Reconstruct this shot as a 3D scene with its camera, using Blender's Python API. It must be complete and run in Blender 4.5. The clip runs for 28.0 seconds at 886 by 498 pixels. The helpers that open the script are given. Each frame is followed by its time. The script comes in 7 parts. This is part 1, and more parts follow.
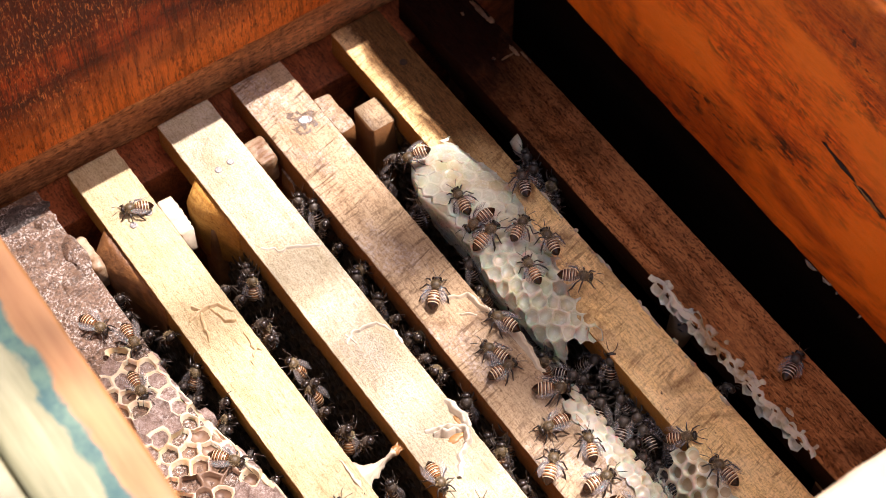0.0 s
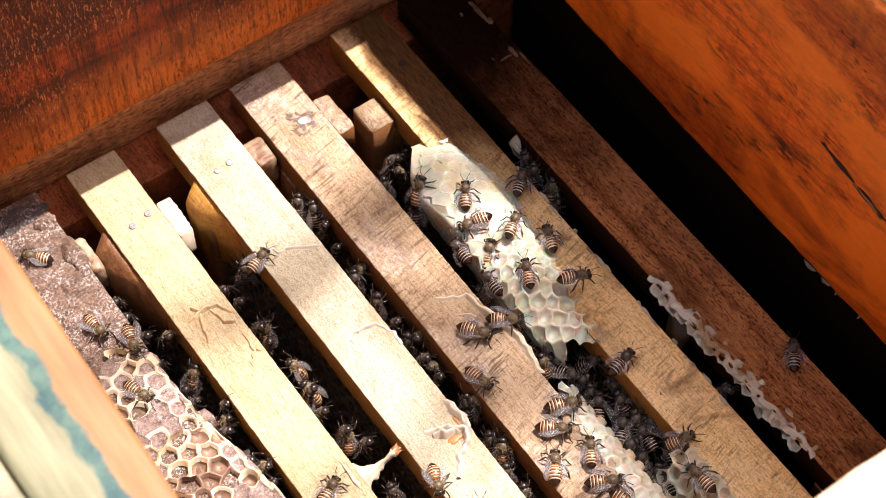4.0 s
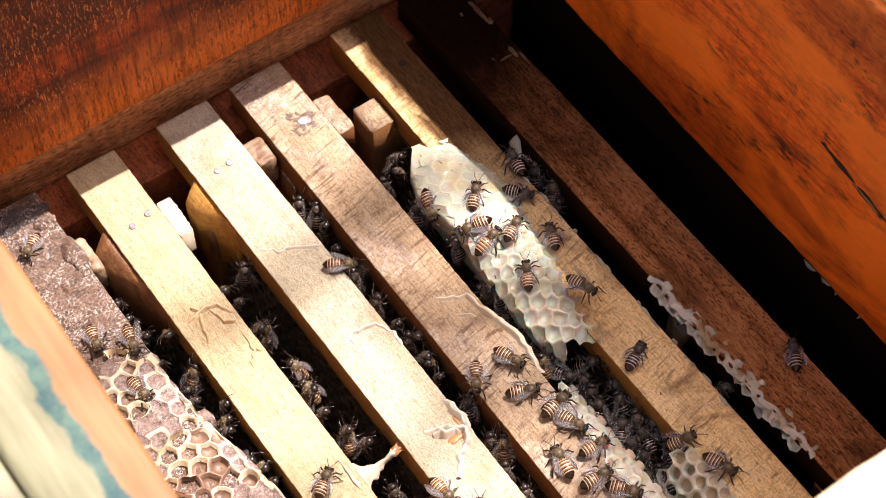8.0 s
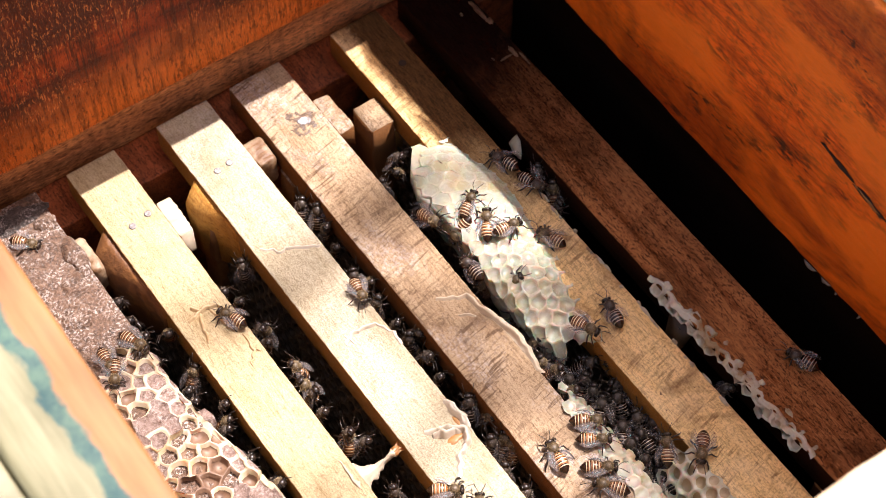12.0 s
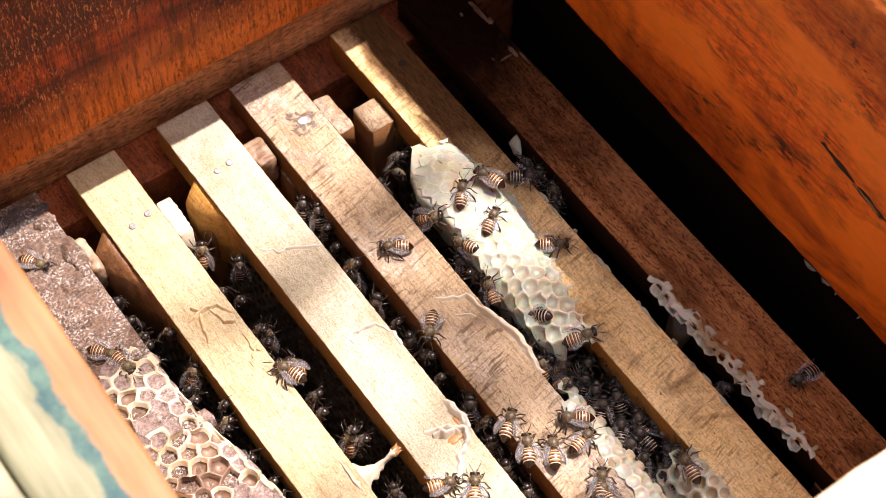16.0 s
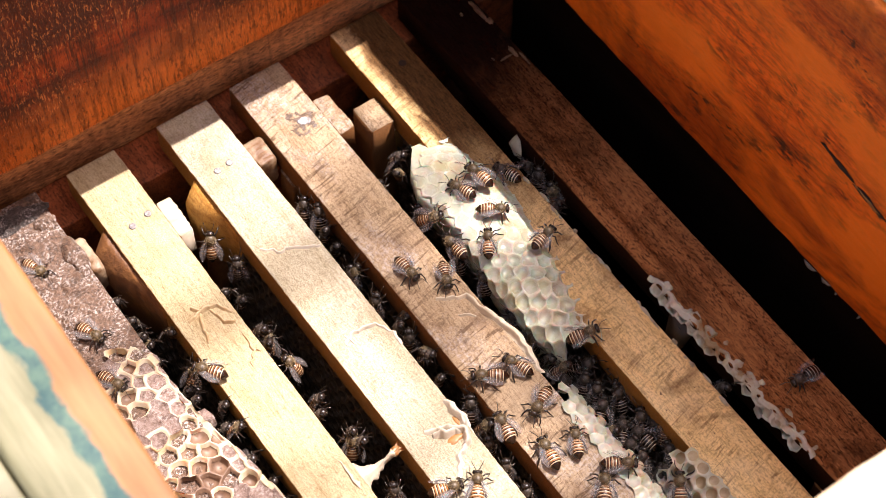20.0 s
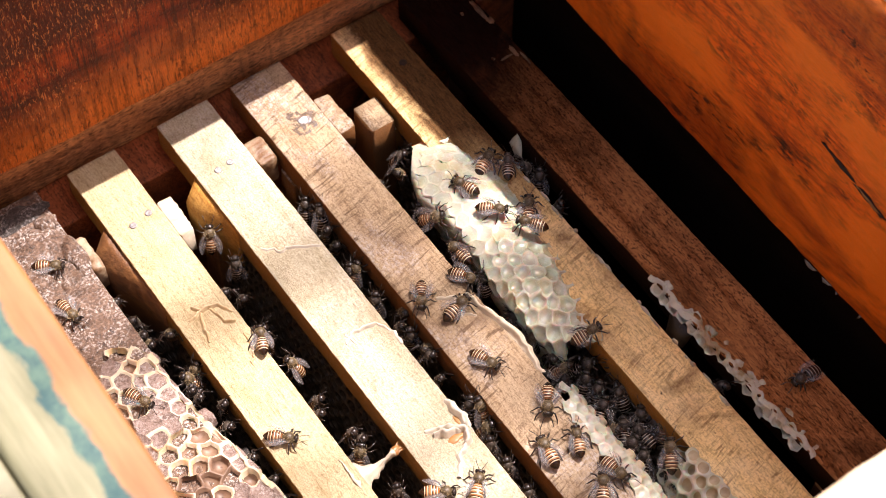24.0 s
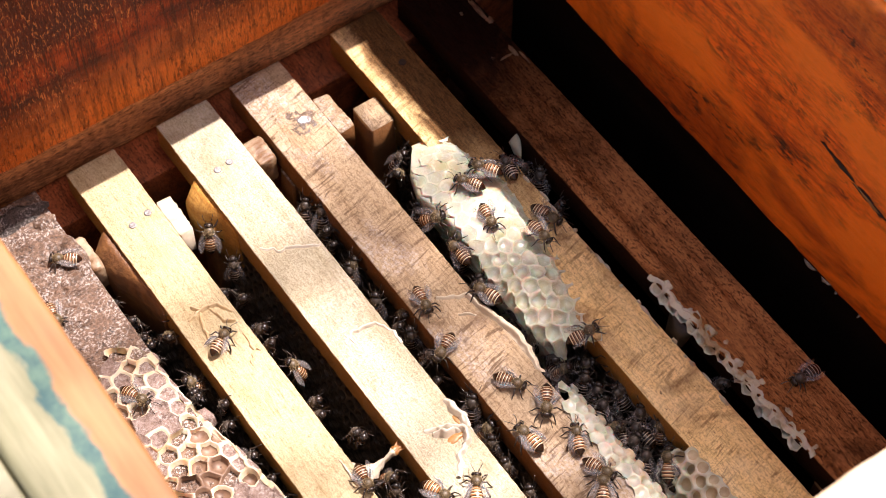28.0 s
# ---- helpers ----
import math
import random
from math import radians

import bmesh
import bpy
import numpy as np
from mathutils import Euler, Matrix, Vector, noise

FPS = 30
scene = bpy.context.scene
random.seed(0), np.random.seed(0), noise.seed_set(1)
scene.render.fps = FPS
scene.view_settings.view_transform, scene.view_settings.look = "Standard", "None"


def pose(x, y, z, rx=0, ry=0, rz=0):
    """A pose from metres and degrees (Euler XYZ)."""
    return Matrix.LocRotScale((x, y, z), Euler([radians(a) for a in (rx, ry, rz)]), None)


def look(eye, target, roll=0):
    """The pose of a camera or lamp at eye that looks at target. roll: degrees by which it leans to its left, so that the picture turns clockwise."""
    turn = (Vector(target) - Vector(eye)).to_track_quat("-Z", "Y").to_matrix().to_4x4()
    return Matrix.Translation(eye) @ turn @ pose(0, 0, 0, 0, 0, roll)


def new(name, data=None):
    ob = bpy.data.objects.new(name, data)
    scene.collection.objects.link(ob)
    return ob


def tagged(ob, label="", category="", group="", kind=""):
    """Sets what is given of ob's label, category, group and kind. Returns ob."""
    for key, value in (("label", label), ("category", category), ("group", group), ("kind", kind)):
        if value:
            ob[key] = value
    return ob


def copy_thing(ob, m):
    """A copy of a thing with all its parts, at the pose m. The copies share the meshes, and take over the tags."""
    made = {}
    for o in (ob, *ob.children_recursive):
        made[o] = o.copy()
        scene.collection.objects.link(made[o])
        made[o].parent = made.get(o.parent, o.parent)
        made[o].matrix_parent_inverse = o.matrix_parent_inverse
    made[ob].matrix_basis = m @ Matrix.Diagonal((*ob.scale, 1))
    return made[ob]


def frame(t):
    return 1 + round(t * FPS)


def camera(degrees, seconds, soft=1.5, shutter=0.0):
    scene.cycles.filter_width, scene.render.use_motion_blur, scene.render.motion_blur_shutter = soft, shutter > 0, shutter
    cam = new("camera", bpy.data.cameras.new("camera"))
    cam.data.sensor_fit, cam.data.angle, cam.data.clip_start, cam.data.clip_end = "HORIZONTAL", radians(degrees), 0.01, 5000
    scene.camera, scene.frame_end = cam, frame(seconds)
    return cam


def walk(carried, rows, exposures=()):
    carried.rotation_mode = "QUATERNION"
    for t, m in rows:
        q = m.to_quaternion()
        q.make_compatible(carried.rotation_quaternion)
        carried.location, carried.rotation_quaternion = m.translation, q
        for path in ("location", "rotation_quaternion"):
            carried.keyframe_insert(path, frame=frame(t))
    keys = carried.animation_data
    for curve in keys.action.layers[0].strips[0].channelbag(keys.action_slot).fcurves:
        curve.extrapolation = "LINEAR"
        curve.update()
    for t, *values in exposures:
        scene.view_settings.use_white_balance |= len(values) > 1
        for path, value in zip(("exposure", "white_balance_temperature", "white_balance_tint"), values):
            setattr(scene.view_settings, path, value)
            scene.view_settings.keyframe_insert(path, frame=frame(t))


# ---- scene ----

# ================= camera =================
EYE = Vector((0.0, 0.0, 0.53))
AIM = Vector((0.20145, 0.28557, 0.0))
cam = camera(25.97, 28.0, soft=0.45)
cam.data.dof.use_dof = True
cam.data.dof.focus_distance = 0.605
cam.data.dof.aperture_fstop = 20.0
_q = (AIM - EYE).to_track_quat("-Z", "Y")
NUDGE = _q @ Vector((-0.00030, -0.00028, 0.0))
NUDGE_LATE = _q @ Vector((0.0, -0.00028, 0.0))
REST, LEAN, LATE = look(EYE, AIM), look(EYE, AIM + NUDGE), look(EYE, AIM + NUDGE_LATE)
walk(cam, [(0.0, LEAN), (2.5, LEAN), (2.9, REST), (23.6, REST), (24.3, LEAN), (26.4, LEAN), (26.9, LATE), (28.0, LATE)],
     exposures=[(0.0, 1.14, 7060, 21), (28.0, 1.14, 7060, 21)])

# ================= light =================
SUN_DIR = Vector((0.063, 0.0145, 0.133)).normalized()
world = bpy.data.worlds.new("sky")
scene.world = world
world.use_nodes = True
_nt = world.node_tree
_sky = _nt.nodes.new("ShaderNodeTexSky")
_sky.sky_type, _sky.sun_disc = "NISHITA", False
_sky.ozone_density, _sky.dust_density = 0.4, 4.0
_sky.sun_elevation = math.asin(SUN_DIR.z)
_sky.sun_rotation = math.atan2(SUN_DIR.x, SUN_DIR.y)
_nt.links.new(_sky.outputs[0], _nt.nodes["Background"].inputs[0])
_nt.nodes["Background"].inputs[1].default_value = 0.098
_sun = bpy.data.lights.new("sun", "SUN")
_sun.energy, _sun.angle, _sun.color = 5.0, radians(0.53), (1.0, 0.965, 0.945)
sun = new("sun", _sun)
sun.matrix_world = look(SUN_DIR * 8.0, (0, 0, 0))

# ================= materials =================


class Nodes:
    """A node material under construction."""

    def __init__(self, name):
        self.m = bpy.data.materials.new(name)
        self.m.use_nodes = True
        self.nt = self.m.node_tree
        self.b = self.nt.nodes["Principled BSDF"]

    def add(self, kind, **sockets):
        n = self.nt.nodes.new(kind)
        for k, v in sockets.items():
            k = k.replace("_", " ")
            if isinstance(v, bpy.types.NodeSocket):
                self.nt.links.new(v, n.inputs[k])
            else:
                n.inputs[k].default_value = v
        return n

    def link(self, a, b):
        self.nt.links.new(a, b)

    def where(self):
        return self.nt.nodes.new("ShaderNodeNewGeometry").outputs["Position"]

    def local(self):
        return self.nt.nodes.new("ShaderNodeTexCoord").outputs["Object"]

    def stretch(self, src, sx, sy, sz, off=(0, 0, 0), rot=(0, 0, 0)):
        n = self.add("ShaderNodeMapping", Vector=src)
        n.inputs["Scale"].default_value = (sx, sy, sz)
        n.inputs["Location"].default_value = off
        n.inputs["Rotation"].default_value = rot
        return n.outputs[0]

    def noise(self, src, scale, detail=4.0, rough=0.55, dist=0.0):
        n = self.add("ShaderNodeTexNoise", Vector=src, Scale=scale, Detail=detail, Roughness=rough, Distortion=dist)
        return n.outputs["Fac"]

    def ramp(self, fac, *stops):
        n = self.add("ShaderNodeValToRGB", Fac=fac)
        r = n.color_ramp
        while len(r.elements) < len(stops):
            r.elements.new(0.5)
        for el, (p, c) in zip(r.elements, stops):
            el.position = p
            el.color = (c, c, c, 1) if isinstance(c, (int, float)) else (*c, 1)
        return n.outputs["Color"]

    def mix(self, fac, a, b, mode="MIX"):
        n = self.nt.nodes.new("ShaderNodeMix")
        n.data_type, n.blend_type = "RGBA", mode
        for sock, v in ((n.inputs[0], fac), (n.inputs[6], a), (n.inputs[7], b)):
            if isinstance(v, bpy.types.NodeSocket):
                self.link(v, sock)
            elif isinstance(v, (int, float)):
                sock.default_value = v if sock == n.inputs[0] else (v, v, v, 1)
            else:
                sock.default_value = (*v, 1)
        return n.outputs[2]

    def math(self, op, a, b=0.0):
        n = self.nt.nodes.new("ShaderNodeMath")
        n.operation = op
        for sock, v in zip(n.inputs, (a, b)):
            if isinstance(v, bpy.types.NodeSocket):
                self.link(v, sock)
            else:
                sock.default_value = v
        return n.outputs[0]

    def done(self, color, rough=0.6, bump=None, strength=0.3, depth=0.001):
        for key, v in (("Base Color", color), ("Roughness", rough)):
            if isinstance(v, bpy.types.NodeSocket):
                self.link(v, self.b.inputs[key])
            else:
                self.b.inputs[key].default_value = v if isinstance(v, (int, float)) else (*v, 1)
        if bump is not None:
            n = self.add("ShaderNodeBump", Strength=strength, Distance=depth, Height=bump)
            self.link(n.outputs[0], self.b.inputs["Normal"])
        return self.m


def bar_wood(name, light, mid, dark, blotch=(0.12, 0.08, 0.05), blotch_amount=0.3, speck=0.35, rough=0.62, bump=0.35, scratch=0.25, raw=None, hair=0.0, stain_shade=None, hatch=0.0, shine=0.22, sand=1.0, pale_gloss=0.0):
    """Sawn wood with the grain along y: fibres, growth streaks, fine saw hatching, grit, stains and dark specks;
    bounced light and shade on its sides are put into the colour.
    """
    n = Nodes(name)
    geo = n.nt.nodes.new("ShaderNodeNewGeometry")
    p = geo.outputs["Position"]
    streak = n.noise(n.stretch(p, 1, 0.06, 1), 130, 6, 0.65, 0.6)
    fibre = n.noise(n.stretch(p, 1, 0.14, 1, (3, 1, 0)), 1300, 4, 0.7, 0.3)
    turned = n.stretch(p, 1, 1, 1, (0, 0, 0), (0, 0, -0.22))
    saw = n.noise(n.stretch(turned, 0.16, 1.0, 0.3, (1, 0, 0)), 950, 3, 0.6, 0.6)
    grit = n.noise(p, 1500, 4, 0.75)
    stain = n.noise(p, 45, 5, 0.62, 0.8)
    patch = n.noise(n.stretch(p, 1, 0.7, 1, (5, 5, 5)), 70, 4, 0.6, 0.4)
    dots = n.noise(n.stretch(p, 1, 0.5, 1, (7, 2, 0)), 900, 4, 0.7)
    c = n.ramp(streak, (0.20, dark), (0.38, mid), (0.62, light))
    c = n.mix(n.ramp(fibre, (0.36, 0.45), (0.46, 0.0)), c, dark)
    c = n.mix(n.ramp(fibre, (0.54, 0.0), (0.66, 0.35)), c, light)
    gate = n.ramp(patch, (0.42, 0.15), (0.58, 1.0))
    c = n.mix(n.math("MULTIPLY", n.math("MULTIPLY", n.ramp(saw, (0.39, 1.0), (0.46, 0.0)), gate), scratch), c, dark)
    c = n.mix(n.ramp(grit, (0.36, min(0.9, 0.30 * sand)), (0.50, 0.0)), c, dark)
    c = n.mix(n.ramp(grit, (0.56, 0.0), (0.68, min(0.9, 0.25 * sand))), c, light)
    # Pale dusty film, with whitish highlights put into the colour.
    if pale_gloss:
        gloss_spots = n.math("MULTIPLY", n.ramp(n.noise(n.stretch(p, 1, 0.7, 1, (9, 3, 1)), 48, 4, 0.6, 0.7), (0.50, 0.0), (0.62, 1.0)), n.ramp(n.noise(p, 800, 4, 0.75, 0.5), (0.44, 0.0), (0.58, 1.0)))
        c = n.mix(n.math("MULTIPLY", gloss_spots, pale_gloss), c, (0.58, 0.54, 0.53))
    if hatch:
        rows = n.noise(n.stretch(turned, 0.14, 1.0, 0.2, (3, 0, 8)), 620, 3, 0.6, 0.8)
        mark = n.math("MULTIPLY", n.ramp(rows, (0.39, 1.0), (0.47, 0.0)), n.ramp(n.noise(n.stretch(p, 1, 0.8, 1, (2, 4, 6)), 55, 4, 0.6, 0.6), (0.43, 0.0), (0.56, 1.0)))
        c = n.mix(n.math("MULTIPLY", mark, hatch), c, dark)
    if hair:
        strand = n.noise(n.stretch(p, 1, 0.20, 1, (8, 4, 2), (0, 0, 0.05)), 900, 4, 0.7, 1.2)
        dash = n.noise(n.stretch(p, 1, 0.38, 1, (2, 9, 4), (0, 0, 0.25)), 1500, 2, 0.5, 0.3)
        c = n.mix(n.math("MULTIPLY", n.ramp(dash, (0.39, 1.0), (0.44, 0.0)), hair), c, dark)
        # A sheen put into the colour as lighter patches.
        sheen = n.noise(n.stretch(p, 1, 0.6, 1, (6, 6, 1)), 60, 4, 0.6, 0.5)
        c = n.mix(n.math("MULTIPLY", n.ramp(sheen, (0.52, 0.0), (0.66, 1.0)), hair * 0.5), c, n.mix(0.5, light, (0.80, 0.78, 0.76)) if light[1] > 0.6 else light)
        c = n.mix(n.math("MULTIPLY", n.ramp(strand, (0.56, 0.0), (0.62, 1.0)), hair), c, light)
        c = n.mix(n.math("MULTIPLY", n.ramp(strand, (0.38, 1.0), (0.44, 0.0)), hair), c, dark)
    c = n.mix(n.math("MULTIPLY", n.ramp(stain, (0.50, 0.0), (0.68, 1.0)), blotch_amount), c, blotch)
    c = n.mix(n.math("MULTIPLY", n.ramp(dots, (0.64, 0.0), (0.70, 1.0)), speck), c, (0.05, 0.03, 0.02))
    # Stain and shade towards the far end, put into the colour.
    if stain_shade:
        ya, yb, dark_tone, *across = stain_shade
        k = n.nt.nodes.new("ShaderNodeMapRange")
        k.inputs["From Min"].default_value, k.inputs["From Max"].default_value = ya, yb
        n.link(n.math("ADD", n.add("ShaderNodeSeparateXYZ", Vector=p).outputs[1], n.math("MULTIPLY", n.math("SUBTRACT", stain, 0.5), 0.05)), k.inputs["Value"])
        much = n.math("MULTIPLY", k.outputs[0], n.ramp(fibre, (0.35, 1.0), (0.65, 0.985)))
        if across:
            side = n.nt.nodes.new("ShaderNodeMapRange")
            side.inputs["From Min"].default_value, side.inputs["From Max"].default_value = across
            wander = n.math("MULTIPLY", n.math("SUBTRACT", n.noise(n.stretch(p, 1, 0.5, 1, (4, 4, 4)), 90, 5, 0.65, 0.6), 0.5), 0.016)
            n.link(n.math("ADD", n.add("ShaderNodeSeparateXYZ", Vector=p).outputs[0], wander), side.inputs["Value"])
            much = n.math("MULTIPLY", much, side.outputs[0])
        c = n.mix(much, c, n.mix(n.ramp(n.mix(0.5, fibre, grit), (0.40, 0.0), (0.60, 1.0)), tuple(0.5 * v for v in dark_tone), tuple(1.7 * v for v in dark_tone)))
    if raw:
        # Faces turned sideways get their own tone: bounced light and shade put into colour.
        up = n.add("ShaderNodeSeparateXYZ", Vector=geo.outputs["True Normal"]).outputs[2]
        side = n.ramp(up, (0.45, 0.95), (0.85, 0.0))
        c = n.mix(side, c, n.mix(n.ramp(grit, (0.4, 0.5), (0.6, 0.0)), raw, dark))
    h = n.mix(0.5, n.mix(0.35, fibre, saw), grit)
    n.b.inputs["Specular IOR Level"].default_value = shine
    return n.done(c, n.ramp(stain, (0.3, rough + 0.1), (0.7, rough - 0.12)), h, bump, 0.0008)


def box_wood(name, axis, light, mid, dark, gloss=0.35, flecks=0.6, pitted=0.62, stain=(0.03, 0.06, 0.5), shine=0.3, bands=60, pit_size=210, top_band=None):
    """Oiled reddish board of the box; axis: the way of its grain."""
    n = Nodes(name)
    p = n.where()

    def along(k, off=(0, 0, 0)):
        return n.stretch(p, *((k, 1, 1) if axis == "x" else (1, k, 1)), off)

    streak = n.noise(along(0.08), bands, 7, 0.7, 1.0)
    cloud = n.noise(along(0.3, (4, 3, 1)), 26, 5, 0.65, 0.8)
    fleck = n.noise(along(0.30, (9, 1, 3)), 1000, 4, 0.7, 0.5)
    saw = n.noise(n.stretch(p, 1, 1, 0.05), 260, 3, 0.55, 0.2)
    pits = n.noise(along(0.4, (2, 8, 1)), pit_size, 5, 0.7)
    fine = n.noise(p, 1800, 2, 0.6)
    c = n.ramp(streak, (0.33, dark), (0.48, mid), (0.62, light))
    c = n.mix(n.ramp(cloud, (0.47, 0.0), (0.60, 0.24)), c, dark)
    c = n.mix(n.math("MULTIPLY", n.ramp(fleck, (0.36, 1.0), (0.52, 0.0)), flecks), c, dark)
    c = n.mix(n.math("MULTIPLY", n.ramp(fleck, (0.56, 0.0), (0.68, 1.0)), flecks * 0.7), c, light)
    c = n.mix(n.ramp(saw, (0.38, 0.25), (0.50, 0.0)), c, dark)
    herd = n.noise(along(0.35, (1, 1, 7)), 38, 4, 0.6, 0.6)
    c = n.mix(n.math("MULTIPLY", n.ramp(pits, (pitted - 0.02, 0.0), (pitted + 0.03, 0.9)), n.ramp(herd, (0.46, 0.0), (0.58, 1.0))), c, (0.012, 0.005, 0.004))
    # Darker on one side of the given heights, with a wavering edge.
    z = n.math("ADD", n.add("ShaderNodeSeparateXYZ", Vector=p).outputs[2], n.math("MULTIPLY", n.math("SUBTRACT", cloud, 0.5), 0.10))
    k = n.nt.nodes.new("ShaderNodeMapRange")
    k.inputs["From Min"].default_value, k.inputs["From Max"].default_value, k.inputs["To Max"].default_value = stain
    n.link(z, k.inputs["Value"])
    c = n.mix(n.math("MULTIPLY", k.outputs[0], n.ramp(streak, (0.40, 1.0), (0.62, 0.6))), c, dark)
    # Darker towards the top, over the given heights.
    if top_band:
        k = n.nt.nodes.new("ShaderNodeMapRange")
        k.inputs["From Min"].default_value, k.inputs["From Max"].default_value, k.inputs["To Max"].default_value = *top_band, 0.4
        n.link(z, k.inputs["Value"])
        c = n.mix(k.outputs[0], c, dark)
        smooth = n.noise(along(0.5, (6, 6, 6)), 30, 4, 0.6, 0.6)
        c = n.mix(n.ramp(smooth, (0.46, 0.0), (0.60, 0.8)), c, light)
    h = n.mix(0.4, fleck, n.mix(0.5, fine, pits))
    n.b.inputs["Specular IOR Level"].default_value = shine
    return n.done(c, n.ramp(streak, (0.3, gloss + 0.2), (0.7, gloss)), h, 0.85, 0.0007)


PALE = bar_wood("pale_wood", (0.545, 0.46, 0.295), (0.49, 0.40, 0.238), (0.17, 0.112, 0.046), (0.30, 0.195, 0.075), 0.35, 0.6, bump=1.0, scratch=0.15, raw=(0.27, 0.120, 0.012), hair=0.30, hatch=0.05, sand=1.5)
WHITE = bar_wood("bleached_wood", (0.55, 0.50, 0.375), (0.485, 0.428, 0.295), (0.18, 0.140, 0.080), (0.22, 0.165, 0.085), 0.45, 0.6, bump=1.0, scratch=0.20, raw=(0.30, 0.135, 0.014), hair=0.30, hatch=0.12, sand=2.2, pale_gloss=0.35)
PINK = bar_wood("pinkish_wood", (0.48, 0.360, 0.235), (0.36, 0.248, 0.145), (0.085, 0.044, 0.020), (0.110, 0.060, 0.033), 0.65, 0.7, bump=1.0, scratch=0.40, raw=(0.19, 0.070, 0.014), hair=0.30, hatch=0.75, sand=1.5, pale_gloss=0.55)
# Far part: brown dirt, with the right wall's shadow deepened in the colour.
TAN = bar_wood("tan_wood", (0.88, 0.645, 0.320), (0.78, 0.515, 0.222), (0.17, 0.078, 0.027), (0.16, 0.070, 0.024), 0.80, 1.0, bump=1.0, scratch=0.3, raw=(0.31, 0.135, 0.020), hair=0.30, stain_shade=(0.270, 0.320, (0.078, 0.037, 0.012), 0.2235, 0.2290), hatch=0.62, shine=0.12, sand=1.5)
# Far end: stain plus the corner's deep shade, put into the colour.
BROWN = bar_wood("brown_wood", (0.50, 0.215, 0.080), (0.205, 0.066, 0.019), (0.036, 0.011, 0.005), (0.036, 0.011, 0.005), 0.55, 1.0, 0.85, 1.0, scratch=0.1, raw=(0.020, 0.007, 0.003), hair=0.7, stain_shade=(0.262, 0.345, (0.007, 0.0018, 0.001)), shine=0.04, sand=1.6)
# Near-black wood: the deep shade inside the box is put into its colour.
NEAR_BLACK_WOOD = bar_wood("near_black_wood", (0.010, 0.005, 0.003), (0.006, 0.003, 0.002), (0.003, 0.002, 0.001), (0.003, 0.002, 0.001), 0.6, 0.4, 0.9, shine=0.03)
REDDISH = bar_wood("reddish_ledge", (0.36, 0.095, 0.032), (0.15, 0.034, 0.011), (0.02, 0.006, 0.004), (0.01, 0.004, 0.003), 0.8, 0.6, 0.5, hair=0.5, shine=0.15)
GOLDEN = bar_wood("golden_wood", (0.54, 0.31, 0.085), (0.43, 0.205, 0.040), (0.16, 0.060, 0.012), (0.13, 0.050, 0.012), 0.4, 0.6, bump=0.8, hair=0.3)
GREY = box_wood("weathered_strip", "x", (0.98, 0.46, 0.18), (0.60, 0.255, 0.095), (0.08, 0.028, 0.011), 0.6, 0.8, 0.66, (0.2, 0.3, 0.0))
SIDE_BOARD = box_wood("red_board_side", "y", (1.0, 0.230, 0.018), (0.95, 0.165, 0.010), (0.13, 0.015, 0.004), 0.42, 0.6, 0.555, (0.056, 0.034, 0.66), 0.3, 70, 300, top_band=(0.098, 0.118))


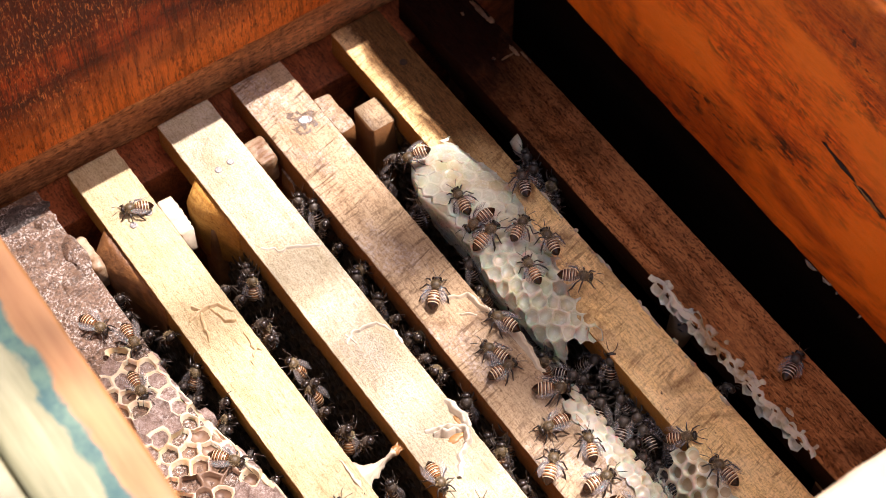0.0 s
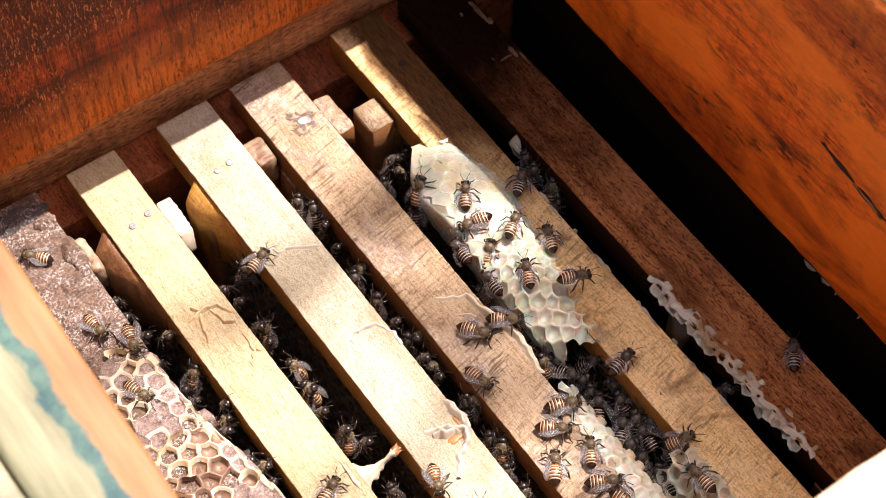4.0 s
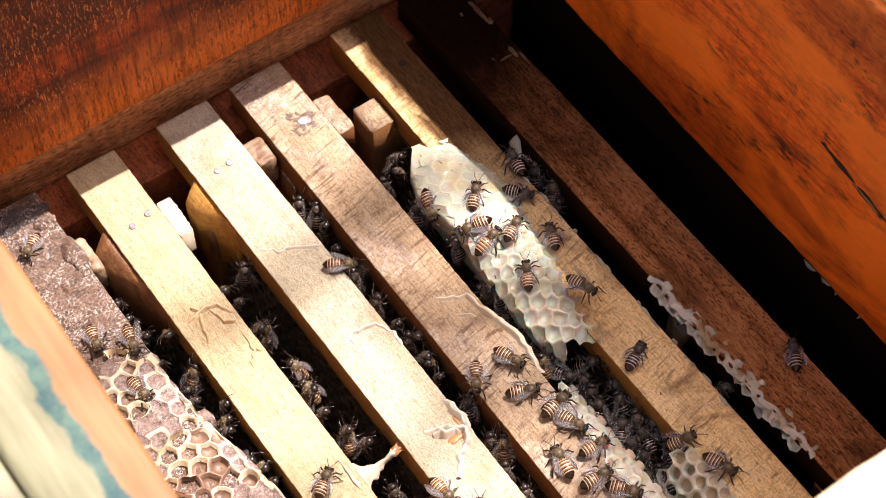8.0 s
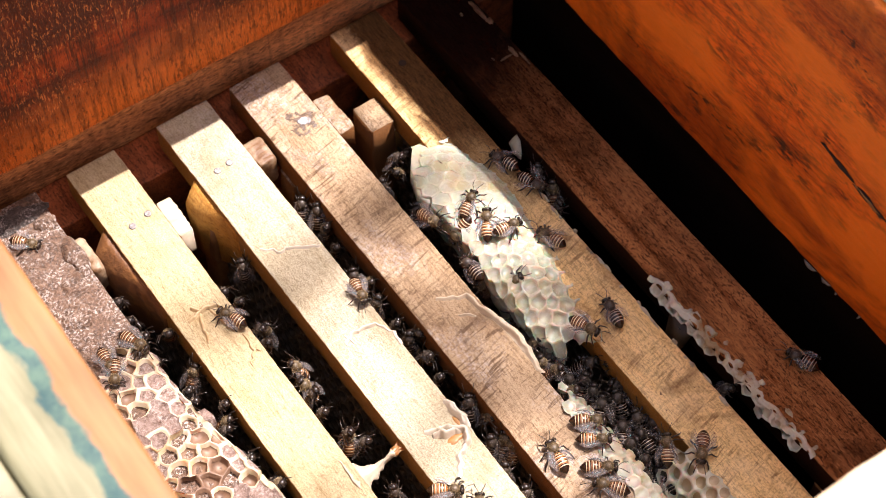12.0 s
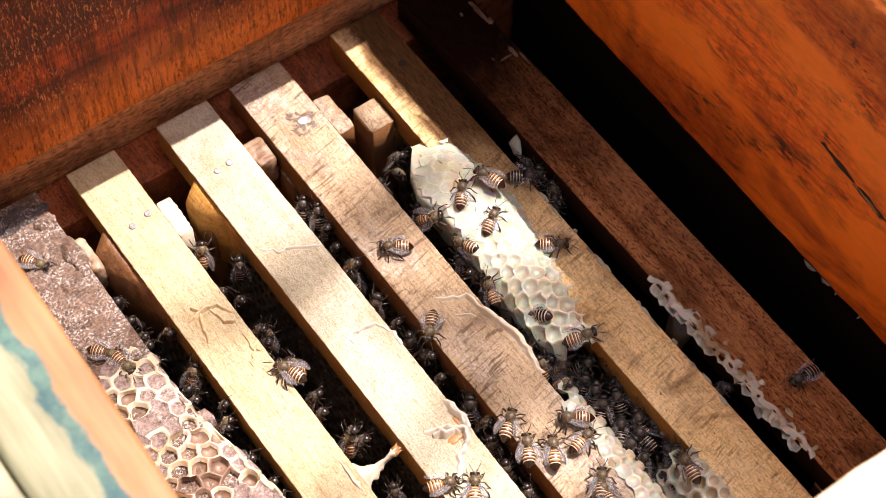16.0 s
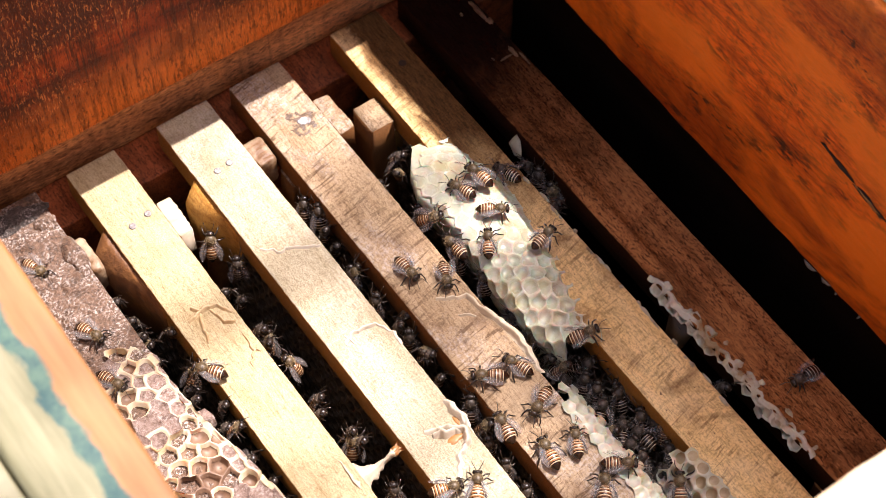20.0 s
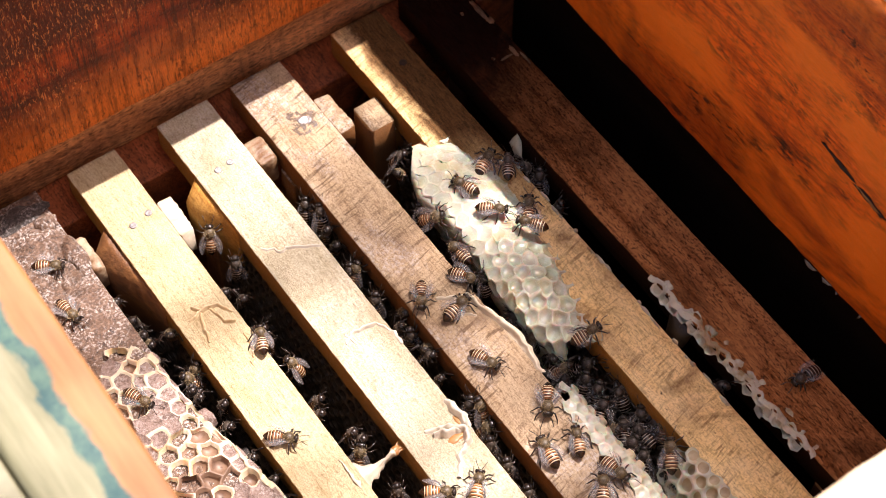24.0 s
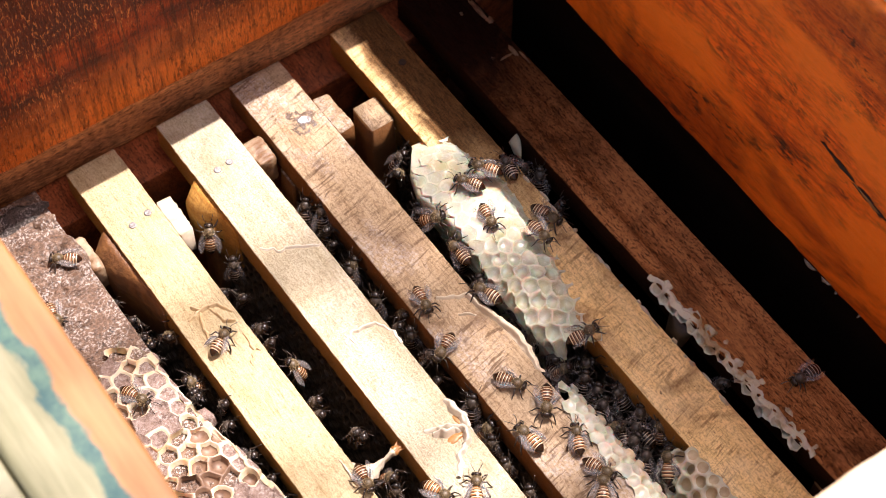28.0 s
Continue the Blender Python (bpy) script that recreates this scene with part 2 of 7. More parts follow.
def far_board():
    """Dark oiled board: soaked zones, darker towards the top, upright saw marks, glints painted as bright flecks, a
    paler worn lower edge.
    """
    n = Nodes("red_board_far")
    p = n.where()
    zone = n.noise(n.stretch(p, 0.32, 1, 1, (2, 0, 4)), 26, 5, 0.62, 0.7)
    grain = n.noise(n.stretch(p, 0.06, 1, 1, (0, 0, 3)), 150, 6, 0.68, 0.8)
    saw = n.noise(n.stretch(p, 1, 1, 0.07, (5, 0, 0)), 620, 3, 0.6, 0.3)
    wide = n.noise(n.stretch(p, 1, 1, 0.10, (1, 0, 9)), 85, 4, 0.6, 0.3)
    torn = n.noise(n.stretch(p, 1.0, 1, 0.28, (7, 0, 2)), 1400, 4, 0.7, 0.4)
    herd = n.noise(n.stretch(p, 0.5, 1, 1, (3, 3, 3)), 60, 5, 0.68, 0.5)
    c = n.ramp(n.mix(0.22, zone, grain), (0.34, (0.66, 0.115, 0.013)), (0.44, (0.40, 0.058, 0.008)), (0.52, (0.15, 0.018, 0.005)), (0.60, (0.045, 0.006, 0.003)))
    c = n.mix(n.ramp(saw, (0.38, 0.80), (0.50, 0.0)), c, (0.055, 0.008, 0.003))
    c = n.mix(n.ramp(n.noise(n.stretch(p, 1, 1, 0.22, (4, 0, 4)), 1300, 3, 0.7, 0.4), (0.36, 0.7), (0.48, 0.0)), c, (0.06, 0.009, 0.003))
    c = n.mix(n.ramp(wide, (0.60, 0.0), (0.72, 0.5)), c, (0.88, 0.31, 0.085))
    c = n.mix(n.ramp(wide, (0.30, 0.6), (0.42, 0.0)), c, (0.055, 0.008, 0.003))
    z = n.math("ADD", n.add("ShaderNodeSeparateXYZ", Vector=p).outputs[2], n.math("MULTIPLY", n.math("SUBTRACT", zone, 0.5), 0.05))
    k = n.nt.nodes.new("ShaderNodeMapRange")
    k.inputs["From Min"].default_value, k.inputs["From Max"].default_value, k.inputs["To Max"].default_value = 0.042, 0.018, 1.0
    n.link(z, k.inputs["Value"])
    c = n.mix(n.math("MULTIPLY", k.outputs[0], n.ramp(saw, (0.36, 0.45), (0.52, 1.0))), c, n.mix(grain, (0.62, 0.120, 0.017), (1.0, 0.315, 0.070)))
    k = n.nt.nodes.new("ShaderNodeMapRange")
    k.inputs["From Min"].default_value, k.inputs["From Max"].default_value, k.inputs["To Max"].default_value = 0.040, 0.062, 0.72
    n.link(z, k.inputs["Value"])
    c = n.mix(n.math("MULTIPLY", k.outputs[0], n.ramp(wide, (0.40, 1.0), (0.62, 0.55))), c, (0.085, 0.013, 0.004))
    fine = n.noise(n.stretch(p, 0.9, 1, 0.20, (8, 0, 1)), 900, 4, 0.7, 0.4)
    c = n.mix(n.ramp(fine, (0.36, 0.75), (0.47, 0.0)), c, (0.10, 0.014, 0.004))
    # Glints of the oiled board, put into the colour as bright flecks.
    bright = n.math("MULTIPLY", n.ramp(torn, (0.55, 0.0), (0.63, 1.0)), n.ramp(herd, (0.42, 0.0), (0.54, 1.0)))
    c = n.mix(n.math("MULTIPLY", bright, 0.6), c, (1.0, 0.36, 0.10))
    deep = n.math("MULTIPLY", n.ramp(torn, (0.34, 1.0), (0.42, 0.0)), n.ramp(herd, (0.40, 0.15), (0.54, 1.0)))
    c = n.mix(n.math("MULTIPLY", deep, 0.85), c, (0.030, 0.006, 0.003))
    n.b.inputs["Specular IOR Level"].default_value = 0.25
    return n.done(c, n.ramp(zone, (0.35, 0.50), (0.65, 0.28)), n.mix(0.6, saw, torn), 1.0, 0.0009)


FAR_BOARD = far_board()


def rim_paint():
    """Worn box edge: bare wood inside, a line of blue-green paint, cream paint outside."""
    n = Nodes("rim_paint")
    p = n.where()
    sep = n.add("ShaderNodeSeparateXYZ", Vector=p)
    wob = n.noise(n.stretch(p, 1, 0.6, 1), 70, 4, 0.6)
    d = n.math("ADD", sep.outputs[0], n.math("MULTIPLY", n.math("SUBTRACT", wob, 0.5), 0.012))
    grain = n.noise(n.stretch(p, 1, 0.08, 1), 260, 4, 0.6)
    wood = n.ramp(grain, (0.3, (0.25, 0.100, 0.030)), (0.7, (0.36, 0.168, 0.060)))
    cream = n.ramp(grain, (0.3, (0.17, 0.165, 0.088)), (0.7, (0.28, 0.265, 0.16)))
    teal = n.ramp(n.noise(p, 160, 3, 0.6), (0.35, (0.014, 0.070, 0.070)), (0.65, (0.065, 0.135, 0.100)))
    k = n.nt.nodes.new("ShaderNodeMapRange")
    k.inputs["From Min"].default_value, k.inputs["From Max"].default_value = 0.0535, 0.0550
    n.link(d, k.inputs["Value"])
    c = n.mix(k.outputs[0], teal, wood)
    k = n.nt.nodes.new("ShaderNodeMapRange")
    k.inputs["From Min"].default_value, k.inputs["From Max"].default_value = 0.0490, 0.0502
    n.link(d, k.inputs["Value"])
    c = n.mix(k.outputs[0], cream, c)
    return n.done(c, 0.55, grain, 0.3, 0.0006)


RIM = rim_paint()


def plain(name, a, b, scale=300.0, rough=0.5, bump=0.3, depth=0.0004, world_space=True, **extra):
    n = Nodes(name)
    p = n.where() if world_space else n.local()
    f = n.noise(p, scale, 4, 0.6)
    g = n.noise(p, scale * 0.18, 3, 0.6)
    c = n.ramp(n.mix(0.5, f, g), (0.36, a), (0.64, b))
    for k, v in extra.items():
        n.b.inputs[k.replace("_", " ")].default_value = v
    return n.done(c, rough, f, bump, depth)


def wax_material(name, white, warm, cool, rough, sss=0.35):
    """Fresh wax: warm and cool zones, cloudy grain, moist gloss."""
    n = Nodes(name)
    p = n.where()
    zone, cloud, fine = n.noise(p, 75, 4, 0.6, 0.6), n.noise(p, 240, 4, 0.65, 0.4), n.noise(p, 900, 3, 0.6)
    c = n.mix(n.ramp(zone, (0.36, 1.0), (0.50, 0.0)), white, warm)
    c = n.mix(n.ramp(cloud, (0.52, 0.0), (0.66, 0.7)), c, cool)
    n.b.inputs["Subsurface Weight"].default_value = sss
    n.b.inputs["Subsurface Scale"].default_value = 0.004
    return n.done(c, n.ramp(fine, (0.35, rough + 0.12), (0.65, rough)), n.mix(0.5, cloud, fine), 0.35, 0.0004)


WAX = wax_material("white_wax", (0.47, 0.465, 0.37), (0.445, 0.41, 0.265), (0.40, 0.41, 0.35), 0.24, 0.6)
BURR_WAX = plain("burr_wax", (0.45, 0.37, 0.26), (0.57, 0.51, 0.405), 300, 0.45, 0.4, 0.0003)
RIM_WAX = wax_material("rim_wax", (0.47, 0.405, 0.295), (0.42, 0.30, 0.16), (0.42, 0.385, 0.32), 0.32, 0.2)
DARK_COMB = plain("dark_comb", (0.018, 0.010, 0.005), (0.085, 0.050, 0.022), 300, 0.45, 0.3, 0.0003)
AMBER_WAX = plain("amber_wax", (0.085, 0.042, 0.024), (0.23, 0.145, 0.095), 300, 0.5, 0.3, 0.0003)


def crust_material(name, low, mid, high, pale, dusty):
    """Brown resin crust powdered with glittering pale wax."""
    n = Nodes(name)
    p = n.where()
    lump, fine, zone, spark = n.noise(p, 420, 5, 0.65, 0.5), n.noise(p, 1100, 4, 0.7), n.noise(p, 110, 5, 0.65, 0.8), n.noise(p, 1000, 4, 0.75)
    c = n.ramp(n.mix(0.5, lump, fine), (0.36, low), (0.50, mid), (0.66, high))
    dust = n.math("MULTIPLY", n.ramp(spark, (0.50, 0.0), (0.60, 1.0)), n.ramp(zone, (0.42, 0.12), (0.55, 1.0)))
    c = n.mix(n.math("MULTIPLY", dust, dusty), c, pale)
    n.b.inputs["Specular IOR Level"].default_value = 0.5
    return n.done(c, n.ramp(lump, (0.35, 0.28), (0.65, 0.6)), n.mix(0.5, lump, fine), 1.0, 0.0012)


PROPOLIS = crust_material("propolis_crust", (0.010, 0.005, 0.003), (0.10, 0.052, 0.029), (0.22, 0.140, 0.095), (0.50, 0.465, 0.44), 0.80)
GREY_WAX = crust_material("grey_wax", (0.075, 0.040, 0.029), (0.20, 0.135, 0.110), (0.335, 0.27, 0.245), (0.46, 0.43, 0.41), 0.55)
DARK_CRUST = crust_material("dark_crust", (0.006, 0.004, 0.003), (0.030, 0.021, 0.017), (0.14, 0.11, 0.095), (0.55, 0.52, 0.50), 0.6)
DARK_AMBER = plain("dark_amber_wax", (0.085, 0.032, 0.010), (0.25, 0.11, 0.034), 260, 0.55, 0.9, 0.0008)
BROWN_COMB = plain("brown_comb", (0.022, 0.009, 0.004), (0.085, 0.036, 0.013), 300, 0.4, 0.3, 0.0003)
CREAM = plain("cream_paint", (0.50, 0.42, 0.29), (0.66, 0.60, 0.45), 200, 0.5, 0.3, 0.0005)
WORN_CREAM = plain("worn_cream_paint", (0.165, 0.155, 0.088), (0.27, 0.255, 0.16), 160, 0.55, 0.4, 0.0006)
BARE_EDGE = plain("bare_edge", (0.50, 0.35, 0.225), (0.64, 0.50, 0.35), 160, 0.55, 0.3, 0.0005)
METAL = plain("nail_metal", (0.10, 0.09, 0.09), (0.34, 0.33, 0.33), 1500, 0.55, 0.5, 0.0002, Metallic=0.7)

# ================= small builders =================


def finish(bm, material, smooth=True):
    me = bpy.data.meshes.new("mesh")
    bm.normal_update()
    if smooth:
        for f in bm.faces:
            f.smooth = True
    bm.to_mesh(me)
    bm.free()
    for m in (material if isinstance(material, (list, tuple)) else [material]):
        me.materials.append(m)
    return me


def part(name, bm, material, parent, label="", smooth=True):
    ob = new(name, finish(bm, material, smooth))
    ob.parent = parent
    if label:
        tagged(ob, label)
    return ob


def thing(name, label, category, at=(0, 0, 0), group="", kind=""):
    ob = new(name)
    ob.empty_display_size = 0.01
    ob.location = at
    return tagged(ob, label, category, group, kind)


def plank(bm, lo, hi, axis, n=40, bevel=0.0012, wear=0.0004, seed=0.0):
    """A board from corner lo to corner hi with rounded, worn edges, swept along one axis."""
    k = "xyz".index(axis)
    i, j = [c for c in range(3) if c != k]
    a0, a1, b0, b1 = lo[i], hi[i], lo[j], hi[j]
    r = bevel
    ring = []
    for cx, cy, s in ((a1 - r, b1 - r, 0), (a0 + r, b1 - r, 90), (a0 + r, b0 + r, 180), (a1 - r, b0 + r, 270)):
        for d in (0, 30, 60, 90):
            t = radians(s + d)
            ring.append((cx + r * math.cos(t), cy + r * math.sin(t)))
    rows = []
    for q in range(n + 1):
        t = q / n
        c = lo[k] + (hi[k] - lo[k]) * t
        end = min(1.0, min(t, 1 - t) * n)
        row = []
        for a, b in ring:
            v = [0, 0, 0]
            ca, cb = (a0 + a1) / 2, (b0 + b1) / 2
            sh = r * 0.35 * (1 - end)
            v[i] = a - math.copysign(min(sh, abs(a - ca)), a - ca)
            v[j] = b - math.copysign(min(sh, abs(b - cb)), b - cb)
            v[k] = c
            w = noise.noise_vector(Vector(v) * 60 + Vector((seed, seed * 2, 0))) * wear * 0.6
            w += noise.noise_vector(Vector(v) * 700 + Vector((seed, 0, seed))) * wear * 0.9
            row.append(bm.verts.new(Vector(v) + w))
        rows.append(row)
    m = len(ring)
    for q in range(n):
        for s in range(m):
            bm.faces.new((rows[q][s], rows[q][(s + 1) % m], rows[q + 1][(s + 1) % m], rows[q + 1][s]))
    bm.faces.new(rows[0][::-1])
    bm.faces.new(rows[-1])
    bmesh.ops.recalc_face_normals(bm, faces=bm.faces)
    return bm


def board(lo, hi, axis="y", **kw):
    return plank(bmesh.new(), lo, hi, axis, **kw)


def tube(bm, pts, radii, sides=6, cap=True):
    """A bent tube through pts."""
    pts = [Vector(p) for p in pts]
    rings = []
    for q, p in enumerate(pts):
        d = (pts[min(q + 1, len(pts) - 1)] - pts[max(q - 1, 0)]).normalized()
        side = d.cross(Vector((0.13, 0.21, 1))).normalized()
        up = side.cross(d)
        r = radii[q] if isinstance(radii, (list, tuple)) else radii
        rings.append([bm.verts.new(p + (side * math.cos(2 * math.pi * s / sides) + up * math.sin(2 * math.pi * s / sides)) * r) for s in range(sides)])
    for a, b in zip(rings, rings[1:]):
        for s in range(sides):
            bm.faces.new((a[s], a[(s + 1) % sides], b[(s + 1) % sides], b[s]))
    if cap:
        bm.faces.new(rings[0][::-1])
        bm.faces.new(rings[-1])
    return bm


def blob(bm, c, rx, ry, rz, n=12, fuzz=0, seed=0):
    """An ellipsoid, with short hairs if wanted."""
    got = bmesh.ops.create_uvsphere(bm, u_segments=n, v_segments=max(6, n * 2 // 3), radius=1.0)
    for v in got["verts"]:
        v.co = Vector((c[0] + v.co.x * rx, c[1] + v.co.y * ry, c[2] + v.co.z * rz))
    rng = random.Random(seed)
    for _ in range(fuzz):
        d = Vector((rng.gauss(0, 1), rng.gauss(0, 1), abs(rng.gauss(0, 1)) - 0.25)).normalized()
        p = Vector((c[0] + d.x * rx * 0.97, c[1] + d.y * ry * 0.97, c[2] + d.z * rz * 0.97))
        t = d.cross(Vector((rng.random(), rng.random(), rng.random()))).normalized() * 0.00005
        tip = p + (d + Vector((-0.5, rng.uniform(-0.3, 0.3), 0.1))).normalized() * rng.uniform(0.00030, 0.00075)
        bm.faces.new((bm.verts.new(p + t), bm.verts.new(p - t), bm.verts.new(tip))).material_index = 1
    return bm


def rnd(u, v, k):
    """A steady random number in 0..1 for a place."""
    n = math.sin(u * 91234.7 + v * 47231.3 + k * 77.7) * 43758.5453
    return n - math.floor(n)


def comb(bm, surf, us, vs, pitch, depth, wall=0.14, jitter=0.12, keep=None, seed=0.0, floor_slot=0, out=(-0.5, -0.2, 1.0), rounding=0.55, filled=None, lift=0.8):
    """Six-sided wax cells on the surface surf(u, v), u and v in metres. depth(u, v) gives each cell's depth."""
    cache, outward = {}, Vector(out)

    def normal(u, v):
        e = 0.0004
        d = (surf(u + e, v) - surf(u - e, v)).cross(surf(u, v + e) - surf(u, v - e))
        return d.normalized() if d.dot(outward) > 0 else -d.normalized()

    def corner(u, v):
        key = (round(u * 1e5 / 3), round(v * 1e5 / 3))
        if key not in cache:
            w = noise.noise_vector(Vector((u, v, seed)) * (1.7 / pitch)) * pitch * jitter
            uu, vv = u + w.x, v + w.y
            cache[key] = (uu, vv, bm.verts.new(surf(uu, vv) + normal(uu, vv) * w.z * lift))
        return cache[key]

    R = pitch / math.sqrt(3)
    nv = int((vs[1] - vs[0]) / (1.5 * R)) + 1
    nu = int((us[1] - us[0]) / pitch) + 1
    for b in range(nv):
        for a in range(nu):
            u = us[0] + (a + 0.5 * (b % 2)) * pitch
            v = vs[0] + b * 1.5 * R
            if keep and not keep(u, v):
                continue
            hexa = [(R * math.sin(radians(60 * s)), R * math.cos(radians(60 * s))) for s in range(6)]
            cs = []
            for s in range(6):
                (xa, ya), (xb, yb) = hexa[s], hexa[(s + 1) % 6]
                cs += [corner(u + xa, v + ya), corner(u + (xa + xb) / 2, v + (ya + yb) / 2)]
            mu, mv = sum(c[0] for c in cs) / 12, sum(c[1] for c in cs) / 12
            m0, nrm, d = surf(mu, mv), normal(mu, mv), depth(mu, mv)
            slot = floor_slot(mu, mv) if callable(floor_slot) else floor_slot
            w = wall * (0.75 + 0.6 * rnd(mu, mv, seed))
            rr = sum((c[2].co - m0).length for c in cs) / 12
            tops, lows = [], []
            for c in cs:
                arm = c[2].co - m0
                arm = arm * (1 - rounding) + arm.normalized() * rr * 0.94 * rounding
                q = m0 + arm * (1 - w) - nrm * 0.00012
                tops.append(bm.verts.new(q))
                lows.append(bm.verts.new(m0 + arm * (1 - w) * 0.86 - nrm * d))
            mid = bm.verts.new(m0 - nrm * d * 1.3)
            cell = []
            for s in range(12):
                t = (s + 1) % 12
                cell += [bm.faces.new((cs[s][2], cs[t][2], tops[t], tops[s])), bm.faces.new((tops[s], tops[t], lows[t], lows[s]))]
                bm.faces.new((lows[s], lows[t], mid)).material_index = slot
            if filled and filled(mu, mv):
                for f in cell:
                    f.material_index = slot
    bmesh.ops.recalc_face_normals(bm, faces=bm.faces)
    return bm


# ================= the hive box =================
X0, X1, Y0, Y1, ZT = 0.063, 0.291, 0.110, 0.388, 0.133
ZJ = 0.010
wall_far = thing("wall_far", "reddish-brown oiled board wall of the open hive box", "hive wall", kind="structure")
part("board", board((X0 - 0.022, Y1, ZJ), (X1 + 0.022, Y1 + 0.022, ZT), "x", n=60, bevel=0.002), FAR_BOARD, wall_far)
part("lower_board", board((X0 - 0.022, Y1 + 0.004, -0.012), (X1 + 0.022, Y1 + 0.022, ZJ - 0.0006), "x", n=60, bevel=0.001), GREY, wall_far, "weathered grey-brown strip of the lower box")
part("ledge", board((X0 - 0.022, Y1 - 0.014, -0.24), (X1 + 0.022, Y1 + 0.022, -0.0125), "x", n=60, bevel=0.001), REDDISH, wall_far, "dark ledge that carries the bar ends")
wall_right = thing("wall_right", "orange-brown oiled board wall of the hive box", "hive wall", kind="structure")
bm = board((X1, Y0 - 0.022, ZJ), (X1 + 0.022, Y1 - 0.0004, ZT), "y", n=60, bevel=0.002)
for v in bm.verts:
    if v.co.z < 0.05 and v.co.x < X1 + 0.011:
        v.co.z += (v.co.y - 0.238) * 0.035
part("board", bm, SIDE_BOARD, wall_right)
part("lower_board", board((X1 + 0.004, Y0 - 0.022, -0.24), (X1 + 0.022, Y1 - 0.0150, ZJ - 0.0006), "y", n=60, bevel=0.001), NEAR_BLACK_WOOD, wall_right)
part("rim_cap", board((X1 + 0.003, Y0 - 0.022, ZT + 0.0003), (X1 + 0.022, Y1, ZT + 0.0022), "y", n=60, bevel=0.0008), CREAM, wall_right, "cream painted upper edge")
wall_left = thing("wall_left", "hive box wall with worn orange, blue-green and cream paint on its edge", "hive wall", kind="structure")
part("board", board((X0 - 0.0285, Y0 - 0.022, -0.24), (X0, Y1 - 0.0150, ZT), "y", n=60, bevel=0.002), RIM, wall_left)
part("outer_board", board((X0 - 0.055, Y0 - 0.022, -0.24), (X0 - 0.0290, Y1 - 0.0150, ZT - 0.0006), "y", n=60, bevel=0.0012), WORN_CREAM, wall_left, "cream painted outer board")
wall_near = thing("wall_near", "pale front wall of the hive box", "hive wall", kind="structure")
part("board", board((X0 + 0.0004, Y0 - 0.022, -0.24), (X1 - 0.0004, Y0, ZT), "x", n=60, bevel=0.002), BARE_EDGE, wall_near)
floor_ob = thing("floor", "dark wooden floor board of the hive", "hive floor", kind="structure")
part("board", board((X0 - 0.03, Y0 - 0.03, -0.262), (X1 + 0.03, Y1 + 0.03, -0.2405), "y", n=30, bevel=0.002), NEAR_BLACK_WOOD, floor_ob)


def ground():
    n = Nodes("grass_and_soil")
    p = n.where()
    a, b = n.noise(p, 1.5, 5, 0.6), n.noise(p, 40, 5, 0.65)
    c = n.ramp(n.mix(0.5, a, b), (0.38, (0.05, 0.06, 0.02)), (0.52, (0.09, 0.10, 0.035)), (0.66, (0.16, 0.12, 0.07)))
    m = n.done(c, 0.9, b, 0.6, 0.02)
    bm = bmesh.new()
    bmesh.ops.create_grid(bm, x_segments=40, y_segments=40, size=1500)
    ob = new("ground", finish(bm, m))
    ob.location = (0, 0, -0.45)
    tagged(ob, "grassy soil ground round the hive", "ground", kind="structure")


ground()
stand = thing("hive_stand", "dark wooden stand under the hive box", "stand", (0.177, 0.249, -0.45))
for sx in (-0.09, 0.09):
    part("beam", board((sx - 0.02, -0.16, 0.14), (sx + 0.02, 0.16, 0.1875), "y", n=8), NEAR_BLACK_WOOD, stand)
    for sy in (-0.12, 0.12):
        part("leg", board((sx - 0.018, sy - 0.018, 0.0), (sx + 0.018, sy + 0.018, 0.139), "z", n=6), NEAR_BLACK_WOOD, stand)

# ================= the frames =================
YF, YN = 0.384, 0.114


def hive_frame(label, xa, xb, material, seed, comb_mat=DARK_COMB, spacer=None, left_post=None, overhang=0.0008, with_comb=True, shoulder=None, block=None):
    """One hanging frame: top bar, end bars, comb; x from xa to xb at z = 0."""
    xm = (xa + xb) / 2
    fr = thing("hive_rack", label, "hive frame", (xm, YF, 0.0), "frames in the hive box")
    w = (xb - xa) / 2
    post = DARK_AMBER if overhang > 0.002 else material
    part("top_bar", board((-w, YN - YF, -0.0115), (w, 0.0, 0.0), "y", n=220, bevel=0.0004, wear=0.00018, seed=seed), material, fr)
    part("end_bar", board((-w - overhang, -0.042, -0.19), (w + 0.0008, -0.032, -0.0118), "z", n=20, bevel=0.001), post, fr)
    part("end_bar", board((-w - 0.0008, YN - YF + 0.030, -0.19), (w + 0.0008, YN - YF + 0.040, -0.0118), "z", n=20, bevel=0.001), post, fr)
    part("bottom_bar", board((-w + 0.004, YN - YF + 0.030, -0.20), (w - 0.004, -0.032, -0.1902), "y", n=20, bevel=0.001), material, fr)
    if shoulder:
        out, reach, wood = shoulder
        bm, cols = bmesh.new(), []
        for q in range(21):
            t = q / 20
            full = min(1.0, t / 0.08) * (1 - max(0.0, (t - 0.34) / 0.66)) ** 1.7 + 0.02
            lip = 0.0005 * noise.noise(Vector((q * 0.6, seed, 1)))
            y = -0.0255 - reach * t
            deep = -0.034 + 0.016 * max(0.0, t - 0.34)
            cols.append([bm.verts.new((-w + 0.0006 - dx, y, z)) for dx, z in ((0, -0.0012), (out * 0.35 * full + 0.0008, -0.0024), (out * 0.8 * full + 0.0008 + lip, -0.0050), (out * full + 0.0009 + lip, -0.0078), (out * full + 0.0009, -0.012), (out * 0.85 * full + 0.0006, deep), (0, deep))])
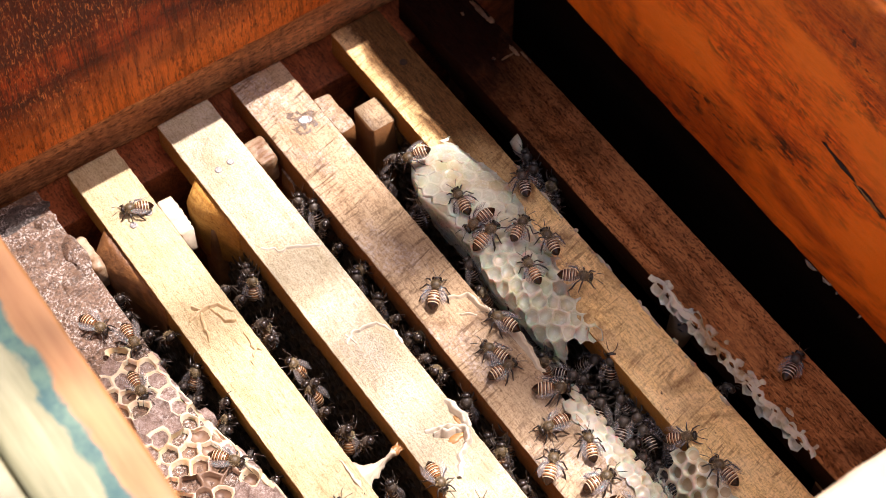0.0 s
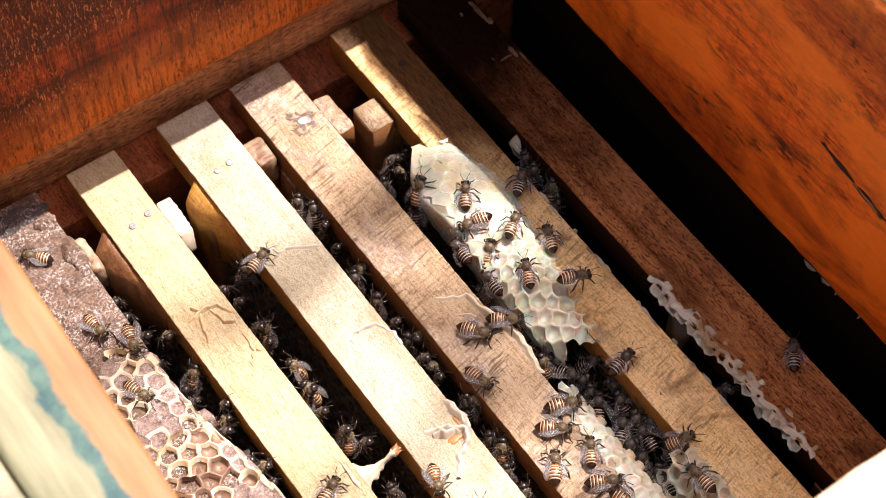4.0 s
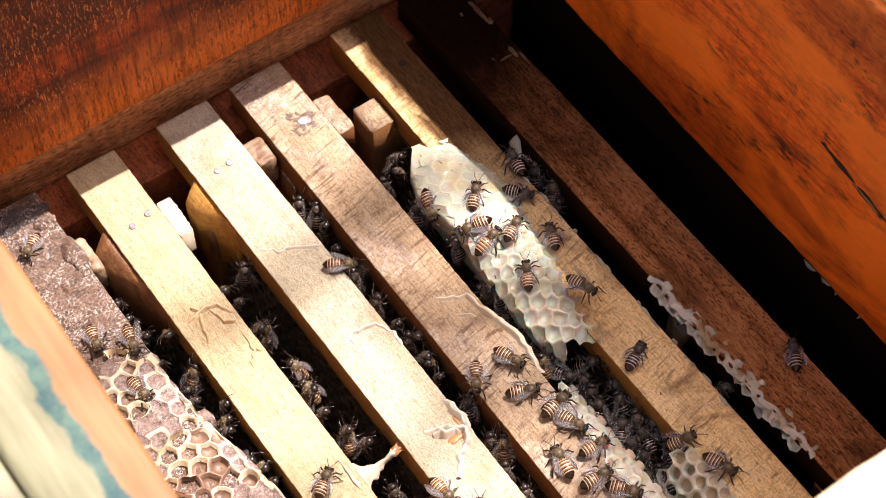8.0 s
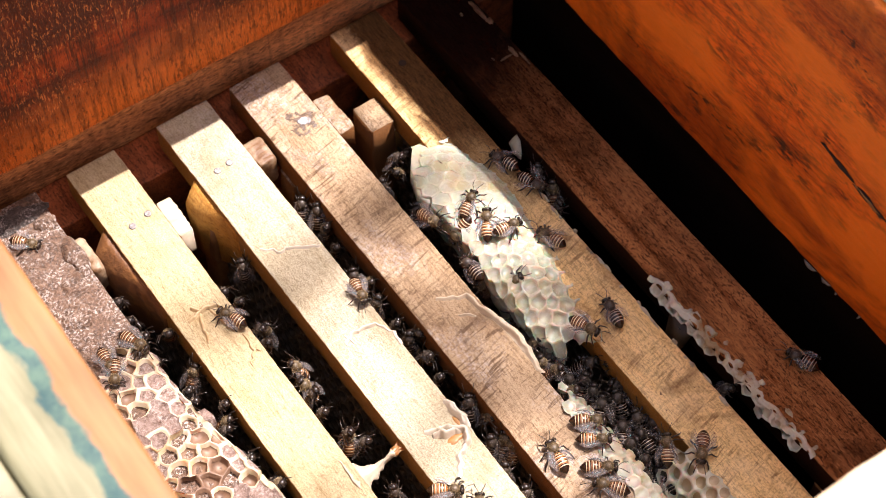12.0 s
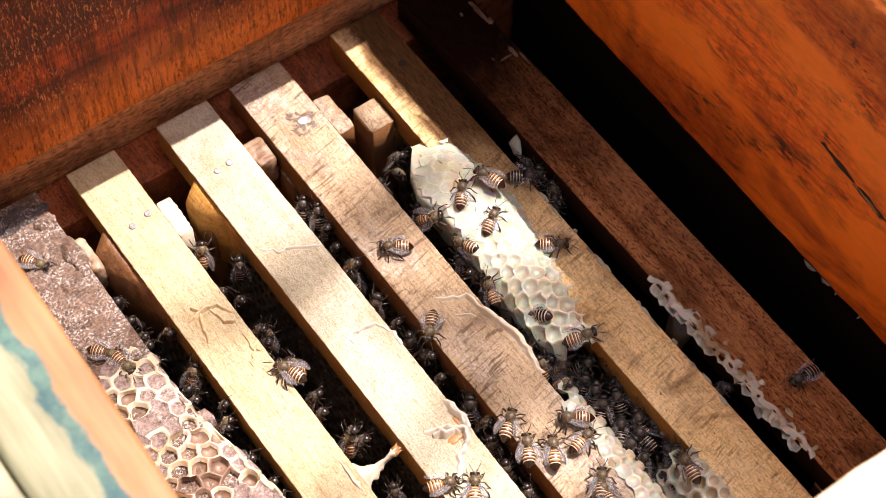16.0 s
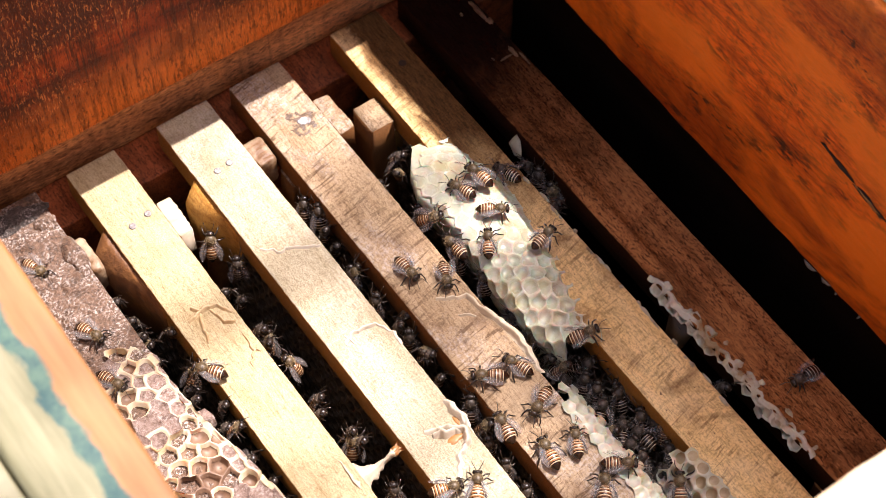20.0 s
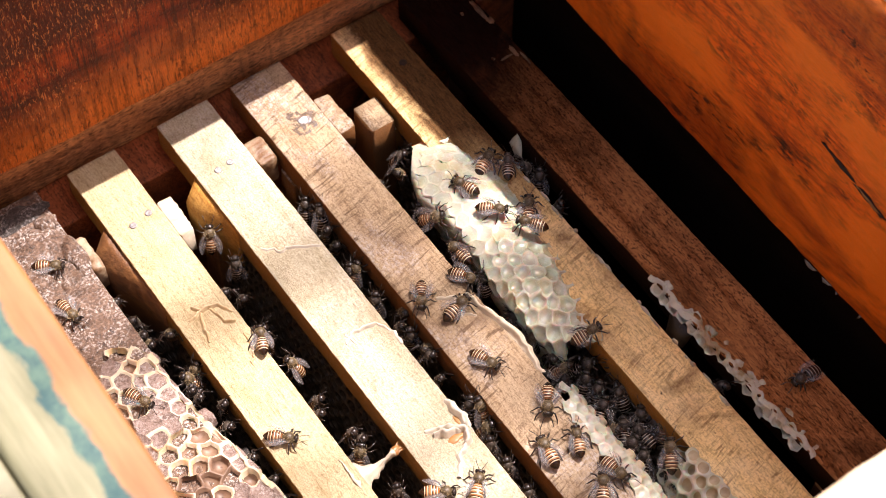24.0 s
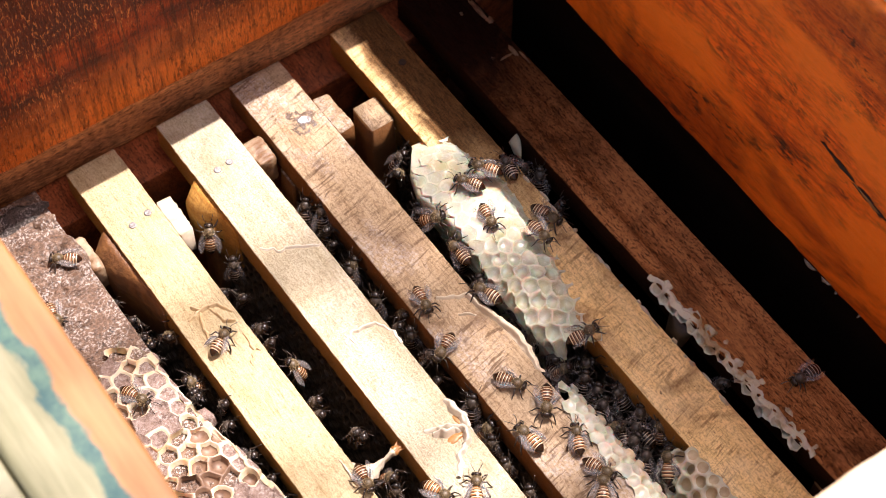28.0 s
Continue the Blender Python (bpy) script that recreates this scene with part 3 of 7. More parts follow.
        for a, c in zip(cols, cols[1:]):
            for k in range(7):
                bm.faces.new((a[k], a[(k + 1) % 7], c[(k + 1) % 7], c[k]))
        bm.faces.new(cols[0])
        bm.faces.new(cols[-1][::-1])
        bmesh.ops.recalc_face_normals(bm, faces=bm.faces)
        part("shoulder", bm, wood, fr, "golden-brown shoulder of the end bar")
    if with_comb:
        bm = bmesh.new()
        t = w - 0.001

        def left(u, v):
            return Vector((-t - 0.0015 * noise.noise(Vector((u * 60, v * 60, seed))) - 0.0025 * min(1.0, v / 0.02), -0.045 - u, -0.0125 - v))

        comb(bm, left, (0.0, -YN + YF - 0.09), (0.0, 0.055), 0.0050, lambda u, v: 0.006, wall=0.20, jitter=0.14, seed=seed, out=(-1, 0, 0.2), floor_slot=1, rounding=0.8)
        plank(bm, (-t + 0.006, YN - YF + 0.041, -0.185), (t, -0.043, -0.0122), "y", n=30, bevel=0.002, wear=0.0015, seed=seed)
        part("comb", bm, [COMB_RIM, comb_mat], fr, "dark honeycomb hanging under the bar", smooth=False)
    if spacer:
        a, b, c, d = spacer
        bm = board((a - xm, c - YF, -0.014), (b - xm, d - YF, -0.0016), "y", n=14, bevel=0.0008, wear=0.0007, seed=seed + 5)
        part("spacer_block", bm, block, fr, "small wooden spacer block with wax")
    if left_post:
        a, b, c, d, z = left_post
        part("spacer_post", board((a - xm, c - YF, -0.15), (b - xm, d - YF, z), "z", n=12, bevel=0.0008), PINK, fr)
    return fr


COMB_RIM = plain("brown_comb_rim", (0.018, 0.010, 0.006), (0.070, 0.046, 0.026), 260, 0.4, 0.4, 0.0003)
CRUSTED = plain("crusted_block", (0.13, 0.060, 0.022), (0.44, 0.35, 0.24), 260, 0.5, 0.8, 0.0006)
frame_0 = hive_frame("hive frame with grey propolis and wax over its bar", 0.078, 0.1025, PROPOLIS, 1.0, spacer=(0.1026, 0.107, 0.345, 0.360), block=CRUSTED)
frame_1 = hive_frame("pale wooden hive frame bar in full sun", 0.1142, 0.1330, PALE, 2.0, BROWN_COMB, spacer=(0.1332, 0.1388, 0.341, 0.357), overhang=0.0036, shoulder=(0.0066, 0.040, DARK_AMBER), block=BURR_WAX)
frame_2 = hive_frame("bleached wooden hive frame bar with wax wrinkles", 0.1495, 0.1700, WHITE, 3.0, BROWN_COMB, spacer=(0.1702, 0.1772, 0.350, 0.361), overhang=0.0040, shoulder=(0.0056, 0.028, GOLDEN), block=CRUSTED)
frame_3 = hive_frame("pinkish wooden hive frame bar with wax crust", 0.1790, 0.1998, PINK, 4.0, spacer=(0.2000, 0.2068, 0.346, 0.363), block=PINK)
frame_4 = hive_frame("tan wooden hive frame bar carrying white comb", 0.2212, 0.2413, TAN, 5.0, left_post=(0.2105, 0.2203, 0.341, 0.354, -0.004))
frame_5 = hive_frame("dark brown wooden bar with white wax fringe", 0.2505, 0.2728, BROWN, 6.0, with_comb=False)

# ================= wax on the frames =================


def lerp_table(table, x):
    """Straight interpolation in a short table of (x, y)."""
    if x <= table[0][0]:
        return table[0][1]
    for (xa, ya), (xb, yb) in zip(table, table[1:]):
        if x <= xb:
            return ya + (yb - ya) * (x - xa) / (xb - xa)
    return table[-1][1]


def in_frame(ob):
    """Shift from the world to the frame's own space."""
    return Vector(ob.location)


def white_comb(fr):
    """The slab of fresh comb that lies over one bar and hangs into the gap beside it."""
    o = in_frame(fr)
    right = [(0.0, 0.2262), (0.006, 0.2290), (0.014, 0.2312), (0.029, 0.2340), (0.045, 0.2318), (0.072, 0.2275), (0.090, 0.2240), (0.100, 0.2200)]
    left = [(0.0, 0.2165), (0.005, 0.2125), (0.009, 0.2096), (0.018, 0.2064), (0.031, 0.2082), (0.045, 0.2082), (0.061, 0.2062), (0.078, 0.2064), (0.088, 0.2082), (0.100, 0.2130)]

    def brink(u):
        return max(0.004, (lerp_table(right, u) - lerp_table(left, u)) * 1.12)

    def surf(u, v):
        uu = max(u, 0.0) + min(u, 0.0) * 0.2
        xr, xl, top = lerp_table(right, uu), lerp_table(left, uu), brink(uu)
        s = min(1.0, v / top)
        x = xr + (xl - xr) * s
        rise = 0.0042 * math.sin(min(1.0, s * 1.7) * math.pi / 2) - 0.0026 * max(0.0, s) ** 3
        ends = min(1.0, (max(0.0, uu) - 0.0025) / 0.009, max(0.0, 0.102 - uu) / 0.035 + 0.1)
        z = 0.0004 + rise * ends - 0.0045 * max(0.0, uu - 0.070) / 0.03 * s
        over = max(0.0, v - top)
        z -= over * 0.94 + 0.0012 * (1 - math.exp(-over / 0.0010))
        x += 0.22 * over - 0.0010 * (1 - math.exp(-over / 0.002))
        b = noise.noise(Vector((u * 90, v * 90, 2.0))) * 0.0003 + noise.noise(Vector((u * 38, v * 38, 7.0))) * 0.0012
        return Vector((x, 0.3255 - u, z + b)) - o

    def keep(u, v):
        edge, top = noise.noise(Vector((u * 120, v * 120, 4))) * 0.003, brink(u)
        return (max(0.0, v - top) * 0.6 + 0.009 if v > top - 0.001 else 0.0) + edge * 0.3 + 0.0048 < u < 0.096 + edge - max(0.0, v - top) * 0.4 and v > -0.001 + edge * 0.3

    def depth(u, v):
        lower = min(1.0, max(0.0, u - 0.046) / 0.02)
        return 0.00012 + 0.00016 * rnd(u, v, 1) + (0.00035 + 0.00055 * rnd(u, v, 4)) * lower + (0.0003 if v > brink(u) else 0.0)

    bm = comb(bmesh.new(), surf, (0.0, 0.100), (0.0, 0.050), 0.0056, depth, wall=0.10, jitter=0.33, keep=keep, seed=9.0, floor_slot=1, lift=0.14, rounding=0.58)
    part("burr_comb", bm, [WAX, WAX_FLOOR], fr, "fresh white honeycomb of shallow cells")
    bm, cols = bmesh.new(), []
    for a in range(91):
        u = -0.0015 + a / 90 * 0.0600
        col = []
        for b in range(45):
            w = b / 44
            v = -0.0016 + w * (brink(max(0.0, u)) + 0.0016 + 0.010 * min(1.0, max(0.0, u - 0.004) / 0.015))
            sink = 0.00050 + 0.0035 * max(0.0, u - 0.034) / 0.024 + 0.0018 * max(0.0, 1 - w * 16) ** 2 + 0.0012 * max(0.0, 1 - a / 5) ** 2
            col.append(bm.verts.new(surf(u, v) + Vector((sink * 0.4 if w > 0.6 else 0.0, 0, -sink))))
        cols.append(col)
    for a, b in zip(cols, cols[1:]):
        for k in range(44):
            bm.faces.new((a[k], a[k + 1], b[k + 1], b[k]))
    bmesh.ops.recalc_face_normals(bm, faces=bm.faces)
    if sum(f.normal.z for f in bm.faces) < 0:
        bmesh.ops.reverse_faces(bm, faces=bm.faces[:])
    part("wax_slab", bm, WAX, fr, "smooth body of white wax under the cells")


WAX_FLOOR = wax_material("wax_cell_floor", (0.435, 0.435, 0.35), (0.41, 0.38, 0.245), (0.365, 0.38, 0.325), 0.18, 0.6)
DULL_WAX = wax_material("dull_wax", (0.45, 0.44, 0.36), (0.40, 0.345, 0.22), (0.36, 0.36, 0.315), 0.26, 0.5)
CELL_AMBER = plain("cell_amber", (0.20, 0.13, 0.055), (0.42, 0.34, 0.215), 260, 0.35, 0.3, 0.0003)
white_comb(frame_4)


def grey_comb(fr):
    """Old cells, half filled, over the bar by the box wall."""
    o = in_frame(fr)
    edge = [(0.0, 0.0955), (0.012, 0.1015), (0.050, 0.1055), (0.075, 0.1100), (0.13, 0.1130)]

    def is_open(u, v):
        return noise.noise(Vector((u * 55, v * 55, 12.0))) < 0.02

    def surf(u, v):
        x, y = 0.1200 - v, 0.320 - u
        brink = lerp_table(edge, u) - 0.0035
        over = max(0.0, x - brink)
        x = min(x, brink) + 0.0035 * (1 - math.exp(-over / 0.0035))
        z = 0.0022 - min(70.0 * over * over, 0.9 * over) + 0.0010 * noise.noise(Vector((u * 60, v * 60, 1.0)))
        return Vector((x, y, z)) - o

    def keep(u, v):
        return 0.1200 - v < lerp_table(edge, u) + 0.005 and u > 0.005 + 0.010 * noise.noise(Vector((u * 60, v * 60, 3)))

    def depth(u, v):
        r = rnd(u, v, 2)
        return 0.0014 + 0.0018 * r if is_open(u, v) else 0.00035 + 0.0004 * r

    bm = comb(bmesh.new(), surf, (0.0, 0.125), (0.0, 0.040), 0.0061, depth, wall=0.075, jitter=0.42, lift=0.2, rounding=0.45, filled=lambda u, v: noise.noise(Vector((u * 70, v * 70, 5.0))) > 0.20,
              keep=keep, seed=21.0, floor_slot=lambda u, v: 2 if is_open(u, v) and rnd(u, v, 6) > 0.25 else 1)
    part("burr_comb", bm, [RIM_WAX, GREY_WAX, AMBER_WAX], fr, "grey half-filled cells with pale rims")


grey_comb(frame_0)


def edge_comb(fr, label, start, length, xs, zs, vmax, pitch, seed, mats, ragged=0.002, cup=0.0030):
    """A strip of cells that runs along a bar's edge and bends down into the gap."""
    o = in_frame(fr)

    def surf(u, v):
        x = z = 0.0
        for d in (-0.0015, 0.0, 0.0015):
            x += lerp_table(xs, v + d) / 3
            z += lerp_table(zs, v + d) / 3
        b = 0.0012 * noise.noise(Vector((u * 80, v * 80, seed)))
        return Vector((x + b, start - u, z + b)) - o

    def keep(u, v):
        n = noise.noise(Vector((u * 130, seed, 0)))
        return v > 0.001 + ragged * (0.5 + n) + max(0.0, 0.02 - u) * 0.12

    bm = comb(bmesh.new(), surf, (0.0, length), (0.0, vmax), pitch, lambda u, v: 0.0003 if v < 0.0055 else cup * (0.4 + rnd(u, v, seed)), wall=0.15, jitter=0.20, keep=keep, seed=seed, floor_slot=1, lift=0.35, rounding=0.85)
    part("burr_comb", bm, mats, fr, label)


edge_comb(frame_3, "ragged whitish comb along the bar's edge", 0.221, 0.085, [(0, 0.1955), (0.004, 0.1995), (0.009, 0.2040), (0.014, 0.2065), (0.022, 0.2070)],
          [(0, 0.0005), (0.004, 0.0007), (0.009, -0.0004), (0.014, -0.0050), (0.022, -0.0130)], 0.020, 0.0046, 5.0, [DULL_WAX, DULL_WAX], 0.0012, 0.0011)
edge_comb(frame_4, "white comb cells under the bar's edge", 0.181, 0.055, [(0, 0.2235), (0.004, 0.2205), (0.009, 0.2165), (0.015, 0.2120), (0.022, 0.2090), (0.03, 0.2085)],
          [(0, 0.0013), (0.004, 0.0012), (0.009, -0.0004), (0.015, -0.0050), (0.022, -0.0115), (0.03, -0.0190)], 0.026, 0.0051, 14.0, [DULL_WAX, CELL_AMBER], 0.002)


def ridge(fr, pts, r, material, label="", tall=1.5):
    """A wrinkle of wax on a bar through points (x, y) in millimetres."""
    o = in_frame(fr)
    fine = []
    for q in range(len(pts) - 1):
        p0, p1, p2, p3 = (pts[max(0, min(len(pts) - 1, q + d))] for d in (-1, 0, 1, 2))
        for k in range(6):
            t = k / 6
            w0, w1, w2, w3 = -t + 2 * t * t - t ** 3, 2 - 5 * t * t + 3 * t ** 3, t + 4 * t * t - 3 * t ** 3, t ** 3 - t * t
            fine.append(tuple((w0 * p0[s] + w1 * p1[s] + w2 * p2[s] + w3 * p3[s]) / 2 for s in (0, 1)))
    fine.append(pts[-1])
    bm, rows = bmesh.new(), []
    for k, (x, y) in enumerate(fine):
        (xa, ya), (xb, yb) = fine[max(0, k - 1)], fine[min(len(fine) - 1, k + 1)]
        side = Vector((ya - yb, xb - xa, 0)).normalized()
        w = noise.noise_vector(Vector((x * 0.5, y * 0.5, 3)))
        fat = (0.25 + 0.75 * math.sin(math.pi * (k + 0.4) / (len(fine) - 0.2))) * (1 + 0.7 * w.z)
        mid = Vector(((x + w.x * 0.9 + 0.25 * math.sin(x * 2.1 + y)) / 1000, (y + w.y * 0.9 + 0.25 * math.sin(y * 2.3)) / 1000, 0)) - o
        row = []
        for s in range(-5, 6):
            e = s / 5 + 0.25 * w.x
            rise = r * tall * fat * (math.exp(-5.0 * e * e) - 0.25) + 0.00008 * noise.noise(Vector((x, y + s, 5)) * 0.9)
            row.append(bm.verts.new(mid + side * (s / 5 * r * 1.7 * (0.5 + 0.5 * fat)) + Vector((0, 0, rise if abs(s) < 5 else -0.0006))))
        rows.append(row)
    for a, d in zip(rows, rows[1:]):
        for s in range(10):
            bm.faces.new((a[s], a[s + 1], d[s + 1], d[s]))
    bmesh.ops.recalc_face_normals(bm, faces=bm.faces)
    if sum(f.normal.z for f in bm.faces) < 0:
        bmesh.ops.reverse_faces(bm, faces=bm.faces[:])
    return part("wax_wrinkle", bm, material, fr, label)


WHITE_FOLD = plain("white_fold_wax", (0.52, 0.465, 0.37), (0.66, 0.63, 0.55), 300, 0.42, 0.4, 0.0003)
FOLD_WAX = plain("fold_wax", (0.34, 0.20, 0.075), (0.56, 0.46, 0.29), 420, 0.45, 0.5, 0.0004)
for pts, r in (([(118.5, 309), (123, 311), (128, 310), (131.5, 305)], 0.0008), ([(123, 311), (120.5, 304), (119.5, 300)], 0.0007), ([(126, 310), (128, 303), (131, 301)], 0.0006),
               ([(121, 314), (124, 311)], 0.0007), ([(130.5, 296), (129.5, 289), (126, 284)], 0.0005), ([(129.6, 289), (132, 287)], 0.0004)):
    ridge(frame_1, pts, r * 1.1, FOLD_WAX, "yellowish wrinkle of wax", 2.3)
for pts, r in (([(152.5, 320), (157, 316), (161, 314.5), (166, 311.5), (169.5, 310)], 0.0007), ([(154.5, 273.5), (158, 275.5), (162, 275.5), (166, 274.5), (169, 271), (169.6, 263)], 0.0008),
               ([(157.5, 232.5), (161, 231.5), (165, 229.5), (168, 226), (166, 222.5), (162, 220), (157, 214)], 0.0011), ([(159, 230.5), (163, 228.5), (167, 227)], 0.0012),
               ([(168.8, 238), (169.6, 231), (168.5, 227)], 0.0010), ([(156.5, 276), (157.5, 272)], 0.0005)):
    ridge(frame_2, pts, r * (1.35 if r > 0.00095 else 1.0), WHITE_FOLD, "whitish fold of wax", 3.0 if r > 0.00095 else 2.2)
for pts, r in (([(188, 271), (193, 268), (197, 266), (198.5, 258), (200.5, 250), (201.5, 242), (200.5, 234), (199.5, 229)], 0.0010), ([(190, 262), (193, 260.5), (195, 258)], 0.0005)):
    ridge(frame_3, pts, r * 1.1, BURR_WAX, "pinkish-white crest of wax", 2.2)

FRINGE_WAX = wax_material("fringe_wax", (0.52, 0.47, 0.37), (0.30, 0.19, 0.09), (0.38, 0.37, 0.325), 0.26, 0.3)
FRINGE_FLOOR = wax_material("fringe_floor", (0.40, 0.35, 0.26), (0.24, 0.15, 0.07), (0.30, 0.28, 0.235), 0.26, 0.3)


def fringe(fr):
    """The ragged curtain of wax cups along the brown bar."""
    o = in_frame(fr)
    xs = [(0, 0.2532), (0.0022, 0.2512), (0.0045, 0.2492), (0.0085, 0.2478), (0.013, 0.2482), (0.018, 0.2490)]
    zs = [(0, 0.0006), (0.0022, 0.0006), (0.0045, -0.0008), (0.0085, -0.0042), (0.013, -0.0088), (0.018, -0.0135)]

    def surf(u, v):
        w = 0.0014 * noise.noise(Vector((u * 120, v * 60, 31))) + 0.0006 * noise.noise(Vector((u * 330, v * 200, 5)))
        return Vector((lerp_table(xs, v) + w, 0.240 - u, lerp_table(zs, v) + 0.6 * w)) - o

    def keep(u, v):
        deep = 0.0066 + 0.0055 * noise.noise(Vector((u * 75, 4, 2)))
        return 0.0008 + 0.0022 * noise.noise(Vector((u * 150, 8, 2))) < v < deep * min(1.0, u / 0.010, (0.090 - u) / 0.02)

    bm = comb(bmesh.new(), surf, (0.0, 0.090), (0.0, 0.014), 0.0046, lambda u, v: 0.0005 + 0.0014 * rnd(u, v, 3), wall=0.16, jitter=0.32, keep=keep, seed=33.0, floor_slot=1, out=(-1, 0, 0.6), lift=0.30, rounding=0.9)
    part("wax_fringe", bm, [FRINGE_WAX, FRINGE_FLOOR], fr, "pale ragged fringe of wax along the edge")
    for ya, yb in ((238, 205), (206, 180), (181, 157)):
        ridge(fr, [(251.4 + 0.7 * math.sin(k * 2.1 + ya), ya + (yb - ya) * k / 6) for k in range(7)], 0.0010, FRINGE_WAX, "pale bead of wax along the edge", 1.1)
    rng = random.Random(6)
    for k in range(16):
        y = rng.uniform(0.158, 0.236)
        smear(fr, 252.6 + abs(rng.gauss(0, 1.2)), y * 1000, rng.uniform(0.4, 1.4), rng.uniform(0.6, 2.4), 0.0008, FRINGE_WAX, "pale crumb of wax on the bar's edge", "wax_crumb", 70.0 + k)




def stained_end(fr):
    """Flaking paint on the stained far end of the brown bar."""
    for x, y, rx, ry, k in ((271.0, 362, 1.0, 5.5, 1.0), (271.6, 356, 1.2, 1.8, 7.0), (265.0, 364, 0.5, 0.8, 2.0), (270.0, 340.0, 0.8, 2.6, 3.0), (266, 338.8, 2.6, 0.35, 4.0), (271.6, 335, 0.4, 3.0, 6.0)):
        smear(fr, x, y, rx, ry, 0.00085, PEEL, "flake of pale peeling paint", "paint_flake", k)


PEEL = plain("peeling_paint", (0.05, 0.020, 0.009), (0.21, 0.125, 0.060), 700, 0.6, 0.8, 0.0005)


def wax_bridge(fr):
    """The web of wax that joins two bars."""
    o = in_frame(fr)
    bm = bmesh.new()
    grid, n = [], 26
    for a in range(n + 1):
        t = a / n
        x = 0.1300 + (0.1502 - 0.1300) * t
        half = 0.0006 + 0.0068 * max(0.0, 1 - t * 1.5) ** 1.4 + 0.0016 * max(0.0, t - 0.6) ** 1.2 / 0.33 + 0.0012 * noise.noise(Vector((a * 0.45, 2, 2)))
        ym = 0.2325 + 0.0020 * t
        z = 0.0005 - 0.0030 * math.sin(math.pi * min(1.0, t * 1.05)) - 0.0030 * max(0.0, t - 0.75) * 4
        col = []
        for s in range(13):
            k = s / 12 * 2 - 1
            w = noise.noise_vector(Vector((x * 420, k * 3, 1)))
            col.append(bm.verts.new(Vector((x + w.y * 0.0006, ym + half * k * (1 + 0.35 * w.x), z - 0.0022 * k * k * math.sin(math.pi * t) + 0.0009 * w.z)) - o))
        grid.append(col)
    for q, (a, b) in enumerate(zip(grid, grid[1:])):
        for s in range(12):
            bm.faces.new((a[s], a[s + 1], b[s + 1], b[s])).material_index = 1 if q > n * 0.78 else 0
    r = bmesh.ops.extrude_face_region(bm, geom=bm.faces[:])
    for v in r["geom"]:
        if isinstance(v, bmesh.types.BMVert):
            v.co.z -= 0.0005
    bmesh.ops.recalc_face_normals(bm, faces=bm.faces)
    part("wax_bridge", bm, [BURR_WAX, AMBER_SIDE], fr, "pale web of wax between two bars")


AMBER_SIDE = plain("amber_side_wax", (0.22, 0.090, 0.022), (0.46, 0.24, 0.080), 260, 0.35, 0.4, 0.0004, Subsurface_Weight=0.2, Subsurface_Scale=0.002)
wax_bridge(frame_2)


def flake(fr, points, material, label, lift=0.0008):
    """A small crumpled flake through a few corner points (x, y, z in millimetres)."""
    o = in_frame(fr) if fr else Vector((0, 0, 0))
    bm = bmesh.new()
    vs = [bm.verts.new(Vector(p) / 1000 - o) for p in points]
    c = sum((v.co for v in vs), Vector()) / len(vs)
    mid = bm.verts.new(c + Vector((-lift, -lift, lift)))
    for k in range(len(vs)):
        bm.faces.new((vs[k], vs[(k + 1) % len(vs)], mid))
    bmesh.ops.subdivide_edges(bm, edges=bm.edges[:], cuts=2)
    for v in bm.verts:
        v.co += noise.noise_vector(v.co * 600) * 0.0005
    r = bmesh.ops.extrude_face_region(bm, geom=bm.faces[:])
    for v in r["geom"]:
        if isinstance(v, bmesh.types.BMVert):
            v.co += Vector((0.0003, 0.0003, -0.0006))
    bmesh.ops.recalc_face_normals(bm, faces=bm.faces)
    return part("wax_flake", bm, material, fr, label)


flake(frame_5, [(250.6, 311, -2.5), (249.8, 307, -3.5), (247.5, 304, -7), (246.6, 307, -7), (247.2, 311, -5)], FRINGE_FLOOR, "pale flake of wax at the bar's side")
flake(frame_5, [(250.7, 226, -3), (250.6, 214, -4), (245.5, 214, -9), (245, 222, -9)], DARK_COMB, "grey scrap of comb")
SCRAP = plain("dry_scrap", (0.10, 0.08, 0.06), (0.30, 0.26, 0.20), 400, 0.6, 0.5, 0.0004)
for y, w, z in ((210, 6.0, 7.6), (202, 5.0, 7.8), (195.5, 1.6, 8.0), (184, 1.2, 7.5)):
    flake(wall_right, [(291.4, y, 9.0), (291.5, y - w, 9.2), (290.6, y - w * 0.8, z + 1), (290.8, y - w * 0.3, z)], SCRAP, "scrap of dry wax on the wall", 0.0002)


CRACK = plain("crack_dark", (0.008, 0.004, 0.003), (0.03, 0.012, 0.006), 300, 0.8, 0.5, 0.0005)
for y, z, ly, lz, k in ((199, 63.2, 15, 1.3, 1), (209, 65.6, 7, 0.8, 2), (190, 61.2, 8, 1.2, 3)):
    rim = []
    for q in range(16):
        a = 2 * math.pi * q / 16
        wild = 1 + 0.5 * noise.noise(Vector((q * 0.9, k, 2)))
        rim.append((290.9, y + ly * math.cos(a), z + ly * 0.20 * math.cos(a) + lz * wild * math.sin(a)))
    flake(wall_right, rim, CRACK, "dark crack in the board", 0.0)
flake(wall_right, [(290.7, 200, 63.8), (290.5, 195, 63.4), (290.7, 187, 61.0), (290.6, 191, 61.0), (290.5, 195, 62.4)], AMBER_SIDE, "torn pale splinter in the crack", 0.0)


def nail(fr, x, y, r=0.0013, z=0.0001, material=METAL, label="small round nail head"):
    o = in_frame(fr)
    bm = bmesh.new()
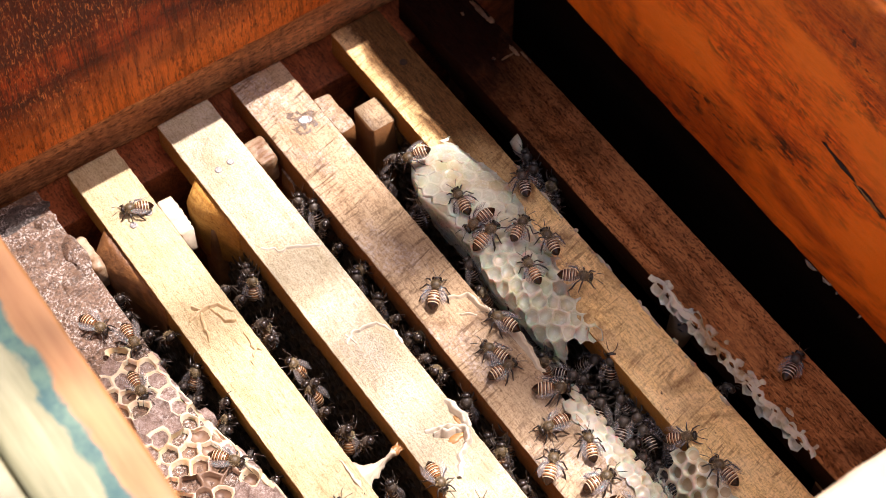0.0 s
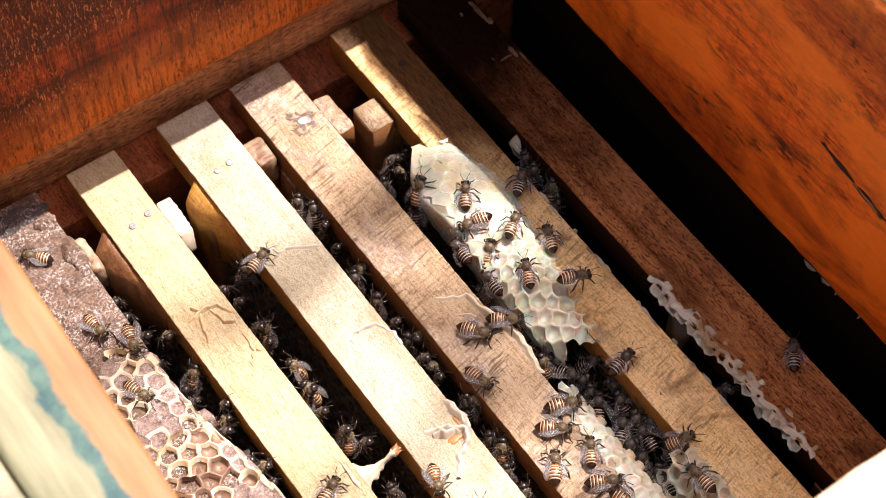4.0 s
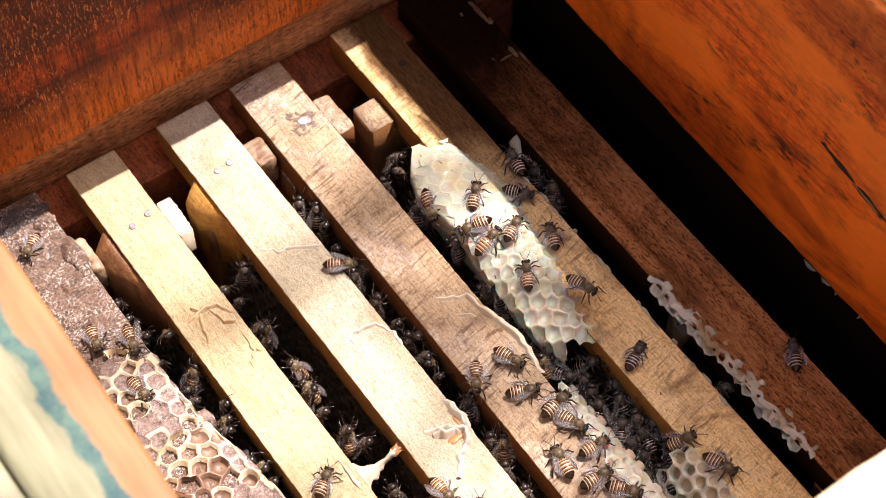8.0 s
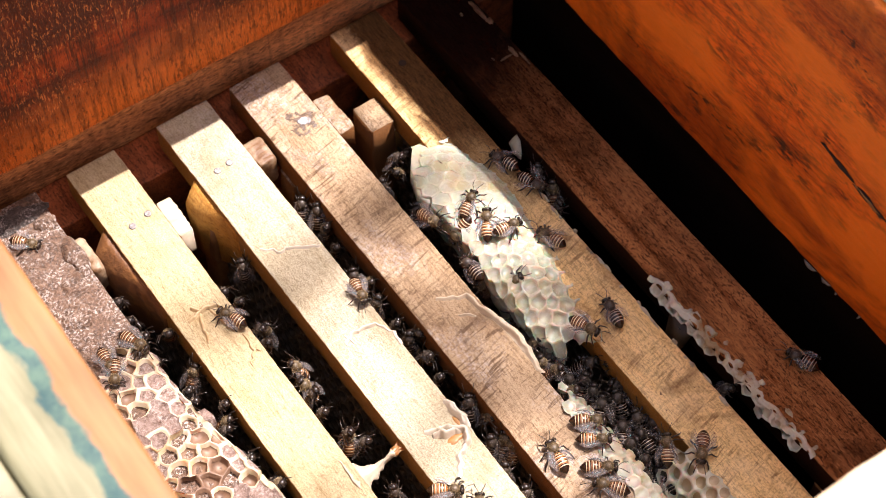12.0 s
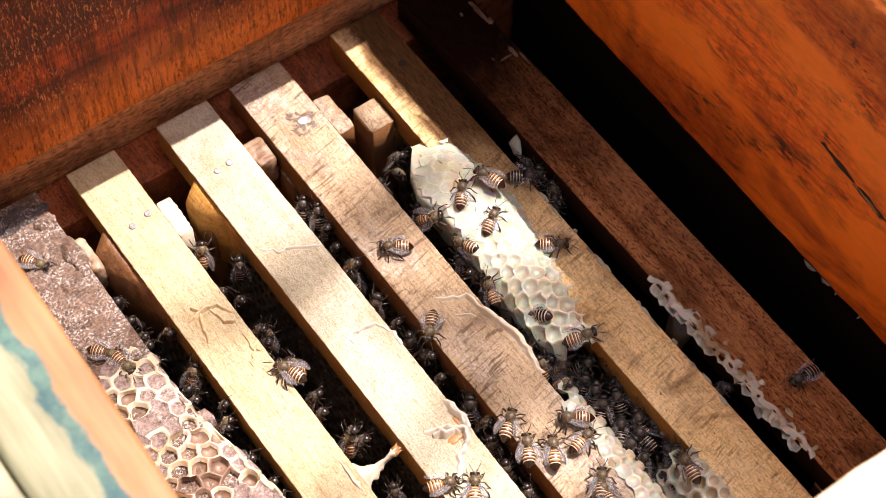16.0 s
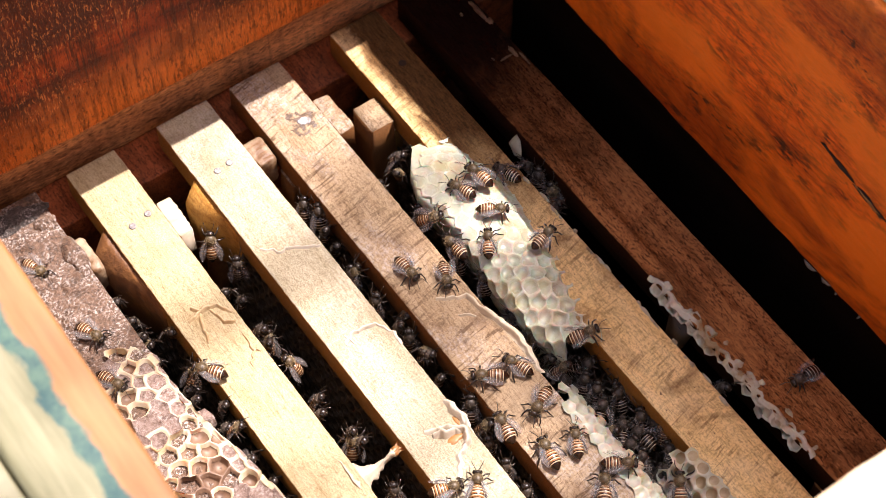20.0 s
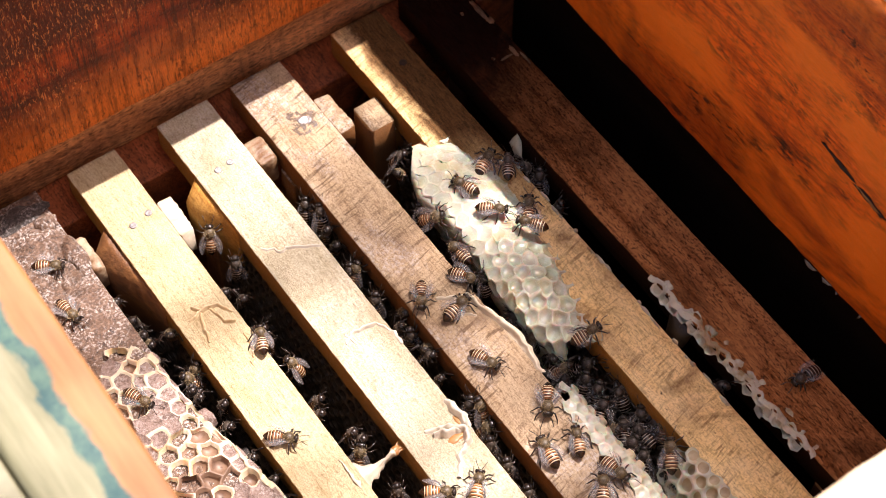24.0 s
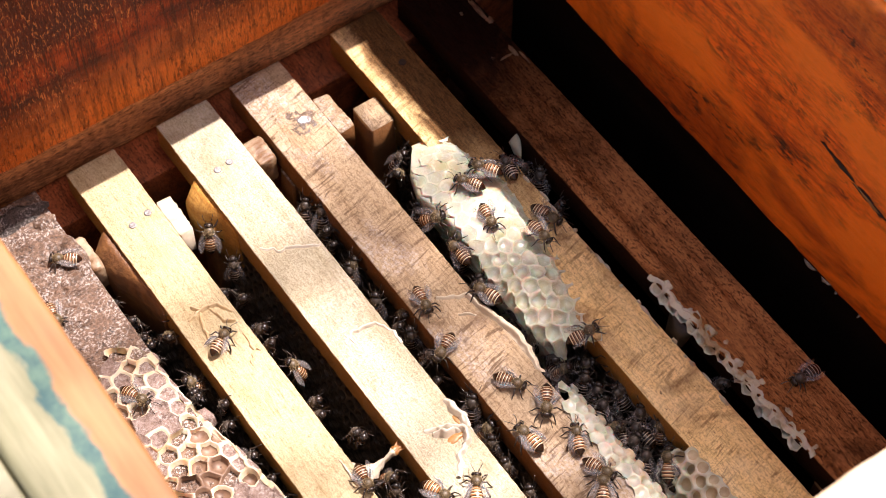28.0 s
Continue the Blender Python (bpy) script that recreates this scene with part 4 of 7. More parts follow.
    prof = [(r, 0.0), (r * 0.98, 0.00016), (r * 0.75, 0.00020), (0.0002, 0.00008)]
    rings = [[bm.verts.new(Vector((x / 1000 + rr * math.cos(2 * math.pi * s / 14), y / 1000 + rr * math.sin(2 * math.pi * s / 14), z + h)) - o) for s in range(14)] for rr, h in prof]
    for a, b in zip(rings, rings[1:]):
        for s in range(14):
            bm.faces.new((a[s], a[(s + 1) % 14], b[(s + 1) % 14], b[s]))
    bm.faces.new(rings[-1])
    part("nail_head", bm, material, fr, label)


STAIN = plain("metal_stain", (0.055, 0.038, 0.032), (0.20, 0.130, 0.090), 420, 0.5, 0.6, 0.0004)
_ragged = STAIN.node_tree.nodes.new("ShaderNodeTexNoise")
_ragged.inputs["Scale"].default_value, _ragged.inputs["Detail"].default_value = 520, 5
_cut = STAIN.node_tree.nodes.new("ShaderNodeValToRGB")
_cut.color_ramp.elements[0].position, _cut.color_ramp.elements[1].position = 0.42, 0.60
STAIN.node_tree.links.new(STAIN.node_tree.nodes.new("ShaderNodeNewGeometry").outputs["Position"], _ragged.inputs["Vector"])
STAIN.node_tree.links.new(_ragged.outputs["Fac"], _cut.inputs["Fac"])
STAIN.node_tree.links.new(_cut.outputs["Color"], STAIN.node_tree.nodes["Principled BSDF"].inputs["Alpha"])
for x, y in ((122.2, 352.5), (128.9, 354)):
    nail(frame_1, x, y)
for x, y in ((157.2, 355.6), (162.3, 356.2)):
    nail(frame_2, x, y)
nail(frame_3, 191.5, 357.0, 0.0012)
nail(frame_3, 193.6, 356.2, 0.0016)
nail(frame_4, 235, 358, 0.0014, material=CRACK, label="blackened nail head")
nail(frame_5, 262, 341, 0.0007, material=STAIN)
BLOT = plain("bright_solder", (0.40, 0.40, 0.42), (0.85, 0.84, 0.82), 700, 0.3, 0.8, 0.0005)


def smear(fr, x, y, rx, ry, h, material, label, name, seed):
    """A flat ragged crust on a bar."""
    o = in_frame(fr)
    bm = bmesh.new()
    rings = []
    for q, f in enumerate((1.0, 0.7, 0.35)):
        ring = []
        for s in range(22):
            a = 2 * math.pi * s / 22
            k = f * (1 + 0.45 * noise.noise(Vector((math.cos(a) * 1.6, math.sin(a) * 1.6, seed))) + 0.25 * noise.noise(Vector((math.cos(a) * 5, math.sin(a) * 5, seed))))
            hh = (0.0, 0.8, 1.0)[q] * h * (1 + 0.5 * noise.noise(Vector((a * 2, f * 4, seed))))
            ring.append(bm.verts.new(Vector((x / 1000 + rx / 1000 * k * math.cos(a), y / 1000 + ry / 1000 * k * math.sin(a), hh)) - o))
        rings.append(ring)
    for a, b in zip(rings, rings[1:]):
        for s in range(22):
            bm.faces.new((a[s], a[(s + 1) % 22], b[(s + 1) % 22], b[s]))
    bm.faces.new(rings[-1])
    part(name, bm, material, fr, label)


smear(frame_3, 191.8, 356.4, 5.0, 5.4, 0.00025, STAIN, "dark rust stain round the nails", "stain", 2.0)
smear(frame_3, 192.4, 356.8, 1.9, 1.5, 0.0008, BLOT, "shiny metal blot", "metal_blot", 3.0)
smear(frame_0, 90.5, 377.2, 10.5, 5.0, 0.0016, DARK_CRUST, "dark crust on the bar end", "crust", 4.0)
smear(frame_0, 92, 364, 9, 7, 0.0016, PROPOLIS, "grey wax crust", "crust", 5.0)
smear(frame_0, 98.5, 370, 4, 4, 0.0024, PROPOLIS, "grey wax crust", "crust", 11.0)
smear(frame_0, 85.5, 352, 5, 6, 0.0020, PROPOLIS, "grey wax crust", "crust", 12.0)
smear(frame_0, 95.5, 343, 5, 5, 0.0016, PROPOLIS, "grey wax crust", "crust", 13.0)
smear(frame_0, 90, 332, 6, 5, 0.0020, PROPOLIS, "grey wax crust", "crust", 14.0)
smear(frame_0, 101, 353, 4, 8, 0.0022, PROPOLIS, "wax lump by the spacer", "crust", 6.0)

smear(frame_2, 164.2, 225.6, 3.2, 1.5, 0.00030, AMBER_SIDE, "amber hollow in the fold of wax", "wax_hollow", 9.0)
smear(frame_2, 168.0, 230.5, 0.9, 2.2, 0.00030, AMBER_SIDE, "amber hollow in the fold of wax", "wax_hollow", 10.0)
fringe(frame_5)
stained_end(frame_5)
for k in range(4, 22):
    smear(frame_4, 241.0 + 0.5 * math.sin(k * 2.3), 322 - k * 6.3 + 2 * math.sin(k * 1.7), 0.55 + 0.25 * math.sin(k * 3.1), 1.6 + 0.9 * math.sin(k * 1.3), 0.0007, FRINGE_FLOOR, "pale crumb of wax on the bar's edge", "wax_crumb", 20.0 + k)

# ================= an unseen tree, added to shade the box ==============


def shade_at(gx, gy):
    """How thickly the added leaves stand over a place round the box, to set its shade: layers of leaf, thinning to the
    crown's ragged rim.
    """
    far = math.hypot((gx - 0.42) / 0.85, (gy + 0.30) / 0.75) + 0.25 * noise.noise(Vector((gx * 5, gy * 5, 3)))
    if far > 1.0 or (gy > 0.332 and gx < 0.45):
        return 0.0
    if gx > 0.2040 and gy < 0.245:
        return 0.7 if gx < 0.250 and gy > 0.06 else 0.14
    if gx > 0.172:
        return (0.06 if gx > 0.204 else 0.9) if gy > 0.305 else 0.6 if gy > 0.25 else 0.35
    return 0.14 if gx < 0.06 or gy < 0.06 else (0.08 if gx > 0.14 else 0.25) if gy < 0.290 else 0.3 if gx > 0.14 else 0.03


def shade_tree():
    rng = random.Random(12)
    leaf = plain("green_leaf", (0.03, 0.07, 0.015), (0.07, 0.13, 0.03), 60, 0.5, 0.3, 0.002, False)
    bark = plain("grey_bark", (0.06, 0.045, 0.035), (0.16, 0.13, 0.10), 30, 0.85, 0.8, 0.01)
    tree = thing("tree", "unseen leafy tree with grey bark, added to shade the hive", "tree", (2.3, 0.55, -0.45))
    trunk = [Vector(p) for p in ((0, 0, 0), (0.03, 0.02, 0.9), (-0.04, 0.03, 1.8), (-0.15, 0, 2.6), (-0.42, -0.03, 3.2))]
    part("trunk", tube(bmesh.new(), trunk, [0.11, 0.085, 0.07, 0.055, 0.035], 12), bark, tree)
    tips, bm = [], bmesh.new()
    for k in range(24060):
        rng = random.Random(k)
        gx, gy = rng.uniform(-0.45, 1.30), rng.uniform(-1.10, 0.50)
        # Extra leaves thicken the shade over one patch.
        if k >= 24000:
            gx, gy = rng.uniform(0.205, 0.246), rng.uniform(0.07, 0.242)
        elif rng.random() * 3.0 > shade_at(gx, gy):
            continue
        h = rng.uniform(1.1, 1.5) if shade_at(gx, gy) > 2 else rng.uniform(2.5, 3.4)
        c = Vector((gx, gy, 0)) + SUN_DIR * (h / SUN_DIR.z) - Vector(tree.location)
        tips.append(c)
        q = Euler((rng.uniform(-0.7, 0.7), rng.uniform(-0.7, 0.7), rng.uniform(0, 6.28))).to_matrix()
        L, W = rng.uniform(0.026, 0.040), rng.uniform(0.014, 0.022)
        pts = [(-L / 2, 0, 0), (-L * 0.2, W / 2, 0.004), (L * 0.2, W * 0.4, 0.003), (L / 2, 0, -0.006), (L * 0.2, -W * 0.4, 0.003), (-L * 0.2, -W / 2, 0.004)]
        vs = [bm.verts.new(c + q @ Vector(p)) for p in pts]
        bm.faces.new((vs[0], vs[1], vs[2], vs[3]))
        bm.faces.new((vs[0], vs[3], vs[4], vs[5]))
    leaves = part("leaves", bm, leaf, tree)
    # An added clump that shades one patch early on, then sways off it.
    rng, bm = random.Random(77), bmesh.new()
    for k in range(34):
        gx, gy = rng.uniform(0.186, 0.250), rng.uniform(0.160, 0.292)
        c = Vector((gx, gy, 0)) + SUN_DIR * (rng.uniform(2.0, 2.5) / SUN_DIR.z) - Vector(tree.location)
        q = Euler((rng.uniform(-0.5, 0.5), rng.uniform(-0.5, 0.5), rng.uniform(0, 6.28))).to_matrix()
        L, W = rng.uniform(0.028, 0.040), rng.uniform(0.016, 0.022)
        vs = [bm.verts.new(c + q @ Vector(p)) for p in ((-L / 2, 0, 0), (-L * 0.2, W / 2, 0.004), (L * 0.2, W * 0.4, 0.003), (L / 2, 0, -0.006), (L * 0.2, -W * 0.4, 0.003), (-L * 0.2, -W / 2, 0.004))]
        bm.faces.new((vs[0], vs[1], vs[2], vs[3]))
        bm.faces.new((vs[0], vs[3], vs[4], vs[5]))
        tube(bm, [c, c + Vector((0.06, 0.01, 0.03)), c + Vector((0.14, 0.03, 0.05))], 0.0012, 4)
    sprig = part("sprig", bm, leaf, tree)
    tagged(sprig, "added swaying sprig of green leaves that shades the box", kind="stuff")
    tagged(leaves, "many small green leaves added to shade the box", kind="stuff")
    rng, bm = random.Random(5), bmesh.new()
    for k in range(5200):
        d = Vector((rng.gauss(0, 1), rng.gauss(0, 1), rng.gauss(0, 1))).normalized() * rng.uniform(0.45, 1.0)
        c = Vector((0.25 + d.x * 0.85, 0.10 + d.y * 0.95, 2.95 + d.z * 0.70))
        w = c + Vector(tree.location)
        if w.x - w.z * SUN_DIR.x / SUN_DIR.z < 0.42 or noise.noise(c * 3.1) < -0.12:
            continue
        q = Euler((rng.uniform(-0.9, 0.9), rng.uniform(-0.9, 0.9), rng.uniform(0, 6.28))).to_matrix()
        L, W = rng.uniform(0.05, 0.085), rng.uniform(0.025, 0.042)
        vs = [bm.verts.new(c + q @ Vector(p)) for p in ((-L / 2, 0, 0), (0, W / 2, 0.006), (L / 2, 0, -0.008), (0, -W / 2, 0.006))]
        bm.faces.new((vs[0], vs[1], vs[2]))
        bm.faces.new((vs[0], vs[2], vs[3]))
    crown = part("crown", bm, leaf, tree)
    tagged(crown, "unseen ragged crown of green leaves", kind="stuff")
    bm = bmesh.new()
    for k in range(40):
        a = trunk[2 + k % 3]
        t = tips[k * (len(tips) // 41)]
        m = (a + t) / 2 + Vector((0, 0, 0.12))
        tube(bm, [a, m, t], [0.020, 0.010, 0.003], 6)
    part("limbs", bm, bark, tree)
    return leaves, sprig


shade_leaves, shade_sprig = shade_tree()

# ================= bees =================


def shiny(name, a, b, rough, scale=1500.0, **extra):
    return plain(name, a, b, scale, rough, 0.25, 0.0001, False, **extra)


CHITIN = shiny("dark_chitin", (0.006, 0.004, 0.003), (0.026, 0.015, 0.010), 0.30)
HAIR = shiny("bee_hair", (0.18, 0.125, 0.062), (0.42, 0.32, 0.18), 0.6)
HAIR_DARK = shiny("dark_bee_hair", (0.14, 0.11, 0.080), (0.34, 0.28, 0.21), 0.5)
EYE_MAT = shiny("bee_eye", (0.004, 0.003, 0.003), (0.010, 0.008, 0.007), 0.14)
FUZZ = shiny("thorax_fuzz", (0.022, 0.014, 0.007), (0.125, 0.088, 0.043), 0.5)
FUZZ_DARK = shiny("thorax_fuzz_dark", (0.012, 0.009, 0.007), (0.065, 0.048, 0.036), 0.45)
BAND_DARK = shiny("dark_band", (0.009, 0.004, 0.002), (0.028, 0.011, 0.005), 0.25)
BAND_PALE = shiny("pale_band", (0.44, 0.34, 0.22), (0.66, 0.54, 0.38), 0.5)
BAND_AMBER = shiny("amber_band", (0.19, 0.070, 0.020), (0.37, 0.155, 0.050), 0.30)
BAND_BROWN = shiny("brown_band", (0.085, 0.032, 0.011), (0.215, 0.086, 0.030), 0.30)
BAND_DIM = shiny("dim_band", (0.22, 0.18, 0.14), (0.42, 0.35, 0.28), 0.4)
BAND_GREY = shiny("grey_band", (0.32, 0.26, 0.20), (0.54, 0.46, 0.37), 0.5)


def wing_material():
    n = Nodes("wing_membrane")
    f = n.noise(n.local(), 900, 3, 0.6)
    n.b.inputs["Alpha"].default_value = 0.065
    n.b.inputs["IOR"].default_value = 1.6
    n.b.inputs["Thin Film Thickness"].default_value = 380
    return n.done(n.ramp(f, (0.3, (0.46, 0.40, 0.38)), (0.7, (0.80, 0.74, 0.74))), 0.16, f, 0.3, 0.0001)


WING = wing_material()
VEIN = shiny("wing_vein", (0.03, 0.018, 0.012), (0.07, 0.04, 0.025), 0.4)


def lathe(bm, prof, sides, squash=1.0, slots=None, bend=0.0):
    """Rings (x, radius) round the x axis; slots gives each band between rings its material."""
    rings = []
    for x, r in prof:
        drop = -bend * max(0.0, -x) ** 2
        rings.append([bm.verts.new((x, r * math.cos(2 * math.pi * s / sides), r * squash * math.sin(2 * math.pi * s / sides) + drop)) for s in range(sides)])
    for q, (a, b) in enumerate(zip(rings, rings[1:])):
        for s in range(sides):
            f = bm.faces.new((a[s], a[(s + 1) % sides], b[(s + 1) % sides], b[s]))
            f.material_index = slots[q] if slots else 0
    bm.faces.new(rings[0][::-1]).material_index = slots[0] if slots else 0
    bm.faces.new(rings[-1]).material_index = slots[-1] if slots else 0
    bmesh.ops.recalc_face_normals(bm, faces=bm.faces)
    return bm


MM = 0.001


def build_bee(label, base, pale, tip, fuzz, wing_spread, seed, size=1.08, stride=1.0):
    """A worker bee, head along +x, feet on z = 0: abdomen, thorax, head, four wings, six legs."""
    b = thing("honey_bee", label, "bee", group="bees of the colony")
    mm = MM * size
    hair = HAIR_DARK if fuzz == FUZZ_DARK else HAIR
    # abdomen: overlapping rings, each ending in a pale hair band
    prof, slots = [], []
    spans = [(-0.6, 0.6), (-1.0, 1.30), (-1.6, 1.72), (-2.4, 1.95), (-3.4, 2.02), (-4.4, 1.92), (-5.3, 1.62), (-6.1, 1.15), (-6.8, 0.45)]
    for q, ((xa, ra), (xb, rb)) in enumerate(zip(spans, spans[1:])):
        for f, s in ((0.0, 0), (0.46, 1), (0.72, 2 if q > 0 else 0)):
            x = xa + (xb - xa) * f
            r = ra + (rb - ra) * f + (0.05 if f > 0.3 else -0.04)
            prof.append((x * mm, r * mm))
            slots.append({0: 0, 1: 1, 2: 2}[s] if q < 6 else 1)
    prof.append((-7.05 * mm, 0.12 * mm))
    bm = lathe(bmesh.new(), prof, 16, 0.92, slots, 6.0)
    for v in bm.verts:
        v.co.z += 2.15 * mm
    part("abdomen", bm, [base, pale, tip], b, "striped abdomen")
    part("thorax", blob(bmesh.new(), (1.0 * mm, 0, 2.45 * mm), 1.85 * mm, 1.75 * mm, 1.55 * mm, 14, 110 if fuzz == FUZZ_DARK else 260, seed), [fuzz, hair], b, "hairy brown thorax")
    head = part("head", blob(bmesh.new(), (3.25 * mm, 0, 2.05 * mm), 0.82 * mm, 1.36 * mm, 1.15 * mm, 12, 30 if fuzz == FUZZ_DARK else 60, seed + 1), [CHITIN, hair], b)
    for s in (1, -1):
        part("compound_eye", blob(bmesh.new(), (3.35 * mm, s * 1.02 * mm, 2.2 * mm), 0.58 * mm, 0.48 * mm, 0.92 * mm, 10), EYE_MAT, head)
        pts = [Vector(p) * mm for p in ((4.1, s * 0.4, 2.3), (5.0, s * 1.0, 2.8), (5.5, s * 1.25, 2.7), (6.6, s * 1.6, 2.1), (7.1, s * 1.7, 1.8))]
        part("antenna", tube(bmesh.new(), pts, [0.09 * mm, 0.09 * mm, 0.12 * mm, 0.12 * mm, 0.09 * mm], 5), CHITIN, head)
    # wings: thin membranes with raised veins
    for s in (1, -1):
        for name, hx, length, width, extra, lift in (("forewing", 1.2, 7.4, 2.2, 0.0, 0.30), ("hindwing", 0.4, 5.6, 1.9, 7.0, 0.12)):
            bm = bmesh.new()
            a = radians(180 - s * (wing_spread + extra) * 1.0)
            ax = Vector((math.cos(a), math.sin(a) * 1.0, 0))
            side = Vector((-ax.y, ax.x, 0)) * -s
            root = Vector((hx, s * 1.05, 3.15))
            n = 9
            top, low = [], []
            for q in range(n + 1):
                t = q / n
                w = width * (0.12 + 0.88 * math.sin(math.pi * min(1.0, 0.08 + t * 0.80)) ** 0.8) * (1 - 0.55 * max(0, t - 0.8) / 0.2)
                c = root + ax * length * t + Vector((0, 0, lift * math.sin(t * 2.2)))
                top.append(bm.verts.new((c - side * 0.28 * w) * mm))
                low.append(bm.verts.new((c + side * 0.72 * w + Vector((0, 0, -0.15 * w))) * mm))
            for q in range(n):
                bm.faces.new((top[q], top[q + 1], low[q + 1], low[q]))
            ext = bmesh.ops.extrude_face_region(bm, geom=bm.faces[:])
            for v in ext["geom"]:
                if isinstance(v, bmesh.types.BMVert):
                    v.co.z -= 0.00002
            edge = [v.co.copy() for v in top]
            mid = [(u.co * 0.62 + l.co * 0.38) for u, l in zip(top, low)][:8]
            first = len(bm.faces)
            tube(bm, edge, 0.055 * mm, 5)
            tube(bm, mid, 0.035 * mm, 4)
            tube(bm, [mid[4], low[8].co.copy()], 0.028 * mm, 4)
            tube(bm, [mid[2], low[5].co.copy()], 0.028 * mm, 4)
            bm.faces.ensure_lookup_table()
            for f in bm.faces[first:]:
                f.material_index = 1
            part(name, bm, [WING, VEIN], b, "clear brownish wing")
    # legs: thigh, shin and foot from the hip
    for s in (1, -1):
        for hip, knee, heel, foot in (((1.9, 0.8, 1.6), (3.0, 2.2, 2.3), (3.9, 3.0, 0.8), (4.7, 3.2, 0.05)),
                                      ((1.0, 0.9, 1.5), (1.1, 2.8, 2.5), (0.9, 3.9, 0.8), (0.8, 4.8, 0.05)),
                                      ((0.2, 0.9, 1.5), (-1.5, 2.3, 2.7), (-3.0, 3.3, 1.0), (-4.2, 3.6, 0.05))):
            pts = [(Vector((p[0], s * p[1], p[2])) - Vector((hip[0], s * hip[1], hip[2]))) * mm * stride for p in (hip, knee, heel, foot)]
            leg = part("leg", tube(bmesh.new(), pts, [0.24 * mm, 0.27 * mm, 0.32 * mm if hip[0] < 0.5 else 0.21 * mm, 0.10 * mm], 6), CHITIN, b)
            leg.location = Vector((hip[0], s * hip[1], hip[2])) * mm
    return b


KINDS = {
    "A": ("worker bee with brown and cream striped abdomen, crawling", BAND_BROWN, BAND_DARK, BAND_PALE, FUZZ, 15, 1),
    "B": ("amber worker bee with dark-ringed abdomen, on the wax", BAND_AMBER, BAND_DARK, BAND_PALE, FUZZ, 10, 2),
    "C": ("greyish worker bee with wings half spread", BAND_DARK, BAND_DARK, BAND_GREY, FUZZ_DARK, 30, 3),
    # Darker recoloured bee: the gap's shade is put into its colours.
    "D": ("dark worker bee with faint grey stripes, between the combs", BAND_DARK, BAND_DARK, BAND_DIM, FUZZ_DARK, 12, 4, 1.10, 0.62),
    "E": ("golden worker bee with black-ringed abdomen on the bright bar", BAND_AMBER, BAND_DARK, BAND_PALE, FUZZ, 15, 5),
}
FIRST = {}
SIZE = random.Random(8)


def at(x, y, z, heading, up=0.0, lean=0.0):
    """A bee's pose: place in millimetres, heading from +x, head raised by up, its back leaning towards +x by lean (degrees)."""
    return pose(x / 1000, y / 1000, z / 1000) @ pose(0, 0, 0, 0, lean, 0) @ pose(0, 0, 0, 0, 0, heading) @ pose(0.0013, 0, 0, 0, -up, 0)


def crawl(kind, rows, still=False):
    """A bee that moves along the rows; its legs step as it goes."""
    bee = copy_thing(FIRST[kind], Matrix.Identity(4))
    bee.scale = (SIZE.uniform(0.93, 1.05),) * 3
    walk(bee, rows)
    if still:
        return
    legs = [o for o in bee.children if o.name.startswith("leg")]
    hips = [Vector(o.location) for o in legs]
    steps, phase = [(0.0, 0.0)], 0.0
    for (ta, ma), (tb, mb) in zip(rows, rows[1:]):
        way = (mb.translation - ma.translation).length * 1000 + abs(math.degrees(ma.to_quaternion().rotation_difference(mb.to_quaternion()).angle)) * 0.05
        n = max(1, min(int((tb - ta) / 0.25), int(way / 1.2)))
        for k in range(1, n + 1):
            phase += way / n * 1.3
            steps.append((ta + (tb - ta) * k / n, phase))
    for k, (leg, hip) in enumerate(zip(legs, hips)):
        turn = 1.0 if (k % 3 == 1) == (k < 3) else -1.0
        walk(leg, [(t, Matrix.Translation(hip) @ pose(0, 0, 0, 3 * math.cos(p), 0, 15 * turn * math.sin(p + 0.3 * k))) for t, p in steps] + ([(28.0, Matrix.Translation(hip))] if steps[-1][0] < 28 else []))


for kind, how in KINDS.items():
    FIRST[kind] = build_bee(*how)


def clear_patterns():
    """Takes away the unplaced first bee of each kind."""
    for b in FIRST.values():
        for o in (*b.children_recursive, b):
            bpy.data.objects.remove(o)


def motions():
    """Every bee, with its places in time, and the added leaves whose shade drifts."""
    walk(shade_leaves, [(0.0, pose(0.018, -0.034, 0)), (1.5, pose(0.016, -0.030, 0)), (3.0, pose(0.006, -0.012, 0)), (5.0, pose(0.001, 0, 0)), (8.0, pose(0, 0, 0)), (16.0, pose(0.004, -0.006, 0)), (20.0, pose(0, 0.006, 0)), (28.0, pose(0, 0.008, 0))])
    walk(shade_sprig, [(0.0, pose(0, 0, 0)), (1.4, pose(0.006, 0.004, 0)), (3.0, pose(0.045, 0.010, 0)), (5.2, pose(0.095, 0.012, 0)), (12.0, pose(0.105, 0, 0)), (20.0, pose(0.098, 0.010, 0)), (28.0, pose(0.104, 0.004, 0))])
